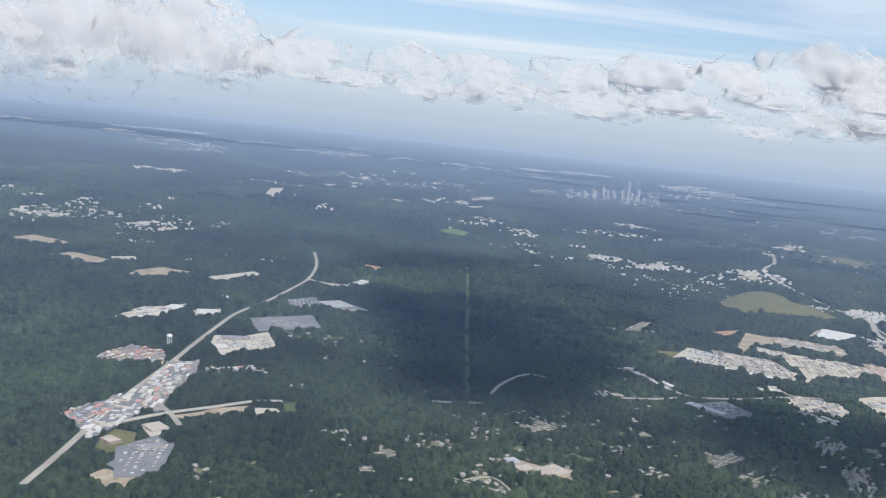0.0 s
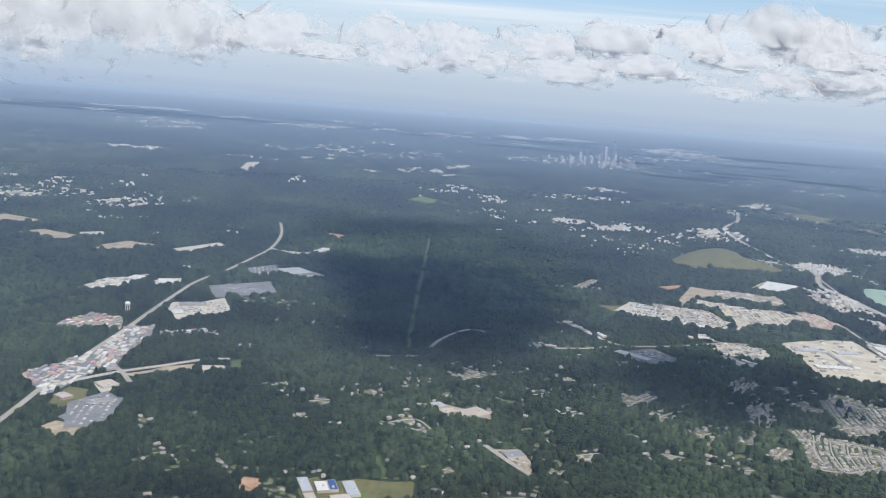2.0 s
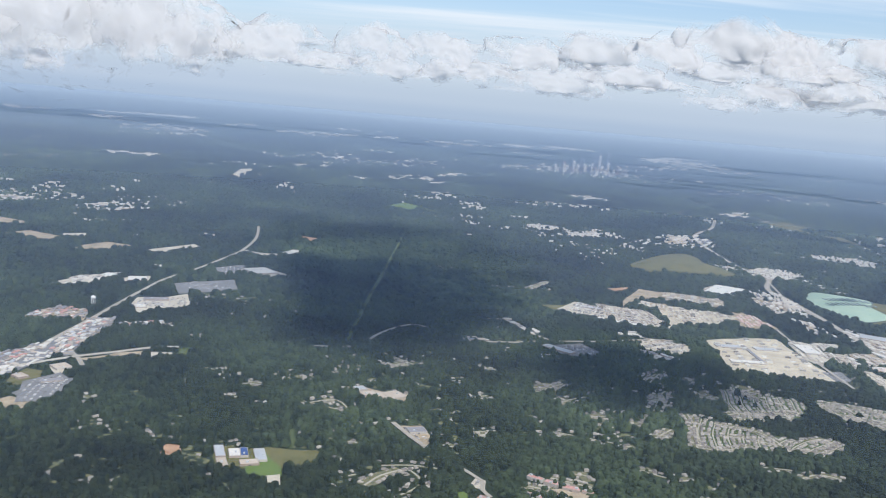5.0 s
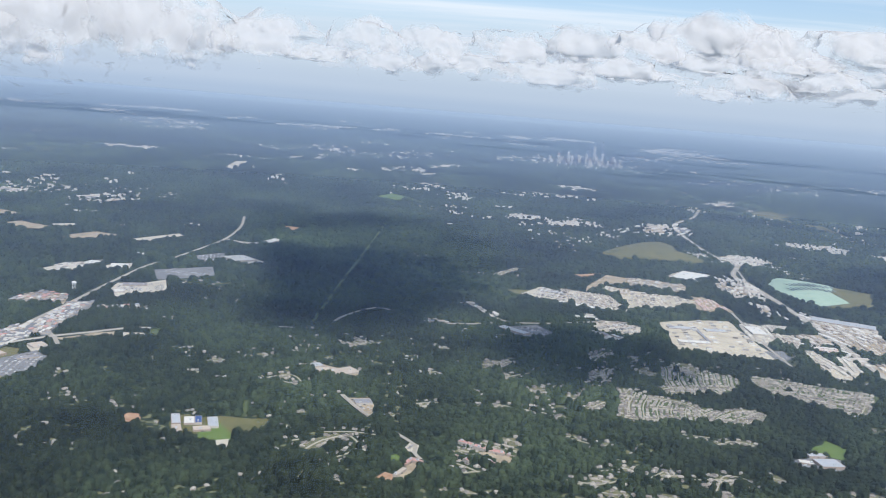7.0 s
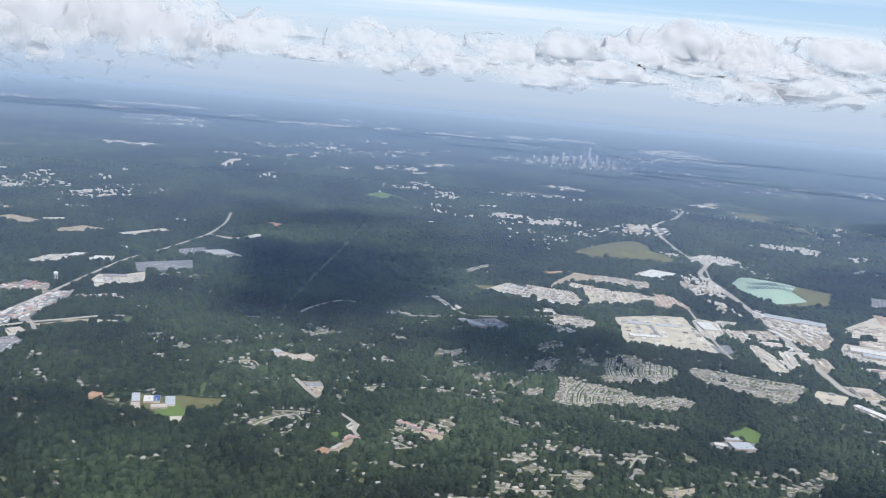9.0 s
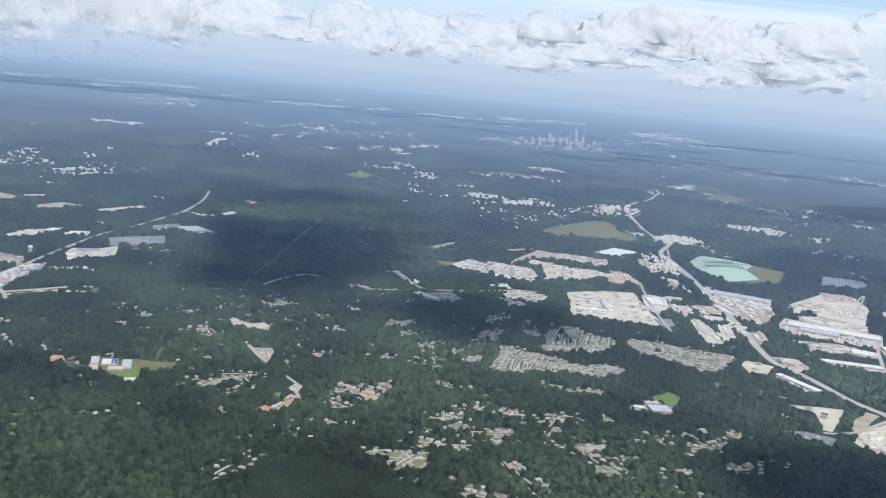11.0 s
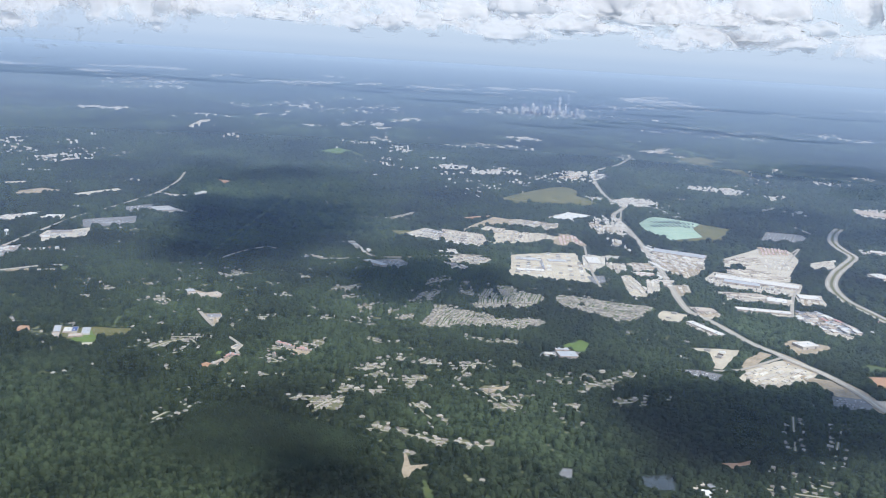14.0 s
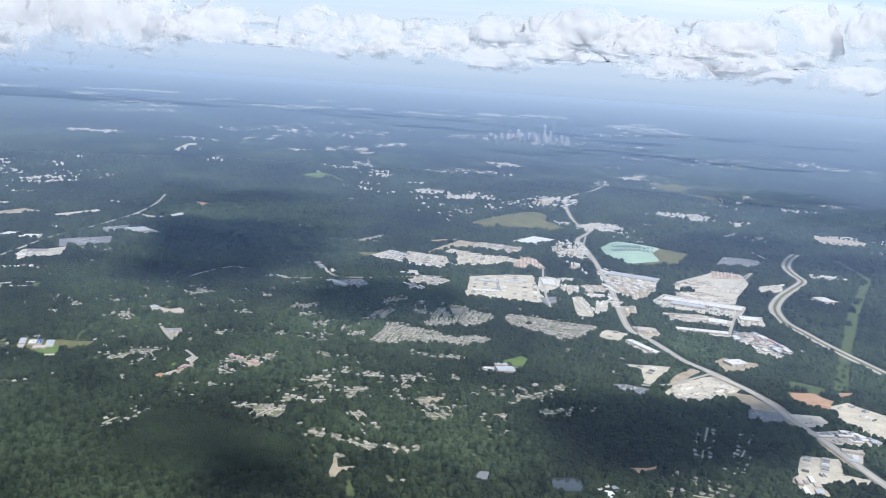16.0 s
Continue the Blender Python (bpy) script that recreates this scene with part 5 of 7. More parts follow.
hall('grey', 0.8, [(-47.9, 131.8), (-44.3, 134.3), (-43.9, 132.7), (-46.9, 130.4)])
hall('grey', 0.8, [(-55.9, 206.0), (-49.7, 208.6), (-48.3, 205.6), (-54.6, 203.7)])
hall('white', 0.9, [(-69.6, 229.6), (-64.6, 234.9), (-63.0, 227.3), (-67.2, 225.6)])
hall('white', 1.0, [(-97.4, 307.9), (-93.6, 321.9), (-91.3, 312.9), (-94.3, 303.2)])
hall('white', 1.0, [(-89.7, 326.8), (-89.1, 332.3), (-84.3, 328.2), (-85.3, 324.1)])
hall('white', 1.0, [(-79.2, 340.9), (-78.4, 346.8), (-71.7, 338.9), (-72.2, 333.5)])
hall('white', 1.0, [(-70.4, 325.5), (-70.4, 333.3), (-65.5, 339.1), (-65.1, 326.7)])
hall('white', 1.0, [(-38.8, 293.0), (-34.6, 304.4), (-31.7, 305.1), (-33.3, 294.5)])
hall('white', 0.9, [(-77.6, 228.8), (-77.1, 233.9), (-73.0, 233.2), (-74.0, 227.8)])
hall('white', 0.5, [(-24.2, 156.6), (-24.0, 157.2), (-23.3, 155.9), (-23.8, 155.7)])
hall('silver', 0.7, [(155.1, 95.0), (157.6, 92.8), (158.3, 90.6), (156.0, 91.1)])
hall('white', 0.7, [(149.2, 91.0), (152.1, 92.6), (156.3, 87.9), (153.6, 86.7)])
hall('white', 1.0, [(124.6, 220.3), (129.6, 219.2), (129.6, 210.2), (125.3, 210.5)])
hall('white', 0.8, [(203.1, 314.9), (219.8, 311.7), (218.2, 306.9), (201.6, 310.1)])
road(2.1, 'main_road', [(199.5, 582.8), (181.7, 525.0), (166.6, 493.8), (157.9, 468.3), (153.2, 419.3), (152.2, 371.5), (154.7, 353.8), (157.5, 341.0), (148.1, 312.8), (149.0, 291.7), (149.6, 266.4), (149.4, 238.7), (149.2, 214.9), (147.8, 189.9), (146.8, 168.6), (147.2, 157.5), (149.9, 152.4), (153.0, 143.8), (156.5, 132.0), (160.2, 125.9), (162.4, 120.6), (167.0, 112.5), (170.3, 101.8), (171.3, 93.4), (173.5, 85.9), (175.5, 76.1), (176.7, 68.4), (179.0, 57.1)])
road(3.4, 'highway', [(248.5, 314.7), (239.6, 298.0), (232.6, 279.5), (230.4, 264.1), (229.3, 251.2), (218.8, 233.3), (212.0, 222.2), (204.7, 207.4), (201.1, 196.3), (199.4, 182.4), (201.1, 171.2), (203.2, 158.7), (205.6, 148.4), (209.5, 133.3), (213.1, 119.0)])
road(1.1, 'main_road', [(-56.6, 113.9), (-57.1, 125.8), (-57.9, 137.2), (-58.6, 149.3), (-58.8, 161.8), (-58.8, 178.9), (-59.3, 199.5), (-59.5, 218.4), (-59.2, 233.3), (-55.9, 252.1), (-53.7, 273.0), (-52.0, 296.9), (-54.8, 328.9), (-61.7, 361.6)])
road(1.3, 'side_road', [(-57.9, 137.2), (-53.3, 143.3), (-48.5, 149.2), (-42.2, 154.9), (-36.4, 160.7), (-31.5, 162.6)])
road(1.0, 'side_road', [(-58.4, 168.0), (-55.4, 161.2), (-51.1, 152.2), (-48.5, 149.2), (-44.8, 143.4)])
road(1.5, 'side_road', [(-52.0, 296.9), (-44.5, 292.6), (-38.6, 294.3)])
road(1.0, 'side_road', [(37.8, 192.4), (45.8, 194.7), (51.5, 197.9), (60.0, 200.8), (68.6, 203.7), (81.4, 210.2), (89.5, 212.0)])
road(1.0, 'side_road', [(43.7, 219.8), (47.6, 210.9), (52.5, 202.3), (55.8, 199.5)])
road(1.0, 'side_road', [(-3.4, 173.7), (0.6, 174.4), (8.1, 176.6)])
road(0.8, 'side_road', [(89.5, 212.0), (82.0, 211.8), (78.3, 217.2)])
road(0.8, 'side_road', [(8.8, 183.3), (9.9, 189.0), (13.6, 197.9), (17.8, 203.7), (21.6, 202.3)])
road(1.0, 'side_road', [(175.9, 160.0), (183.9, 182.7), (190.7, 196.9)])
road(0.9, 'side_road', [(141.5, 109.4), (147.8, 110.9), (158.0, 119.6), (161.9, 123.2)])
road(0.9, 'side_road', [(19.8, 127.2), (23.5, 120.8), (26.4, 116.6)])
road(0.7, 'side_road', [(32.1, 109.3), (36.0, 104.4), (35.9, 101.3), (37.3, 98.5)])
road(0.8, 'side_road', [(127.0, 239.0), (125.1, 203.7), (125.3, 179.1)])
road(0.8, 'side_road', [(153.4, 325.9), (148.0, 288.5), (148.5, 264.3)])
road(0.7, 'side_road', [(204.1, 247.6), (212.5, 261.0), (192.3, 220.2)])
road(1.2, 'side_road', [(227.6, 312.0), (228.7, 302.9), (230.3, 294.5)])
corridor(1.1, [(1.4, 380.4), (2.3, 329.0), (2.7, 275.7), (2.9, 234.2), (3.7, 181.3)])
corridor(3.2, [(261.2, 267.3), (246.7, 237.7), (227.8, 199.1), (211.0, 161.9), (200.4, 138.1), (191.4, 117.3)])
corridor(3.0, [(263.6, 307.0), (262.2, 286.7), (261.2, 267.3)])
street(1.3, [(87.2, 150.0), (89.9, 152.0), (95.8, 153.3), (104.0, 155.7)])
street(1.3, [(87.7, 147.4), (94.2, 149.3), (102.1, 151.1)])
street(1.6, [(93.2, 164.6), (96.6, 167.9), (98.7, 162.6), (102.5, 162.0)])
street(1.3, [(78.5, 148.3), (78.1, 139.1), (75.7, 128.9)])
street(1.3, [(82.7, 143.7), (89.0, 142.1), (91.6, 139.3), (93.0, 134.5)])
street(1.3, [(82.0, 136.7), (88.3, 136.3), (93.2, 132.8)])
street(1.3, [(75.7, 128.9), (80.5, 128.9), (86.9, 132.5)])
street(1.3, [(92.8, 131.5), (97.8, 131.5), (103.9, 136.0), (102.6, 140.1), (99.0, 137.8)])
street(1.5, [(91.1, 118.4), (94.9, 121.0), (98.2, 119.5)])
street(1.7, [(85.1, 122.1), (90.9, 121.8)])
street(1.5, [(112.2, 164.9), (112.7, 157.4), (116.6, 153.6), (121.9, 151.2), (123.0, 145.9), (127.7, 144.3), (134.5, 156.3)])
street(1.5, [(115.3, 161.5), (121.1, 163.1), (124.0, 158.5)])
street(1.5, [(125.6, 156.9), (130.4, 157.1), (135.8, 157.8)])
street(1.5, [(123.1, 150.4), (127.8, 150.6), (129.9, 149.6)])
street(1.3, [(47.1, 152.8), (51.7, 158.6), (54.4, 161.8)])
street(1.8, [(71.9, 148.8), (76.1, 161.6), (79.3, 164.9)])
street(1.8, [(73.3, 165.4), (77.1, 174.0), (80.4, 180.2)])
street(2.0, [(81.3, 161.0), (86.1, 158.9)])
street(2.0, [(84.6, 168.9), (92.4, 173.8)])
street(2.0, [(56.6, 140.5), (61.6, 142.7), (63.7, 147.3)])
street(2.0, [(34.4, 126.1), (39.3, 128.4)])
street(2.2, [(49.4, 130.2), (52.7, 129.4), (61.5, 126.8)])
street(1.3, [(68.7, 132.0), (72.9, 137.7)])
street(1.6, [(14.3, 101.1), (16.3, 102.7)])
street(1.5, [(18.1, 98.8), (20.1, 103.1), (23.1, 106.0)])
street(1.7, [(19.0, 106.8), (24.7, 108.3), (28.8, 107.9)])
street(1.7, [(23.6, 107.2), (26.0, 104.0), (26.2, 100.2), (22.8, 95.6)])
street(1.4, [(57.9, 70.9), (59.7, 75.0), (62.1, 78.7)])
street(2.2, [(69.2, 65.1), (76.4, 63.8), (82.1, 61.7), (87.5, 60.2), (92.1, 62.1)])
street(2.2, [(76.4, 78.6), (79.5, 73.0), (82.9, 67.9)])
street(2.0, [(65.0, 89.0), (72.2, 90.7), (77.6, 91.9)])
street(2.0, [(60.8, 83.1), (68.5, 83.5), (73.7, 85.3)])
street(1.9, [(83.8, 92.6), (88.1, 103.3), (92.0, 103.0)])
street(1.8, [(75.3, 99.8), (79.6, 104.9)])
street(2.2, [(103.8, 97.2), (109.6, 99.3), (115.2, 96.1)])
street(1.9, [(103.0, 81.1), (106.7, 80.6), (109.6, 79.7)])
street(1.9, [(115.7, 84.8), (119.5, 86.6), (122.4, 85.6)])
street(1.9, [(89.9, 86.9), (93.1, 82.2), (96.2, 78.4)])
street(2.0, [(117.1, 96.5), (122.7, 102.3), (123.8, 106.5)])
street(2.2, [(122.3, 91.3), (128.8, 89.3)])
street(2.2, [(145.9, 68.5), (148.8, 77.9), (151.3, 85.9)])
street(2.2, [(150.3, 62.2), (154.7, 72.0), (159.9, 83.1)])
street(1.6, [(138.3, 59.5), (140.7, 58.5), (144.6, 56.0), (148.2, 54.4)])
street(1.7, [(135.9, 52.7), (141.5, 51.5), (147.2, 50.8)])
street(1.9, [(30.9, 60.0), (32.9, 65.5), (36.1, 71.7)])
street(2.0, [(52.6, 75.9), (56.6, 78.4)])
street(2.2, [(-17.9, 151.6), (-13.9, 144.1), (-8.1, 143.3)])
street(2.4, [(3.5, 134.4), (8.0, 137.0), (11.0, 132.1)])
street(1.6, [(34.1, 145.9), (37.5, 148.5)])
street(1.6, [(50.3, 145.9), (56.1, 152.0), (61.2, 155.4)])
street(1.8, [(74.3, 170.9), (77.8, 177.0)])
street(1.9, [(75.1, 162.0), (75.6, 157.2), (70.5, 146.3)])
street(2.3, [(27.7, 155.3), (32.1, 157.4), (38.1, 161.8)])
street(1.8, [(16.2, 167.2), (19.2, 164.2)])
street(2.0, [(-2.1, 148.1), (1.3, 147.0)])
street(1.8, [(-12.3, 131.9), (-10.0, 134.5)])
street(1.8, [(-7.8, 130.5), (-5.1, 129.5)])
street(2.0, [(-27.7, 136.8), (-23.0, 141.1)])
street(2.0, [(-21.7, 150.2), (-18.4, 148.3)])
street(2.0, [(-49.6, 176.1), (-42.8, 181.4), (-37.9, 181.2)])
street(2.2, [(-31.1, 171.3), (-27.5, 176.9)])
street(1.6, [(-6.5, 177.2), (-3.7, 179.2)])
street(2.0, [(39.8, 268.5), (61.1, 271.7)])
street(1.2, [(53.3, 271.6), (61.5, 287.3)])
street(2.2, [(12.6, 294.6), (28.1, 298.9)])
street(2.0, [(13.2, 173.9), (21.3, 165.9)])
street(2.2, [(-9.9, 150.6), (-4.7, 149.9)])
street(2.2, [(1.6, 134.8), (9.4, 131.4)])
street(2.0, [(4.7, 160.3), (8.5, 154.2)])
street(2.0, [(60.8, 95.9), (66.2, 95.3), (70.2, 98.0)])
street(2.0, [(82.3, 100.7), (89.6, 101.9), (92.3, 98.5)])
street(2.0, [(66.9, 100.7), (71.9, 103.0)])
street(1.2, [(42.3, 104.6), (47.1, 103.3)])
street(1.2, [(47.1, 108.4), (53.5, 106.1)])
street(2.0, [(11.7, 83.9), (14.4, 83.1)])
street(2.2, [(42.2, 93.9), (47.1, 96.2)])
street(2.2, [(62.6, 115.0), (68.4, 112.3)])

lot('tan', 'bare_lot', [(47.3, 103.6), (49.6, 104.8), (53.2, 102.5), (51.4, 99.2), (49.7, 100.3)])
hall('white', 0.55, [(100.9, 196.8), (109.8, 197.6), (109.2, 195.0), (100.4, 194.2)])
hall('grey', 0.5, [(108.7, 213.7), (109.6, 214.0), (110.0, 197.7), (109.0, 196.7)])
hall('silver', 0.5, [(101.2, 212.8), (108.3, 213.5), (107.7, 210.5), (100.7, 209.8)])
hall('silver', 0.5, [(112.0, 212.9), (118.4, 214.0), (117.7, 210.9), (111.4, 209.9)])
hall('white', 0.55, [(69.9, 235.0), (87.3, 228.3), (86.9, 224.9), (69.8, 231.5)])
hall('silver', 0.5, [(66.8, 250.0), (74.9, 249.0), (74.7, 246.1), (66.6, 247.1)])
hall('silver', 1.0, [(107.2, 113.8), (112.3, 115.8), (110.7, 110.7), (107.0, 111.1)])
hall('white', 0.8, [(104.0, 113.7), (106.5, 113.3), (106.5, 111.7), (103.9, 112.1)])
hall('silver', 0.9, [(106.8, 117.0), (110.4, 117.7), (110.0, 116.0), (106.5, 115.4)])
hall('grey', 0.7, [(102.9, 111.8), (105.6, 111.1), (105.4, 109.9), (102.8, 110.6)])
hall('rose', 0.9, [(48.7, 105.4), (51.4, 104.5), (51.3, 103.1), (48.7, 104.0)])
hall('rose', 0.9, [(51.7, 104.5), (53.9, 103.5), (53.8, 102.2), (51.7, 103.2)])
hall('rose', 0.9, [(46.0, 106.9), (48.1, 105.8), (48.1, 104.4), (46.0, 105.5)])
hall('rose', 0.9, [(47.0, 101.7), (49.8, 99.6), (49.7, 98.3), (47.0, 100.4)])
pocket(4.3, 3.6, (60.1, 75.7))
pocket(1.5, 1.9, (62.7, 83.2))
pocket(1.1, 1.8, (65.5, 82.3))
pocket(2.0, 1.9, (68.4, 92.0))
pocket(1.1, 1.2, (70.9, 88.8))
pocket(1.3, 2.1, (75.4, 87.4))
pocket(1.6, 1.9, (76.9, 92.3))
pocket(1.4, 1.3, (62.4, 94.8))
pocket(0.9, 1.3, (65.2, 95.5))
pocket(1.5, 2.1, (71.6, 66.8))
pocket(1.3, 1.4, (75.6, 65.2))
pocket(1.5, 1.4, (79.0, 62.5))
pocket(1.1, 1.6, (81.9, 61.3))
pocket(1.0, 1.6, (54.7, 76.7))
pocket(0.9, 1.2, (77.4, 56.4))
pocket(1.1, 1.2, (48.7, 88.2))
pocket(1.0, 1.6, (68.8, 81.6))
pocket(0.9, 1.3, (67.9, 69.6))
pocket(1.1, 1.8, (78.0, 76.7))
pocket(0.9, 1.2, (83.2, 71.0))
pocket(2.0, 2.1, (78.9, 101.6))
pocket(1.4, 1.6, (86.5, 95.4))
pocket(1.4, 2.3, (87.8, 101.3))
pocket(1.2, 2.0, (90.1, 100.1))
pocket(2.8, 1.9, (91.9, 88.5))
pocket(2.4, 2.5, (93.6, 79.1))
pocket(1.2, 1.9, (97.4, 104.2))
pocket(1.5, 1.7, (98.8, 85.1))
pocket(1.1, 1.3, (102.4, 93.8))
pocket(1.3, 1.4, (107.6, 82.8))
pocket(1.3, 1.8, (109.8, 90.3))
pocket(1.2, 1.9, (107.1, 95.8))
pocket(1.2, 1.9, (111.9, 93.7))
pocket(1.5, 1.9, (115.4, 94.5))
pocket(1.2, 2.0, (118.1, 96.6))
pocket(1.2, 1.7, (112.3, 100.1))
pocket(1.5, 1.8, (115.7, 103.2))
pocket(1.7, 2.8, (122.1, 102.3))
pocket(1.6, 2.5, (117.2, 86.1))
pocket(1.1, 1.8, (120.4, 88.2))
pocket(1.5, 1.1, (88.9, 60.1))
pocket(1.1, 1.1, (86.6, 62.2))
pocket(0.9, 1.3, (91.3, 63.1))
pocket(1.1, 1.1, (86.4, 87.4))
pocket(2.9, 4.6, (50.5, 157.5))
pocket(1.6, 2.6, (53.4, 149.1))
pocket(1.3, 2.1, (36.1, 146.6))
pocket(1.8, 2.0, (35.9, 125.3))
pocket(1.2, 1.6, (30.6, 118.1))
pocket(1.6, 2.1, (38.2, 168.1))
pocket(1.2, 2.0, (37.4, 175.9))
pocket(2.5, 3.3, (18.0, 165.2))
pocket(2.0, 3.3, (59.0, 140.6))
pocket(0.9, 1.3, (50.9, 129.1))
pocket(2.1, 3.3, (74.0, 157.9))
pocket(3.2, 4.2, (85.9, 162.5))
pocket(3.6, 4.6, (96.3, 168.7))
pocket(1.0, 1.7, (76.7, 173.6))
pocket(1.4, 2.3, (84.8, 173.7))
pocket(1.1, 1.8, (68.7, 143.0))
pocket(1.6, 2.5, (70.8, 133.7))
pocket(1.0, 1.6, (62.8, 126.1))
pocket(1.7, 2.3, (-9.9, 142.1))
pocket(1.2, 1.7, (-11.9, 133.4))
pocket(1.7, 2.4, (-2.0, 148.2))
pocket(1.5, 2.1, (6.2, 136.1))
pocket(0.9, 0.9, (9.2, 131.3))
pocket(0.9, 1.2, (12.7, 107.9))
pocket(0.9, 1.2, (14.0, 116.0))
pocket(1.7, 2.4, (52.6, 110.7))
pocket(1.8, 1.5, (45.1, 87.3))
pocket(0.9, 1.1, (41.5, 87.5))
pocket(1.3, 1.8, (69.9, 112.5))
pocket(1.7, 2.0, (66.6, 97.1))
pocket(1.2, 1.6, (72.0, 102.7))
pocket(1.9, 1.3, (75.5, 90.2))
pocket(1.9, 3.0, (66.3, 138.2))
pocket(1.4, 1.5, (64.3, 115.4))
hall('tan', 0.8, [(33.5, 91.2), (34.8, 94.4), (35.3, 93.6), (34.0, 90.4)])
hall('rose', 0.8, [(34.5, 95.9), (35.8, 98.8), (36.3, 97.9), (35.1, 95.0)])
hall('rose', 0.8, [(35.7, 98.2), (37.7, 97.5), (37.6, 96.4), (35.7, 97.2)])
hall('rose', 0.9, [(43.4, 108.5), (45.7, 107.1), (45.7, 105.7), (43.5, 107.1)])
hall('rose', 0.9, [(42.2, 102.8), (45.5, 99.7), (45.4, 98.7), (42.1, 101.7)])
hall('grey', 0.8, [(22.0, 124.3), (25.7, 125.5), (26.2, 123.1), (23.8, 122.1)])
street(1.6, [(42.3, 98.9), (44.7, 97.5), (47.1, 95.4)])
lot('concrete', 'car_park', [(-56.2, 200.3), (-46.7, 216.0), (-41.7, 202.6), (-51.0, 189.2)])
lot('asphalt', 'works_yard', [(-55.2, 228.3), (-40.2, 241.2), (-35.3, 227.1), (-49.0, 215.8)])
lot('asphalt', 'car_park', [(-50.6, 130.7), (-46.7, 137.8), (-42.6, 133.9), (-40.5, 122.2), (-46.5, 119.8)])
lot('asphalt', 'works_yard', [(-59.4, 137.6), (-59.0, 157.3), (-58.3, 181.8), (-54.2, 178.0), (-53.6, 144.6), (-55.6, 132.3)])
cluster('small', [(-59.4, 137.6), (-59.0, 157.3), (-58.3, 181.8), (-54.2, 178.0), (-53.6, 144.6), (-55.6, 132.3)])
estate(1.05, 2.9, [(111.2, 166.2), (114.6, 167.3), (124.3, 164.0), (137.8, 160.2), (133.3, 151.2), (126.5, 142.0), (121.4, 145.8), (111.7, 154.1)])
estate(1.0, 2.8, [(88.4, 153.8), (89.6, 166.9), (95.7, 172.3), (97.9, 167.4), (107.3, 166.1), (106.5, 158.5), (100.0, 150.5), (90.1, 149.4)])
estate(1.0, 2.7, [(93.5, 140.0), (97.9, 138.0), (105.9, 141.2), (106.0, 136.1), (99.8, 129.3), (95.0, 129.4), (92.0, 131.0)])
estate(1.05, 2.8, [(78.6, 147.9), (81.4, 145.6), (87.8, 140.0), (93.0, 138.5), (91.2, 130.0), (77.9, 127.3), (75.0, 133.4)])

for base in BLOCKS.values():
    for o in (*base.children_recursive, base):
        bpy.data.objects.remove(o)

# ---- the ground itself ----
def ground_sheet():
    """One sheet out to the horizon, finer towards the middle."""
    bm = bmesh.new()
    rings = []
    for r in (0, 120, 260, 450, 800, 1400, 2400, 3800, 5300):
        n = 1 if r == 0 else 96
        rings.append([bm.verts.new((MID[0] + r * math.cos(i * math.tau / n), MID[1] + r * math.sin(i * math.tau / n), 0)) for i in range(n)])
    for i in range(96):
        bm.faces.new((rings[0][0], rings[1][i], rings[1][(i + 1) % 96]))
    for a, b in zip(rings[1:], rings[2:]):
        for i in range(96):
            j = (i + 1) % 96
            bm.faces.new((a[i], b[i], b[j], a[j]))
    return tagged(new("ground", finish(bm, "ground", "ground")), "wooded rolling lowland reaching the horizon", "ground", kind="structure")


ground_sheet()

CUBE_F = np.array([(4, 5, 6, 7), (0, 1, 5, 4), (1, 2, 6, 5), (2, 3, 7, 6), (3, 0, 4, 7)])


def boxes_mesh(name, rows, mats):
    """Many upright boxes in one mesh: x, y, z, length, depth, height, turn."""
    r = np.array(rows, float)
    unit = np.array([(-.5, -.5, 0), (.5, -.5, 0), (.5, .5, 0), (-.5, .5, 0), (-.5, -.5, 1), (.5, -.5, 1), (.5, .5, 1), (-.5, .5, 1)])
    v = unit[None] * r[:, None, 3:6]
    c, s = np.cos(r[:, 6])[:, None], np.sin(r[:, 6])[:, None]
    x = v[..., 0] * c - v[..., 1] * s + r[:, None, 0]
    y = v[..., 0] * s + v[..., 1] * c + r[:, None, 1]
    verts = np.stack([x, y, v[..., 2] + r[:, None, 2]], -1).reshape(-1, 3)
    faces = (CUBE_F[None] + 8 * np.arange(len(r))[:, None, None]).reshape(-1, 4)
    return array_mesh(name, verts, faces, mats, smooth=False)


# ---- streets, lawns and houses ----
for line, spacing in STREETS:
    height_step[0] += 1
    bm = bmesh.new()
    ribbon(bm, line, 1.3 if spacing < 1.55 else 0.3, 0.03 + 0.00006 * height_step[0])
    bmesh.ops.recalc_face_normals(bm, faces=bm.faces)
    tagged(new("street_lawn", finish(bm, "street_lawn", "dry_yard" if spacing < 1.55 else "yard")), "strip of lawns along a street of houses", "lawn", kind="structure")
    bm = bmesh.new()
    ribbon(bm, line, 0.19 if spacing < 1.55 else 0.13, 0.09 + 0.00004 * height_step[0])
    bmesh.ops.recalc_face_normals(bm, faces=bm.faces)
    tagged(new("street", finish(bm, "street", "lane")), "narrow pale street between houses", "street", kind="structure")

for line in ESTATES:
    height_step[0] += 1
    bm = bmesh.new()
    ribbon(bm, line, 0.13, 0.09 + 0.00004 * height_step[0])
    bmesh.ops.recalc_face_normals(bm, faces=bm.faces)
    tagged(new("street", finish(bm, "street", "lane")), "narrow pale street between houses", "street", kind="structure")

# single houses scattered through the near woods
gen = np.random.default_rng(11)


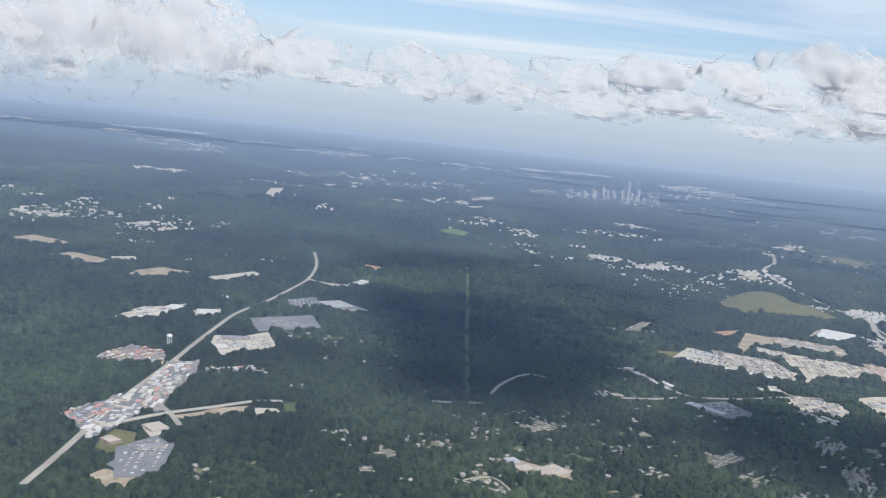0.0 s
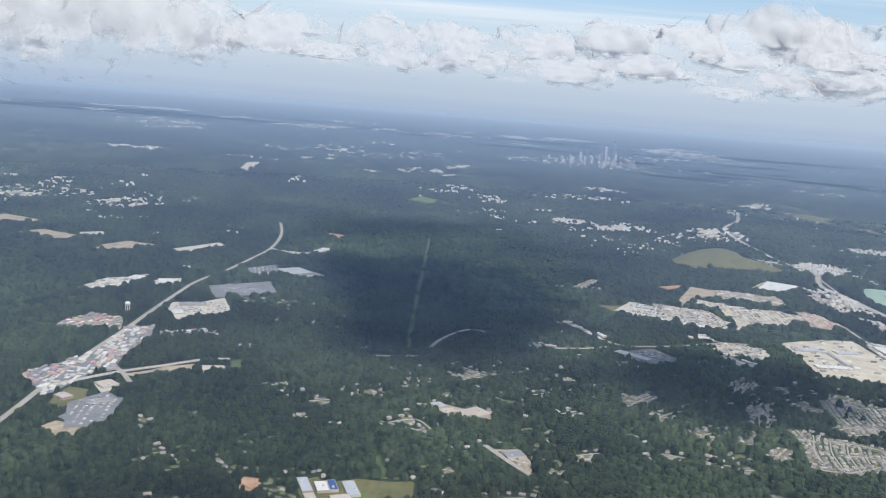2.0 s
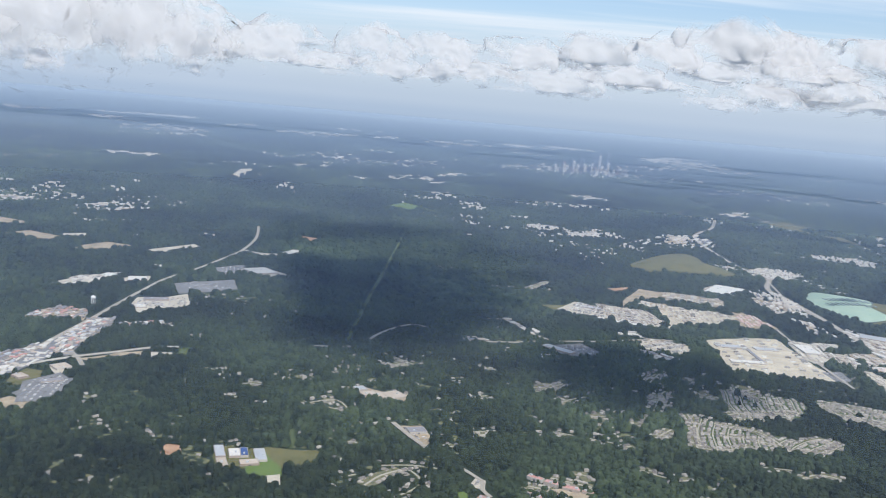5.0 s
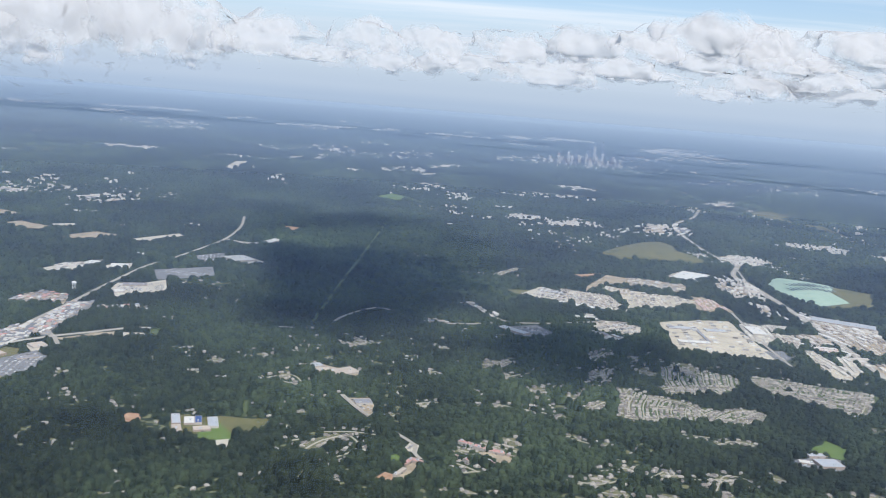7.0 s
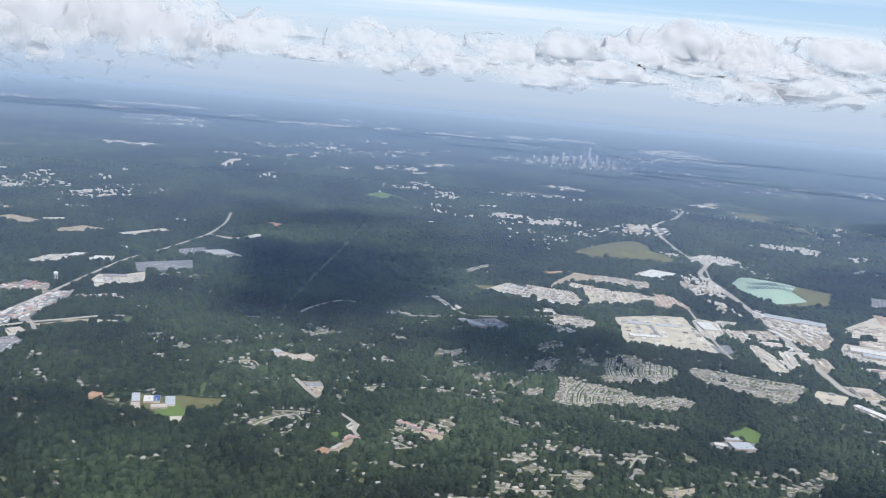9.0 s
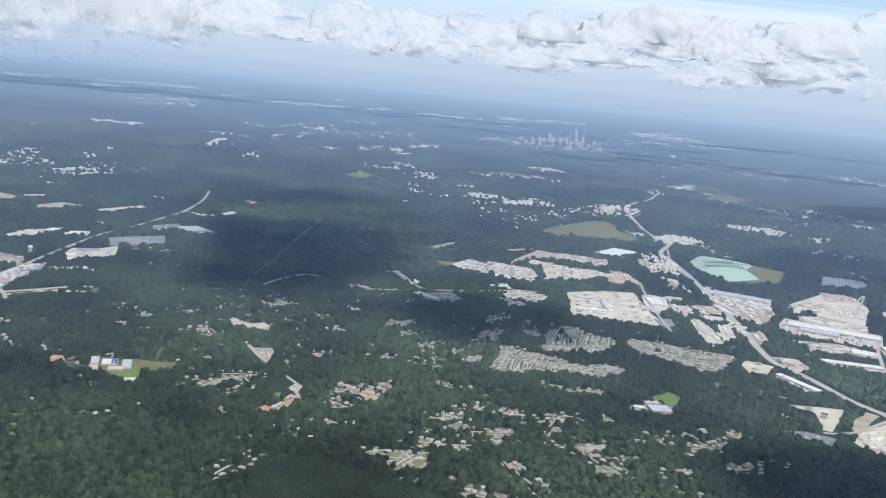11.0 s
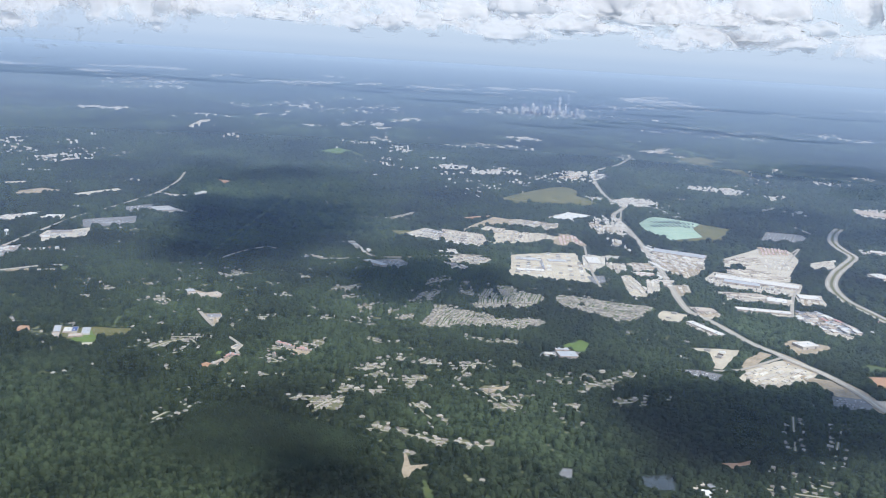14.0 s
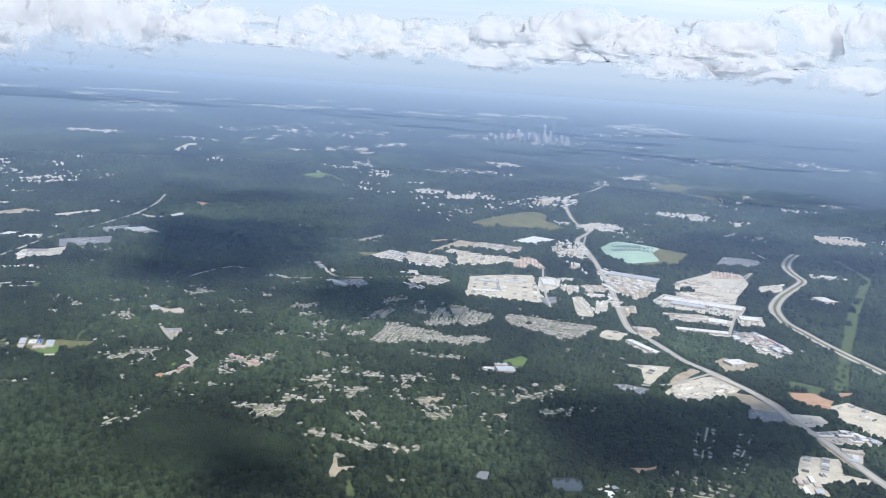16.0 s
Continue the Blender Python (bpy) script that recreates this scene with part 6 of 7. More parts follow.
def scattered(count, size, least, fine):
    """Places in the near woods, thicker in some parts than in others."""
    px, py = gen.uniform(-60, 195, count * 8), gen.uniform(42, 220, count * 8)
    keep = (px > -0.3 * py) & (px < 0.55 * py + 75)
    px, py = px[keep], py[keep]
    # none in the young plantation and the deep woods round it
    keep = wooded(px, py, size, gen) & ~inside(px, py, [(-5, 76), (43, 76), (70, 63), (80, 38), (20, 25)])
    px, py = px[keep], py[keep]
    out = [(x, y) for x, y in zip(px.tolist(), py.tolist()) if noise.noise((x * 0.03, y * 0.03, 4.2)) + fine * noise.noise((x * 0.09, y * 0.09, 1.0)) > least]
    return out[:count]


for x, y in scattered(420, 1.4, 0.06, 0.9):
    HOUSES.append((x, y, gen.uniform(0, 180), 2.0))

kinds = [house_kind(1.5, 0.95, 0.34, 0.26, False), house_kind(1.3, 0.9, 0.36, 0.3, True), house_kind(1.7, 0.9, 0.32, 0.24, True), house_kind(1.15, 0.85, 0.5, 0.3, False)]
HOUSES.sort(key=lambda h: h[1] - 0.45 * h[0])
joined_w, joined_r = [], []
for i, (x, y, turn, spacing) in enumerate(HOUSES):
    k = rnd.randrange(4)
    s = rnd.uniform(0.46, 0.68)
    OPEN.append(("line", [(x, y), (x + 0.01, y)], 0.42 if spacing > 1.55 else 0.45, 0.0))
    if i < 290:
        ob = copy_thing(kinds[k], pose(x, y, 0, 0, 0, turn))
        ob.scale = (s, s, s)
    else:
        joined_w.append((x, y, turn, s, k))
for base in kinds:
    for o in (*base.children_recursive, base):
        bpy.data.objects.remove(o)

for name, mat, which, label in (("house_walls", "wall", 0, ""), ("house_roofs", "shingle_far", 1, "")):
    bm = bmesh.new()
    for x, y, turn, s, k in joined_w:
        w, d, h, rise, wing = ((1.5, 0.95, 0.34, 0.26, False), (1.3, 0.9, 0.36, 0.3, True), (1.7, 0.9, 0.32, 0.24, True), (1.15, 0.85, 0.5, 0.3, False))[k]
        tw, tr = bmesh.new(), bmesh.new()
        house_mesh(tw, tr, w, d, h, rise, wing)
        src = (tw, tr)[which]
        src.transform(pose(x, y, 0, 0, 0, turn) @ Matrix.Diagonal((s, s, s, 1)))
        me = bpy.data.meshes.new("scratch")
        src.to_mesh(me)
        bm.from_mesh(me)
        bpy.data.meshes.remove(me)
        tw.free(), tr.free()
    if which == 0:
        far_houses = tagged(new("far_houses"), "many small houses half hidden by trees", "houses", kind="stuff")
    tagged(part(name, bm, mat, far_houses), kind="stuff")

# small sunny glades between the houses
glades = bmesh.new()
for glade_count, (x, y) in enumerate(scattered(800, 0.8, 0.05, 0.9)):
    a, l, w = gen.uniform(0, math.pi), gen.uniform(0.1, 0.8), gen.uniform(0.12, 0.3)
    dx, dy = l * math.cos(a), l * math.sin(a)
    OPEN.append(("line", [(x - dx, y - dy), (x + dx, y + dy)], w, 0.0))
    ring = []
    for i in range(8):
        s = i * math.tau / 8
        u, v = (l + w) * math.cos(s) * gen.uniform(0.8, 1.2), (w + 0.25) * math.sin(s) * gen.uniform(0.8, 1.2)
        ring.append(glades.verts.new((x + u * math.cos(a) - v * math.sin(a), y + u * math.sin(a) + v * math.cos(a), 0.03 + 0.0001 * (glade_count % 100))))
    glades.faces.new(ring)
tagged(new("small_glades", finish(glades, "small_glades", "yard")), "small sunny lawns in gaps of the woods", "lawns", kind="stuff")

# rows of sheds and stacks on the works' ground
for skin, q in ROWS:
    if len(q):
        tagged(new("shed_rows", boxes_mesh("shed_rows", q, [skin])), "parallel rows of low sheds and parked lorries", "sheds", kind="stuff")

# ---- contents of yards: rows of trailers and cars ----
for name, pts, z in YARDS:
    e = max(zip(pts, pts[1:] + pts[:1]), key=lambda s: math.dist(*s))
    ang = math.atan2(e[1][1] - e[0][1], e[1][0] - e[0][0])
    ux, uy = np.array((math.cos(ang), math.sin(ang))), np.array((-math.sin(ang), math.cos(ang)))
    mx, my = sum(p[0] for p in pts) / len(pts), sum(p[1] for p in pts) / len(pts)
    reach = max(math.dist((mx, my), p) for p in pts)
    cars = "car_park" in name or name == "paved_lot"
    long, wide, tall, gap, lane = (0.45, 0.19, 0.15, 0.28, 1.25) if cars else (1.35, 0.27, 0.4, 0.38, 3.4)
    rows, a = [], -reach
    while a < reach:
        b = -reach
        while b < reach:
            b += gap
            p = np.array((mx, my)) + ux * b + uy * a
            if gen.random() < (0.55 if noise.noise((p[0] * 0.12, p[1] * 0.12, 1)) > -0.1 else 0.12) * (0.2 if name == "paved_lot" else 0.26 if name in ("container_yard", "quarry_yard", "gravel_yard") else 1.2):
                rows.append((p[0], p[1], z + 0.004, long * gen.uniform(0.85, 1.1), wide, tall * gen.uniform(0.8, 1.15), ang + math.pi / 2 + gen.normal(0, 0.04)))
        a += lane
    if not rows:
        continue
    q = np.array(rows)
    q = q[inside(q[:, 0], q[:, 1], pts) & ~near_line(q[:, 0], q[:, 1], pts + pts[:1], 0.8)]
    if len(q):
        kind_name = "parked_cars" if cars else "parked_trailers"
        tagged(new(kind_name, boxes_mesh(kind_name, q[:900], ["car" if cars else "trailer"])), "rows of parked cars on a paved lot" if cars else "rows of parked truck trailers in a yard", "cars" if cars else "trailers", kind="stuff")

# ---- far clearings ----
clearings = bmesh.new()
for k in range(230):
    r, a = 330 + 1300 * gen.random() ** 1.6, gen.uniform(-0.6, 0.6)
    x, y, turn = 50 + r * math.sin(a), -45 + r * math.cos(a), gen.normal(0.1, 0.5)
    l, w = (1.5 + r / 160) * gen.uniform(0.6, 2.2), (1.0 + r / 300) * gen.uniform(0.5, 1.3)
    if (150 < x < 280 and y < 430) or (x < 180 and y < 330):
        continue
    ring = []
    for i in range(9):
        s = i * math.tau / 9
        u, v = l * math.cos(s) * gen.uniform(0.7, 1.25), w * math.sin(s) * gen.uniform(0.7, 1.25)
        ring.append((x + u * math.cos(turn) - v * math.sin(turn), y + u * math.sin(turn) + v * math.cos(turn)))
    OPEN.append(("area", ring, 0.0, 0.15))
    clearings.faces.new([clearings.verts.new((*p, 0.02 + 0.0005 * (k % 40))) for p in ring])
tagged(new("far_clearings", finish(clearings, "far_clearings", "dry_yard")), "small dry clearings in the far woods", "clearings", kind="stuff")

# ---- far towns ----
FAR = [(x, y, 0.0, a, b, h, t) for x, y, a, b, h, t in FAR_BOXES]
tagged(new("far_works", boxes_mesh("far_works", FAR, ["far_roof"])), "pale flat roofs of far works and shops", "buildings", kind="stuff")
specks = []
while len(specks) < 4200:
    r, a = gen.uniform(430, 2100), gen.uniform(-0.62, 0.62)
    x, y = 50 + r * math.sin(a), -45 + r * math.cos(a)
    n = noise.noise((x * 0.006, y * 0.004, 2.0)) + 0.6 * noise.noise((x * 0.02, y * 0.014, 5.0))
    city = 0.9 * math.exp(-((x - 160) / 90) ** 2 - ((y - 1010) / 60) ** 2)
    if r < 720:
        # nearer, only small knots of roofs are told apart
        n = 0.75 * noise.noise((x * 0.013, y * 0.008, 12.0)) + 0.6 * noise.noise((x * 0.05, y * 0.03, 6.0)) - 0.06 * gen.random()
    if n + 0.9 * city < 0.34 or (n < 0.9 and gen.random() < 0.3):
        continue
    k = 0.7 + r / 900 if r > 720 else 0.6 + r / 1500
    specks.append((x, y, 0, k * gen.uniform(0.5, 3.2), k * gen.uniform(0.4, 0.9), 1.2 + r / 800 * gen.uniform(0.7, 1.4), gen.normal(0.1, 0.35)))
while len(specks) < 6600:
    r, a = gen.uniform(380, 720), gen.uniform(-0.6, 0.6)
    x, y = 50 + r * math.sin(a), -45 + r * math.cos(a)
    if noise.noise((x * 0.018, y * 0.018, 7.0)) + 0.5 * noise.noise((x * 0.06, y * 0.06, 3.0)) < 0.36:
        continue
    specks.append((x, y, 0, gen.uniform(0.4, 1.8), gen.uniform(0.3, 0.7), gen.uniform(0.6, 1.2), gen.normal(0.1, 0.4)))
for _ in range(520):
    x, y = gen.normal(165, 55), gen.normal(1010, 45)
    specks.append((x, y, 0, gen.uniform(0.8, 3.4), gen.uniform(0.7, 1.6), 0.8 + 2.4 * gen.random() ** 2, gen.normal(0.2, 0.2)))
specks = np.array(specks)
specks = specks[wooded(specks[:, 0], specks[:, 1], 2.0, gen)]
tagged(new("far_suburbs", boxes_mesh("far_suburbs", specks, ["far_roof"])), "scattered pale roofs of far suburbs among woods", "buildings", kind="stuff")


# ---- the city on the skyline ----
def tower(x, y, w, d, h, skin, crown):
    root = new("skyscraper")
    root.location = (x, y, 0)
    root.rotation_euler = (0, 0, 0.25)
    tagged(root, {"tower_pale": "pale stone", "tower_dark": "dark glass", "tower_red": "reddish granite"}[skin] + " office tower on the far skyline", "skyscraper", "city skyline")
    bm = bmesh.new()
    box(bm, -w / 2, -d / 2, 0, w / 2, d / 2, h, base=False)
    if crown == "step":
        box(bm, -w * 0.36, -d * 0.36, h + 0.002, w * 0.36, d * 0.36, h * 1.08, base=False)
    part("shaft", bm, skin, root)
    if crown == "spire":
        bm = bmesh.new()
        v = [bm.verts.new(p) for p in ((-w / 2, -d / 2, h), (w / 2, -d / 2, h), (w / 2, d / 2, h), (-w / 2, d / 2, h))]
        t = bm.verts.new((0, 0, h * 1.13))
        for i in range(4):
            bm.faces.new((v[i], v[(i + 1) % 4], t))
        bmesh.ops.create_cone(bm, cap_ends=True, segments=6, radius1=0.18, radius2=0.03, depth=h * 0.12, matrix=Matrix.Translation((0, 0, h * 1.17)))
        part("spire", bm, "tower_dark", root)
    for k in range(max(3, int(w / 0.9))):
        n = max(3, int(w / 0.9))
        bm = bmesh.new()
        x0 = -w / 2 + w * (k + 0.3) / n
        box(bm, x0, -d / 2 - 0.03, 0.6, x0 + w / n * 0.3, -d / 2 + 0.05, h * 0.96)
        part("window_strip", bm, "glass", root)


CITY = [
    (196, 1066, 4.6, 4.6, 22.0, "tower_dark", "spire"), (176, 1040, 4.0, 4.5, 19.0, "tower_dark", "step"), (184, 1055, 3.6, 4.5, 20.0, "tower_pale", "spire"),
    (160, 1040, 4.0, 4.0, 17.5, "tower_dark", "flat"), (149, 1015, 3.6, 4.0, 13.0, "tower_pale", "step"), (168, 1000, 3.2, 4.0, 13.5, "tower_pale", "flat"),
    (188, 1010, 3.0, 4.0, 15.0, "tower_pale", "flat"), (203, 1030, 3.6, 4.0, 11.0, "tower_red", "flat"), (139, 1030, 3.6, 4.0, 11.0, "tower_red", "step"),
    (128, 1015, 4.0, 4.0, 8.5, "tower_pale", "flat"), (212, 1040, 3.6, 5.0, 8.0, "tower_pale", "flat"), (256, 1190, 4.5, 4.5, 15.0, "tower_dark", "step"),
    (248, 1200, 4.0, 4.5, 11.0, "tower_dark", "flat"), (154, 1060, 3.2, 4.0, 14.0, "tower_dark", "flat"),
]
for x, y, w, d, h, skin, crown in CITY:
    tower(x, y, w * 0.9, d * 0.9, h * 1.1, skin, crown)
for i in range(150):
    wide_spread = i % 3 == 2
    x, y = gen.normal(160, 46 if wide_spread else 24), gen.normal(1015, 40 if wide_spread else 22)
    if i > 134:
        x, y = gen.normal(262, 22), gen.normal(1190, 25)
    tower(x, y, gen.uniform(2.2, 5.0), gen.uniform(2, 4), gen.uniform(2.0, 4.5) if wide_spread else 3.0 + 9.0 * gen.random() ** 2, ("tower_pale", "tower_dark", "tower_pale", "tower_red", "tower_pale")[i % 5], ("flat", "step")[i % 2])


# ---- water tower ----
def water_tower(x, y):
    root = new("water_tower")
    root.location = (x, y, 0)
    tagged(root, "white ball-shaped water tower on slender legs", "water tower")
    bm = bmesh.new()
    bmesh.ops.create_uvsphere(bm, u_segments=20, v_segments=12, radius=0.85, matrix=Matrix.Translation((0, 0, 3.3)) @ Matrix.Diagonal((1, 1, 0.72, 1)))
    for f in bm.faces:
        f.smooth = True
    part("tank", bm, "tank", root)
    for i in range(6):
        bm = bmesh.new()
        a = i * math.tau / 6
        bmesh.ops.create_cone(bm, segments=8, radius1=0.06, radius2=0.06, depth=3.2, matrix=Matrix.Translation((0.66 * math.cos(a), 0.66 * math.sin(a), 1.6)))
        part("leg", bm, "tank", root)
    bm = bmesh.new()
    bmesh.ops.create_cone(bm, segments=10, radius1=0.14, radius2=0.14, depth=2.9, matrix=Matrix.Translation((0, 0, 1.45)))
    part("riser", bm, "tank", root)
    OPEN.append(("line", [(x - 1, y), (x + 1, y)], 1.2, 0.0))


water_tower(-63.5, 192.0)
bpy.data.objects["water_tower"].scale = (0.78, 0.78, 0.78)


# ---- clouds ----
def cloud_mesh(name, seed, level, material, closed=False):
    """A cumulus of unit half-width and height: a low base and heaped billowing tops."""
    shift = Vector((seed * 7.3, seed * 3.1, 0))
    ball = bmesh.new()
    bmesh.ops.create_icosphere(ball, subdivisions=level, radius=1.0)
    bm = bmesh.new()
    made = {}
    for v in ball.verts:
        p = v.co
        q = Vector((p.x * 1.15, p.y * 0.8, p.z * 0.6)) + shift
        r = 1.02 + 0.22 * noise.noise(q * 1.9) + 0.2 * abs(noise.noise(q * 3.7)) + 0.06 * noise.noise(q * 8.3)
        heap = 0.88 + 0.35 * noise.noise(Vector((p.x * 1.3, p.y * 0.9, 0)) + shift * 1.7)
        made[v] = bm.verts.new((p.x * r, p.y * r * 0.75, p.z * r * (heap if p.z > 0 else 0.3)))
    for f in ball.faces:
        # vapour hangs on the sunny side; the far side thins out to nothing
        if closed or f.normal.y < 0.12:
            bm.faces.new([made[v] for v in f.verts])
    ball.free()
    for v in [v for v in bm.verts if not v.link_faces]:
        bm.verts.remove(v)
    return finish(bm, name, material, smooth=True)


CUMULUS = [cloud_mesh("cumulus", s, 5, "cloud") for s in range(6)]
OVERHEAD = [cloud_mesh("cumulus_overhead", 40 + s, 4, "high_cloud", True) for s in range(3)]
SMALL = [cloud_mesh("small_cumulus", 20 + s, 4, "thin_cloud") for s in range(5)]


def cloud(mesh, x, y, half, tall, turn=0.0, z=95.0):
    ob = new("cumulus_cloud", mesh)
    ob.matrix_world = pose(x, y, z, 0, 0, turn) @ Matrix.Diagonal((half, half * 0.8, tall, 1))
    return tagged(ob, "white fair-weather cumulus cloud with a grey flat base", "cloud", "cumulus clouds")


# the ones that stand out: middle, base, half-width, height
SHOWN = [
    (-158, 788, 92, 41, 32), (1, 752, 96, 29, 24), (155, 422, 93, 24, 18), (-70, 795, 100, 28, 27), (66, 653, 94, 28, 20), (119, 650, 101, 33, 20), (144, 546, 97, 20, 17),
    (192, 453, 92, 19, 18), (-348, 762, 82, 80, 67), (-256, 758, 86, 57, 61), (-423, 755, 80, 83, 65), (-216, 814, 87, 35, 32), (253, 475, 98, 26, 18), (-136, 936, 95, 39, 15),
    (-54, 898, 88, 37, 20), (24, 853, 89, 41, 19), (106, 852, 86, 47, 24), (164, 796, 94, 39, 16), (217, 695, 100, 30, 15), (317, 1072, 89, 38, 15), (223, 938, 97, 39, 11),
    (331, 808, 96, 47, 22), (261, 621, 99, 28, 16), (403, 835, 104, 37, 14), (278, 436, 98, 22, 23), (251, 527, 95, 18, 8), (314, 422, 102, 18, 19), (276, 788, 87, 40, 17),
    (366, 817, 88, 54, 16), (450, 788, 82, 48, 21), (202, 497, 92, 20, 19), (-386, 868, 76, 90, 84), (-271, 816, 99, 38, 55),
]
for i, (x, y, z, half, tall) in enumerate(SHOWN):
    cloud(CUMULUS[i % 6], x, y, half * 1.35, tall * 1.4, 14 * math.sin(i * 2.4), z)
# the field beyond
for i in range(30):
    r, a = gen.uniform(950, 1500), gen.uniform(-0.62, 0.66)
    cloud(SMALL[i % 5], 50 + r * math.sin(a), -45 + r * math.cos(a), gen.uniform(25, 60), gen.uniform(8, 17), gen.uniform(-15, 15), gen.uniform(96, 122))
# those whose shadows lie on the near country; they stand towards the sun from them
for i, (x, y, half, deep) in enumerate([(-14, 268, 24, 34), (12, 245, 30, 54), (4, 202, 22, 26), (72, 178, 27, 18), (60, 166, 14, 14), (144, 86, 28, 13), (134, 72, 14, 8), (164, 93, 12, 9), (63, 47, 8, 4), (270, 300, 40, 22), (230, 340, 30, 18)]):
    reach = 120 / SUN_TO.z
    over = cloud(OVERHEAD[i % 3], x + SUN_TO.x * reach, y + SUN_TO.y * reach, half * 1.15, 16, 0, 114)
    over.scale.y = deep * 1.5

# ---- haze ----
# tinted sheet in place of real haze, a shallow bowl: low over the near land, above the roofs of the city farther out
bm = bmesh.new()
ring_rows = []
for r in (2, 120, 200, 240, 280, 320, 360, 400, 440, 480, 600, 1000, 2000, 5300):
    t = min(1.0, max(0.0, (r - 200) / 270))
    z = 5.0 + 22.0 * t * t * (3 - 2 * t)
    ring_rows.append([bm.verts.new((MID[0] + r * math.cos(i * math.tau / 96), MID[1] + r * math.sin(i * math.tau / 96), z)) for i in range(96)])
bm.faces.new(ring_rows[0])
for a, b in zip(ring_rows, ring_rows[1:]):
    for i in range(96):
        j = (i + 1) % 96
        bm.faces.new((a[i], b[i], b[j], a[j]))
haze_sheet = tagged(new("haze_layer", finish(bm, "haze_layer", "haze", smooth=True)), "blue-tinted see-through sheet standing in for haze over the lowland", "haze", kind="structure")
# the sheet casts no shadow, so the land under it keeps its daylight
haze_sheet.visible_shadow = False

# ---- woods ----
def crown_shape(rings):
    """Vertices and triangles of one round-topped crown: rings of (count, radius, height) under a top."""
    v, f, start = [(0, 0, 1.0)], [], 1
    for k, (n, r, z) in enumerate(rings):
        for i in range(n):
            a = math.tau * (i + 0.5 * (k % 2)) / n
            v.append((r * math.cos(a), r * math.sin(a), z))
        if k == 0:
            f += [(0, start + i, start + (i + 1) % n) for i in range(n)]
        else:
            up = start - n
            for i in range(n):
                j = (i + 1) % n
                s = (i, j) if k % 2 else (j, i)
                f += [(up + i, start + i, up + j), (up + j, start + i, start + j)] if k % 2 else [(up + i, start + i, start + j), (up + i, start + j, up + j)]
        start += n
    return np.array(v, float), np.array(f)


def stands(px, py):
    """How tall the stand is at each place, from 0 to 1: rolling patches of old and young wood."""
    s = np.zeros(len(px))
    for wave, turn, share in ((23.0, 0.3, 0.3), (11.0, 1.4, 0.3), (6.1, 2.5, 0.25), (4.3, 0.9, 0.15)):
        u, v = px * math.cos(turn) + py * math.sin(turn), py * math.cos(turn) - px * math.sin(turn)
        s += share * np.sin(u * math.tau / wave + 1.7 * np.sin(v / wave * 2.9)) * np.cos(v * math.tau / (wave * 1.3) + 1.3 * np.sin(u / wave * 2.3))
    return np.clip(0.5 + 0.7 * s, 0, 1)


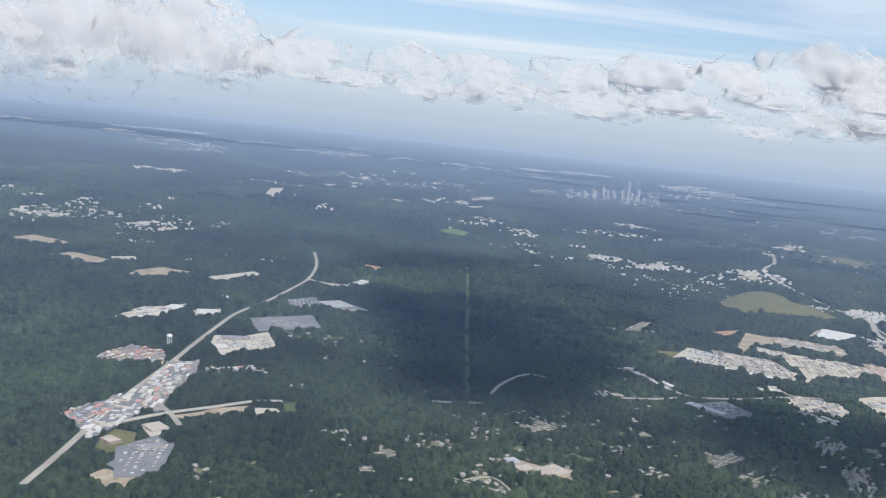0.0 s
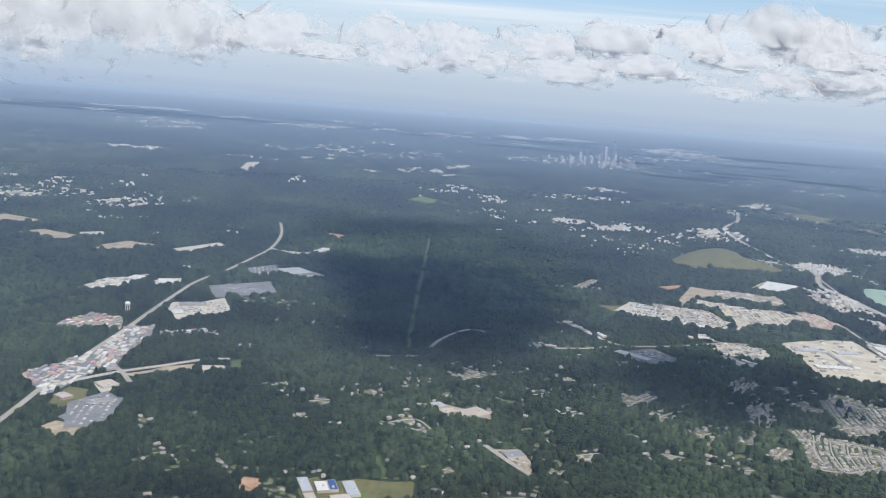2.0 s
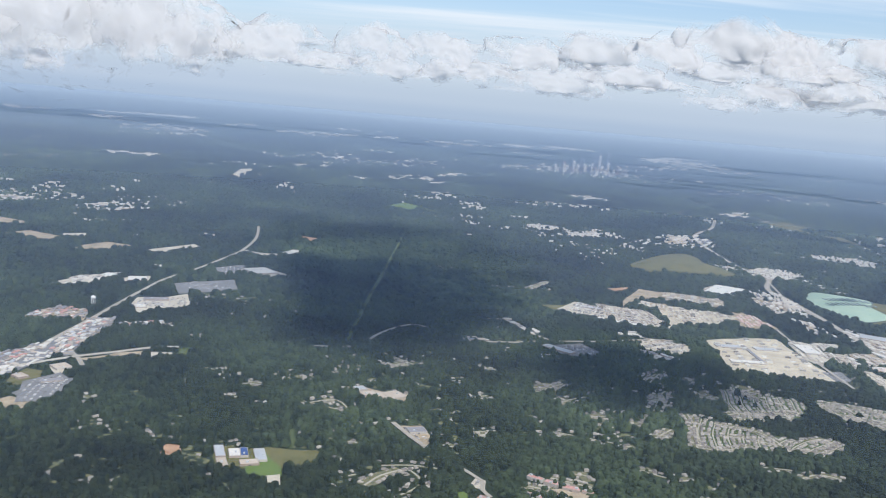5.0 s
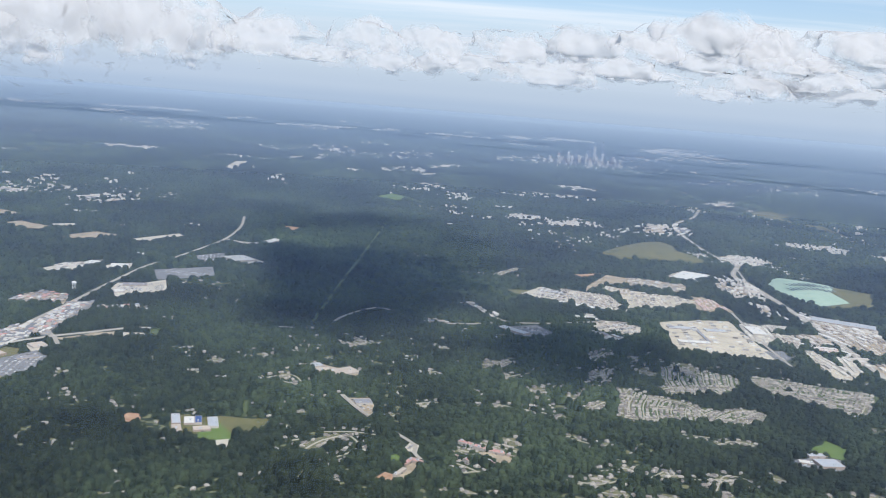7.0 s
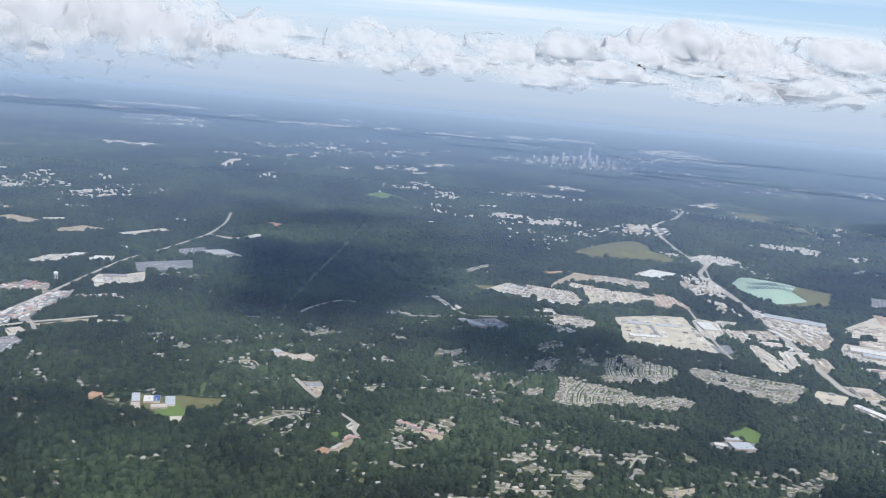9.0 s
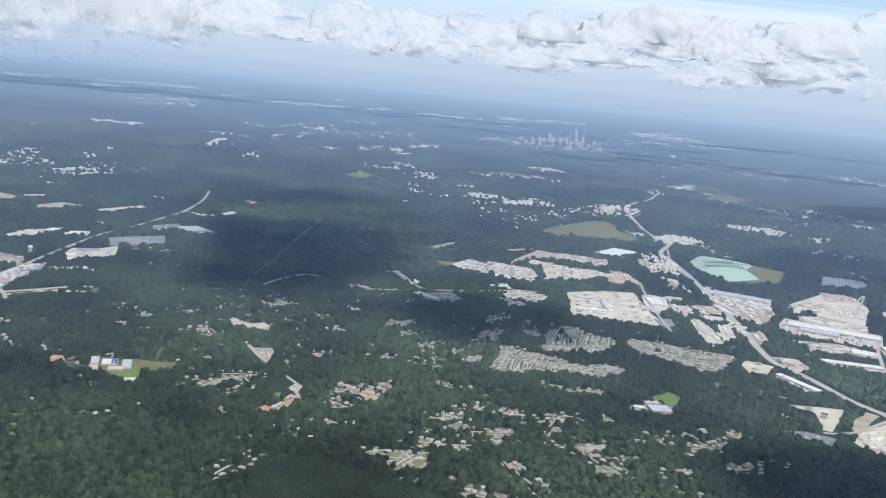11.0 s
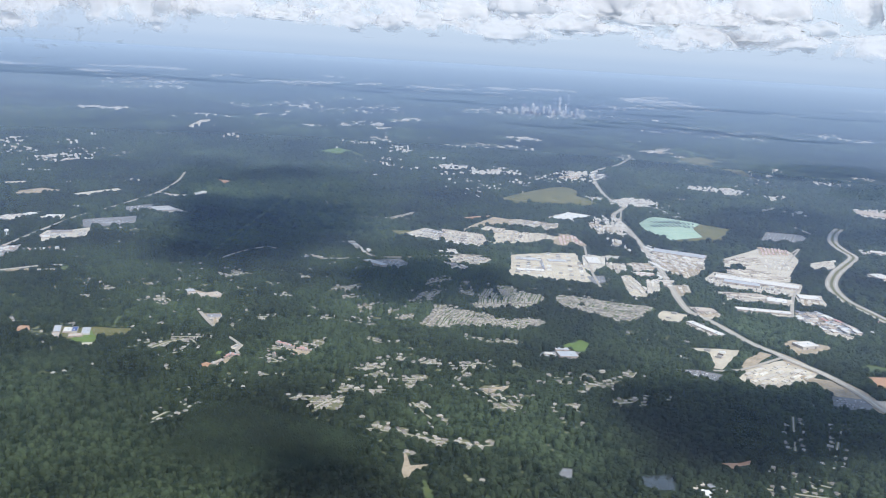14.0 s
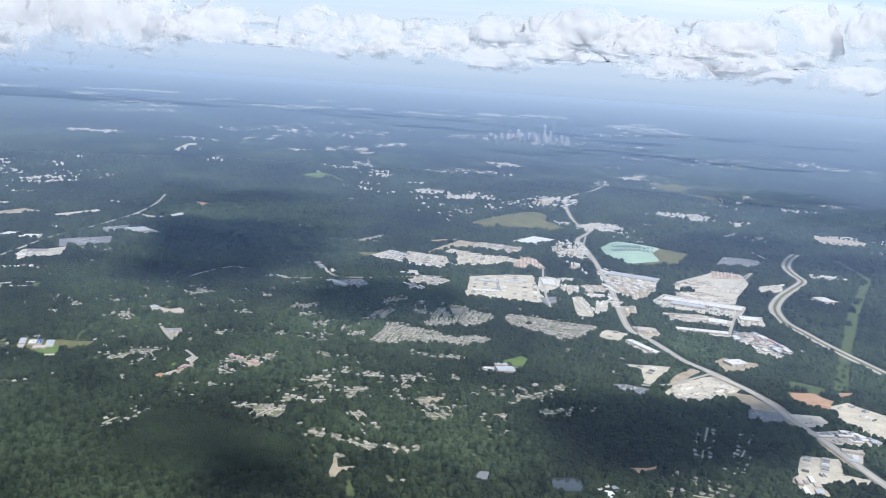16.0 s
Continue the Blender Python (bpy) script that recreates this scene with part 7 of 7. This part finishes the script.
def woods(name, x0, x1, y0, y1, step, radius, tall, rings, where, seed, label, planted=False):
    g = np.random.default_rng(seed)
    gx, gy = np.meshgrid(np.arange(x0, x1, step, dtype=float), np.arange(y0, y1, step * 0.87, dtype=float))
    gx[1::2] += step / 2
    px = (gx + g.uniform(-0.38, 0.38, gx.shape) * step).ravel()
    py = (gy + g.uniform(-0.38, 0.38, gx.shape) * step).ravel()
    k = where(px, py)
    px, py = px[k], py[k]
    k = (planted or wooded(px, py, radius * 2, g)) & (g.random(len(px)) > 0.08)
    px, py = px[k], py[k]
    v, f = crown_shape(rings)
    n = len(px)
    size = radius * g.choice((0.7, 0.9, 1.0, 1.15, 1.35), n) * g.uniform(0.88, 1.12, n)
    stand = stands(px, py)
    size = size * (0.85 + 0.3 * stand)
    high = tall * g.uniform(0.55, 1.3, n) * (0.6 + 0.4 * size / radius) * (0.55 + 0.9 * stand)
    turn = g.uniform(0, math.tau, n)
    jit = g.uniform(0.78, 1.22, (n, len(v)))
    lean = g.normal(0, 0.12, (n, 2))
    c, s = np.cos(turn)[:, None], np.sin(turn)[:, None]
    X = (v[:, 0] * c - v[:, 1] * s) * jit * size[:, None] + px[:, None] + lean[:, :1] * v[:, 2] * size[:, None]
    Y = (v[:, 0] * s + v[:, 1] * c) * jit * size[:, None] + py[:, None] + lean[:, 1:] * v[:, 2] * size[:, None]
    Z = v[:, 2] * high[:, None] * g.uniform(0.88, 1.1, (n, len(v)))
    verts = np.stack([X, Y, Z], -1).reshape(-1, 3)
    faces = (f[None] + len(v) * np.arange(n)[:, None, None]).reshape(-1, 3)
    ob = new(name, array_mesh(name, verts, faces, ["wood"], smooth=False))
    return tagged(ob, label, "woods", kind="stuff")


def reach_of(px, py):
    return np.hypot(px - MID[0], py - MID[1])


def seen_land(px, py):
    return (px > -0.62 * py - 22) & (px < 112 + 0.56 * (py + 94)) & (py > 20)


FULL = ((6, 0.66, 0.8), (6, 1.0, 0.15))
HALF = ((5, 0.68, 0.78), (5, 1.0, 0.0))
woods("near_woods", -180, 330, 20, 250, 0.8, 0.58, 1.05, FULL, lambda x, y: seen_land(x, y) & (reach_of(x, y) < 270), 1, "dense dark green broadleaf woods of rounded crowns")
woods("middle_woods", -480, 620, 60, 650, 1.7, 1.12, 1.4, HALF, lambda x, y: seen_land(x, y) & (reach_of(x, y) >= 270) & (reach_of(x, y) < 640), 2, "unbroken dark green woods in the middle distance")
woods("far_woods", -1200, 1300, 300, 1600, 5.2, 3.2, 2.8, HALF, lambda x, y: seen_land(x, y) & (reach_of(x, y) >= 640) & (reach_of(x, y) < 1600), 3, "blue-green woods far off under haze")
woods("farthest_woods", -3800, 3900, 1000, 5000, 24, 17, 3.0, ((5, 0.7, 0.7), (5, 1.0, 0.0)), lambda x, y: seen_land(x, y) & (reach_of(x, y) >= 1600) & (reach_of(x, y) < 4900), 4, "woods fading into the horizon")
woods("side_woods", -420, 420, -350, 420, 7.0, 4.6, 1.6, HALF, lambda x, y: ~seen_land(x, y) & (reach_of(x, y) < 420), 5, "woods beside the flight path")
woods("young_pines", 34, 74, 42, 74, 0.36, 0.27, 0.34, ((4, 0.6, 0.7), (4, 1.0, 0.1)), lambda x, y: inside(x, y, PLANTED), 6, "evenly planted young green pines", True)
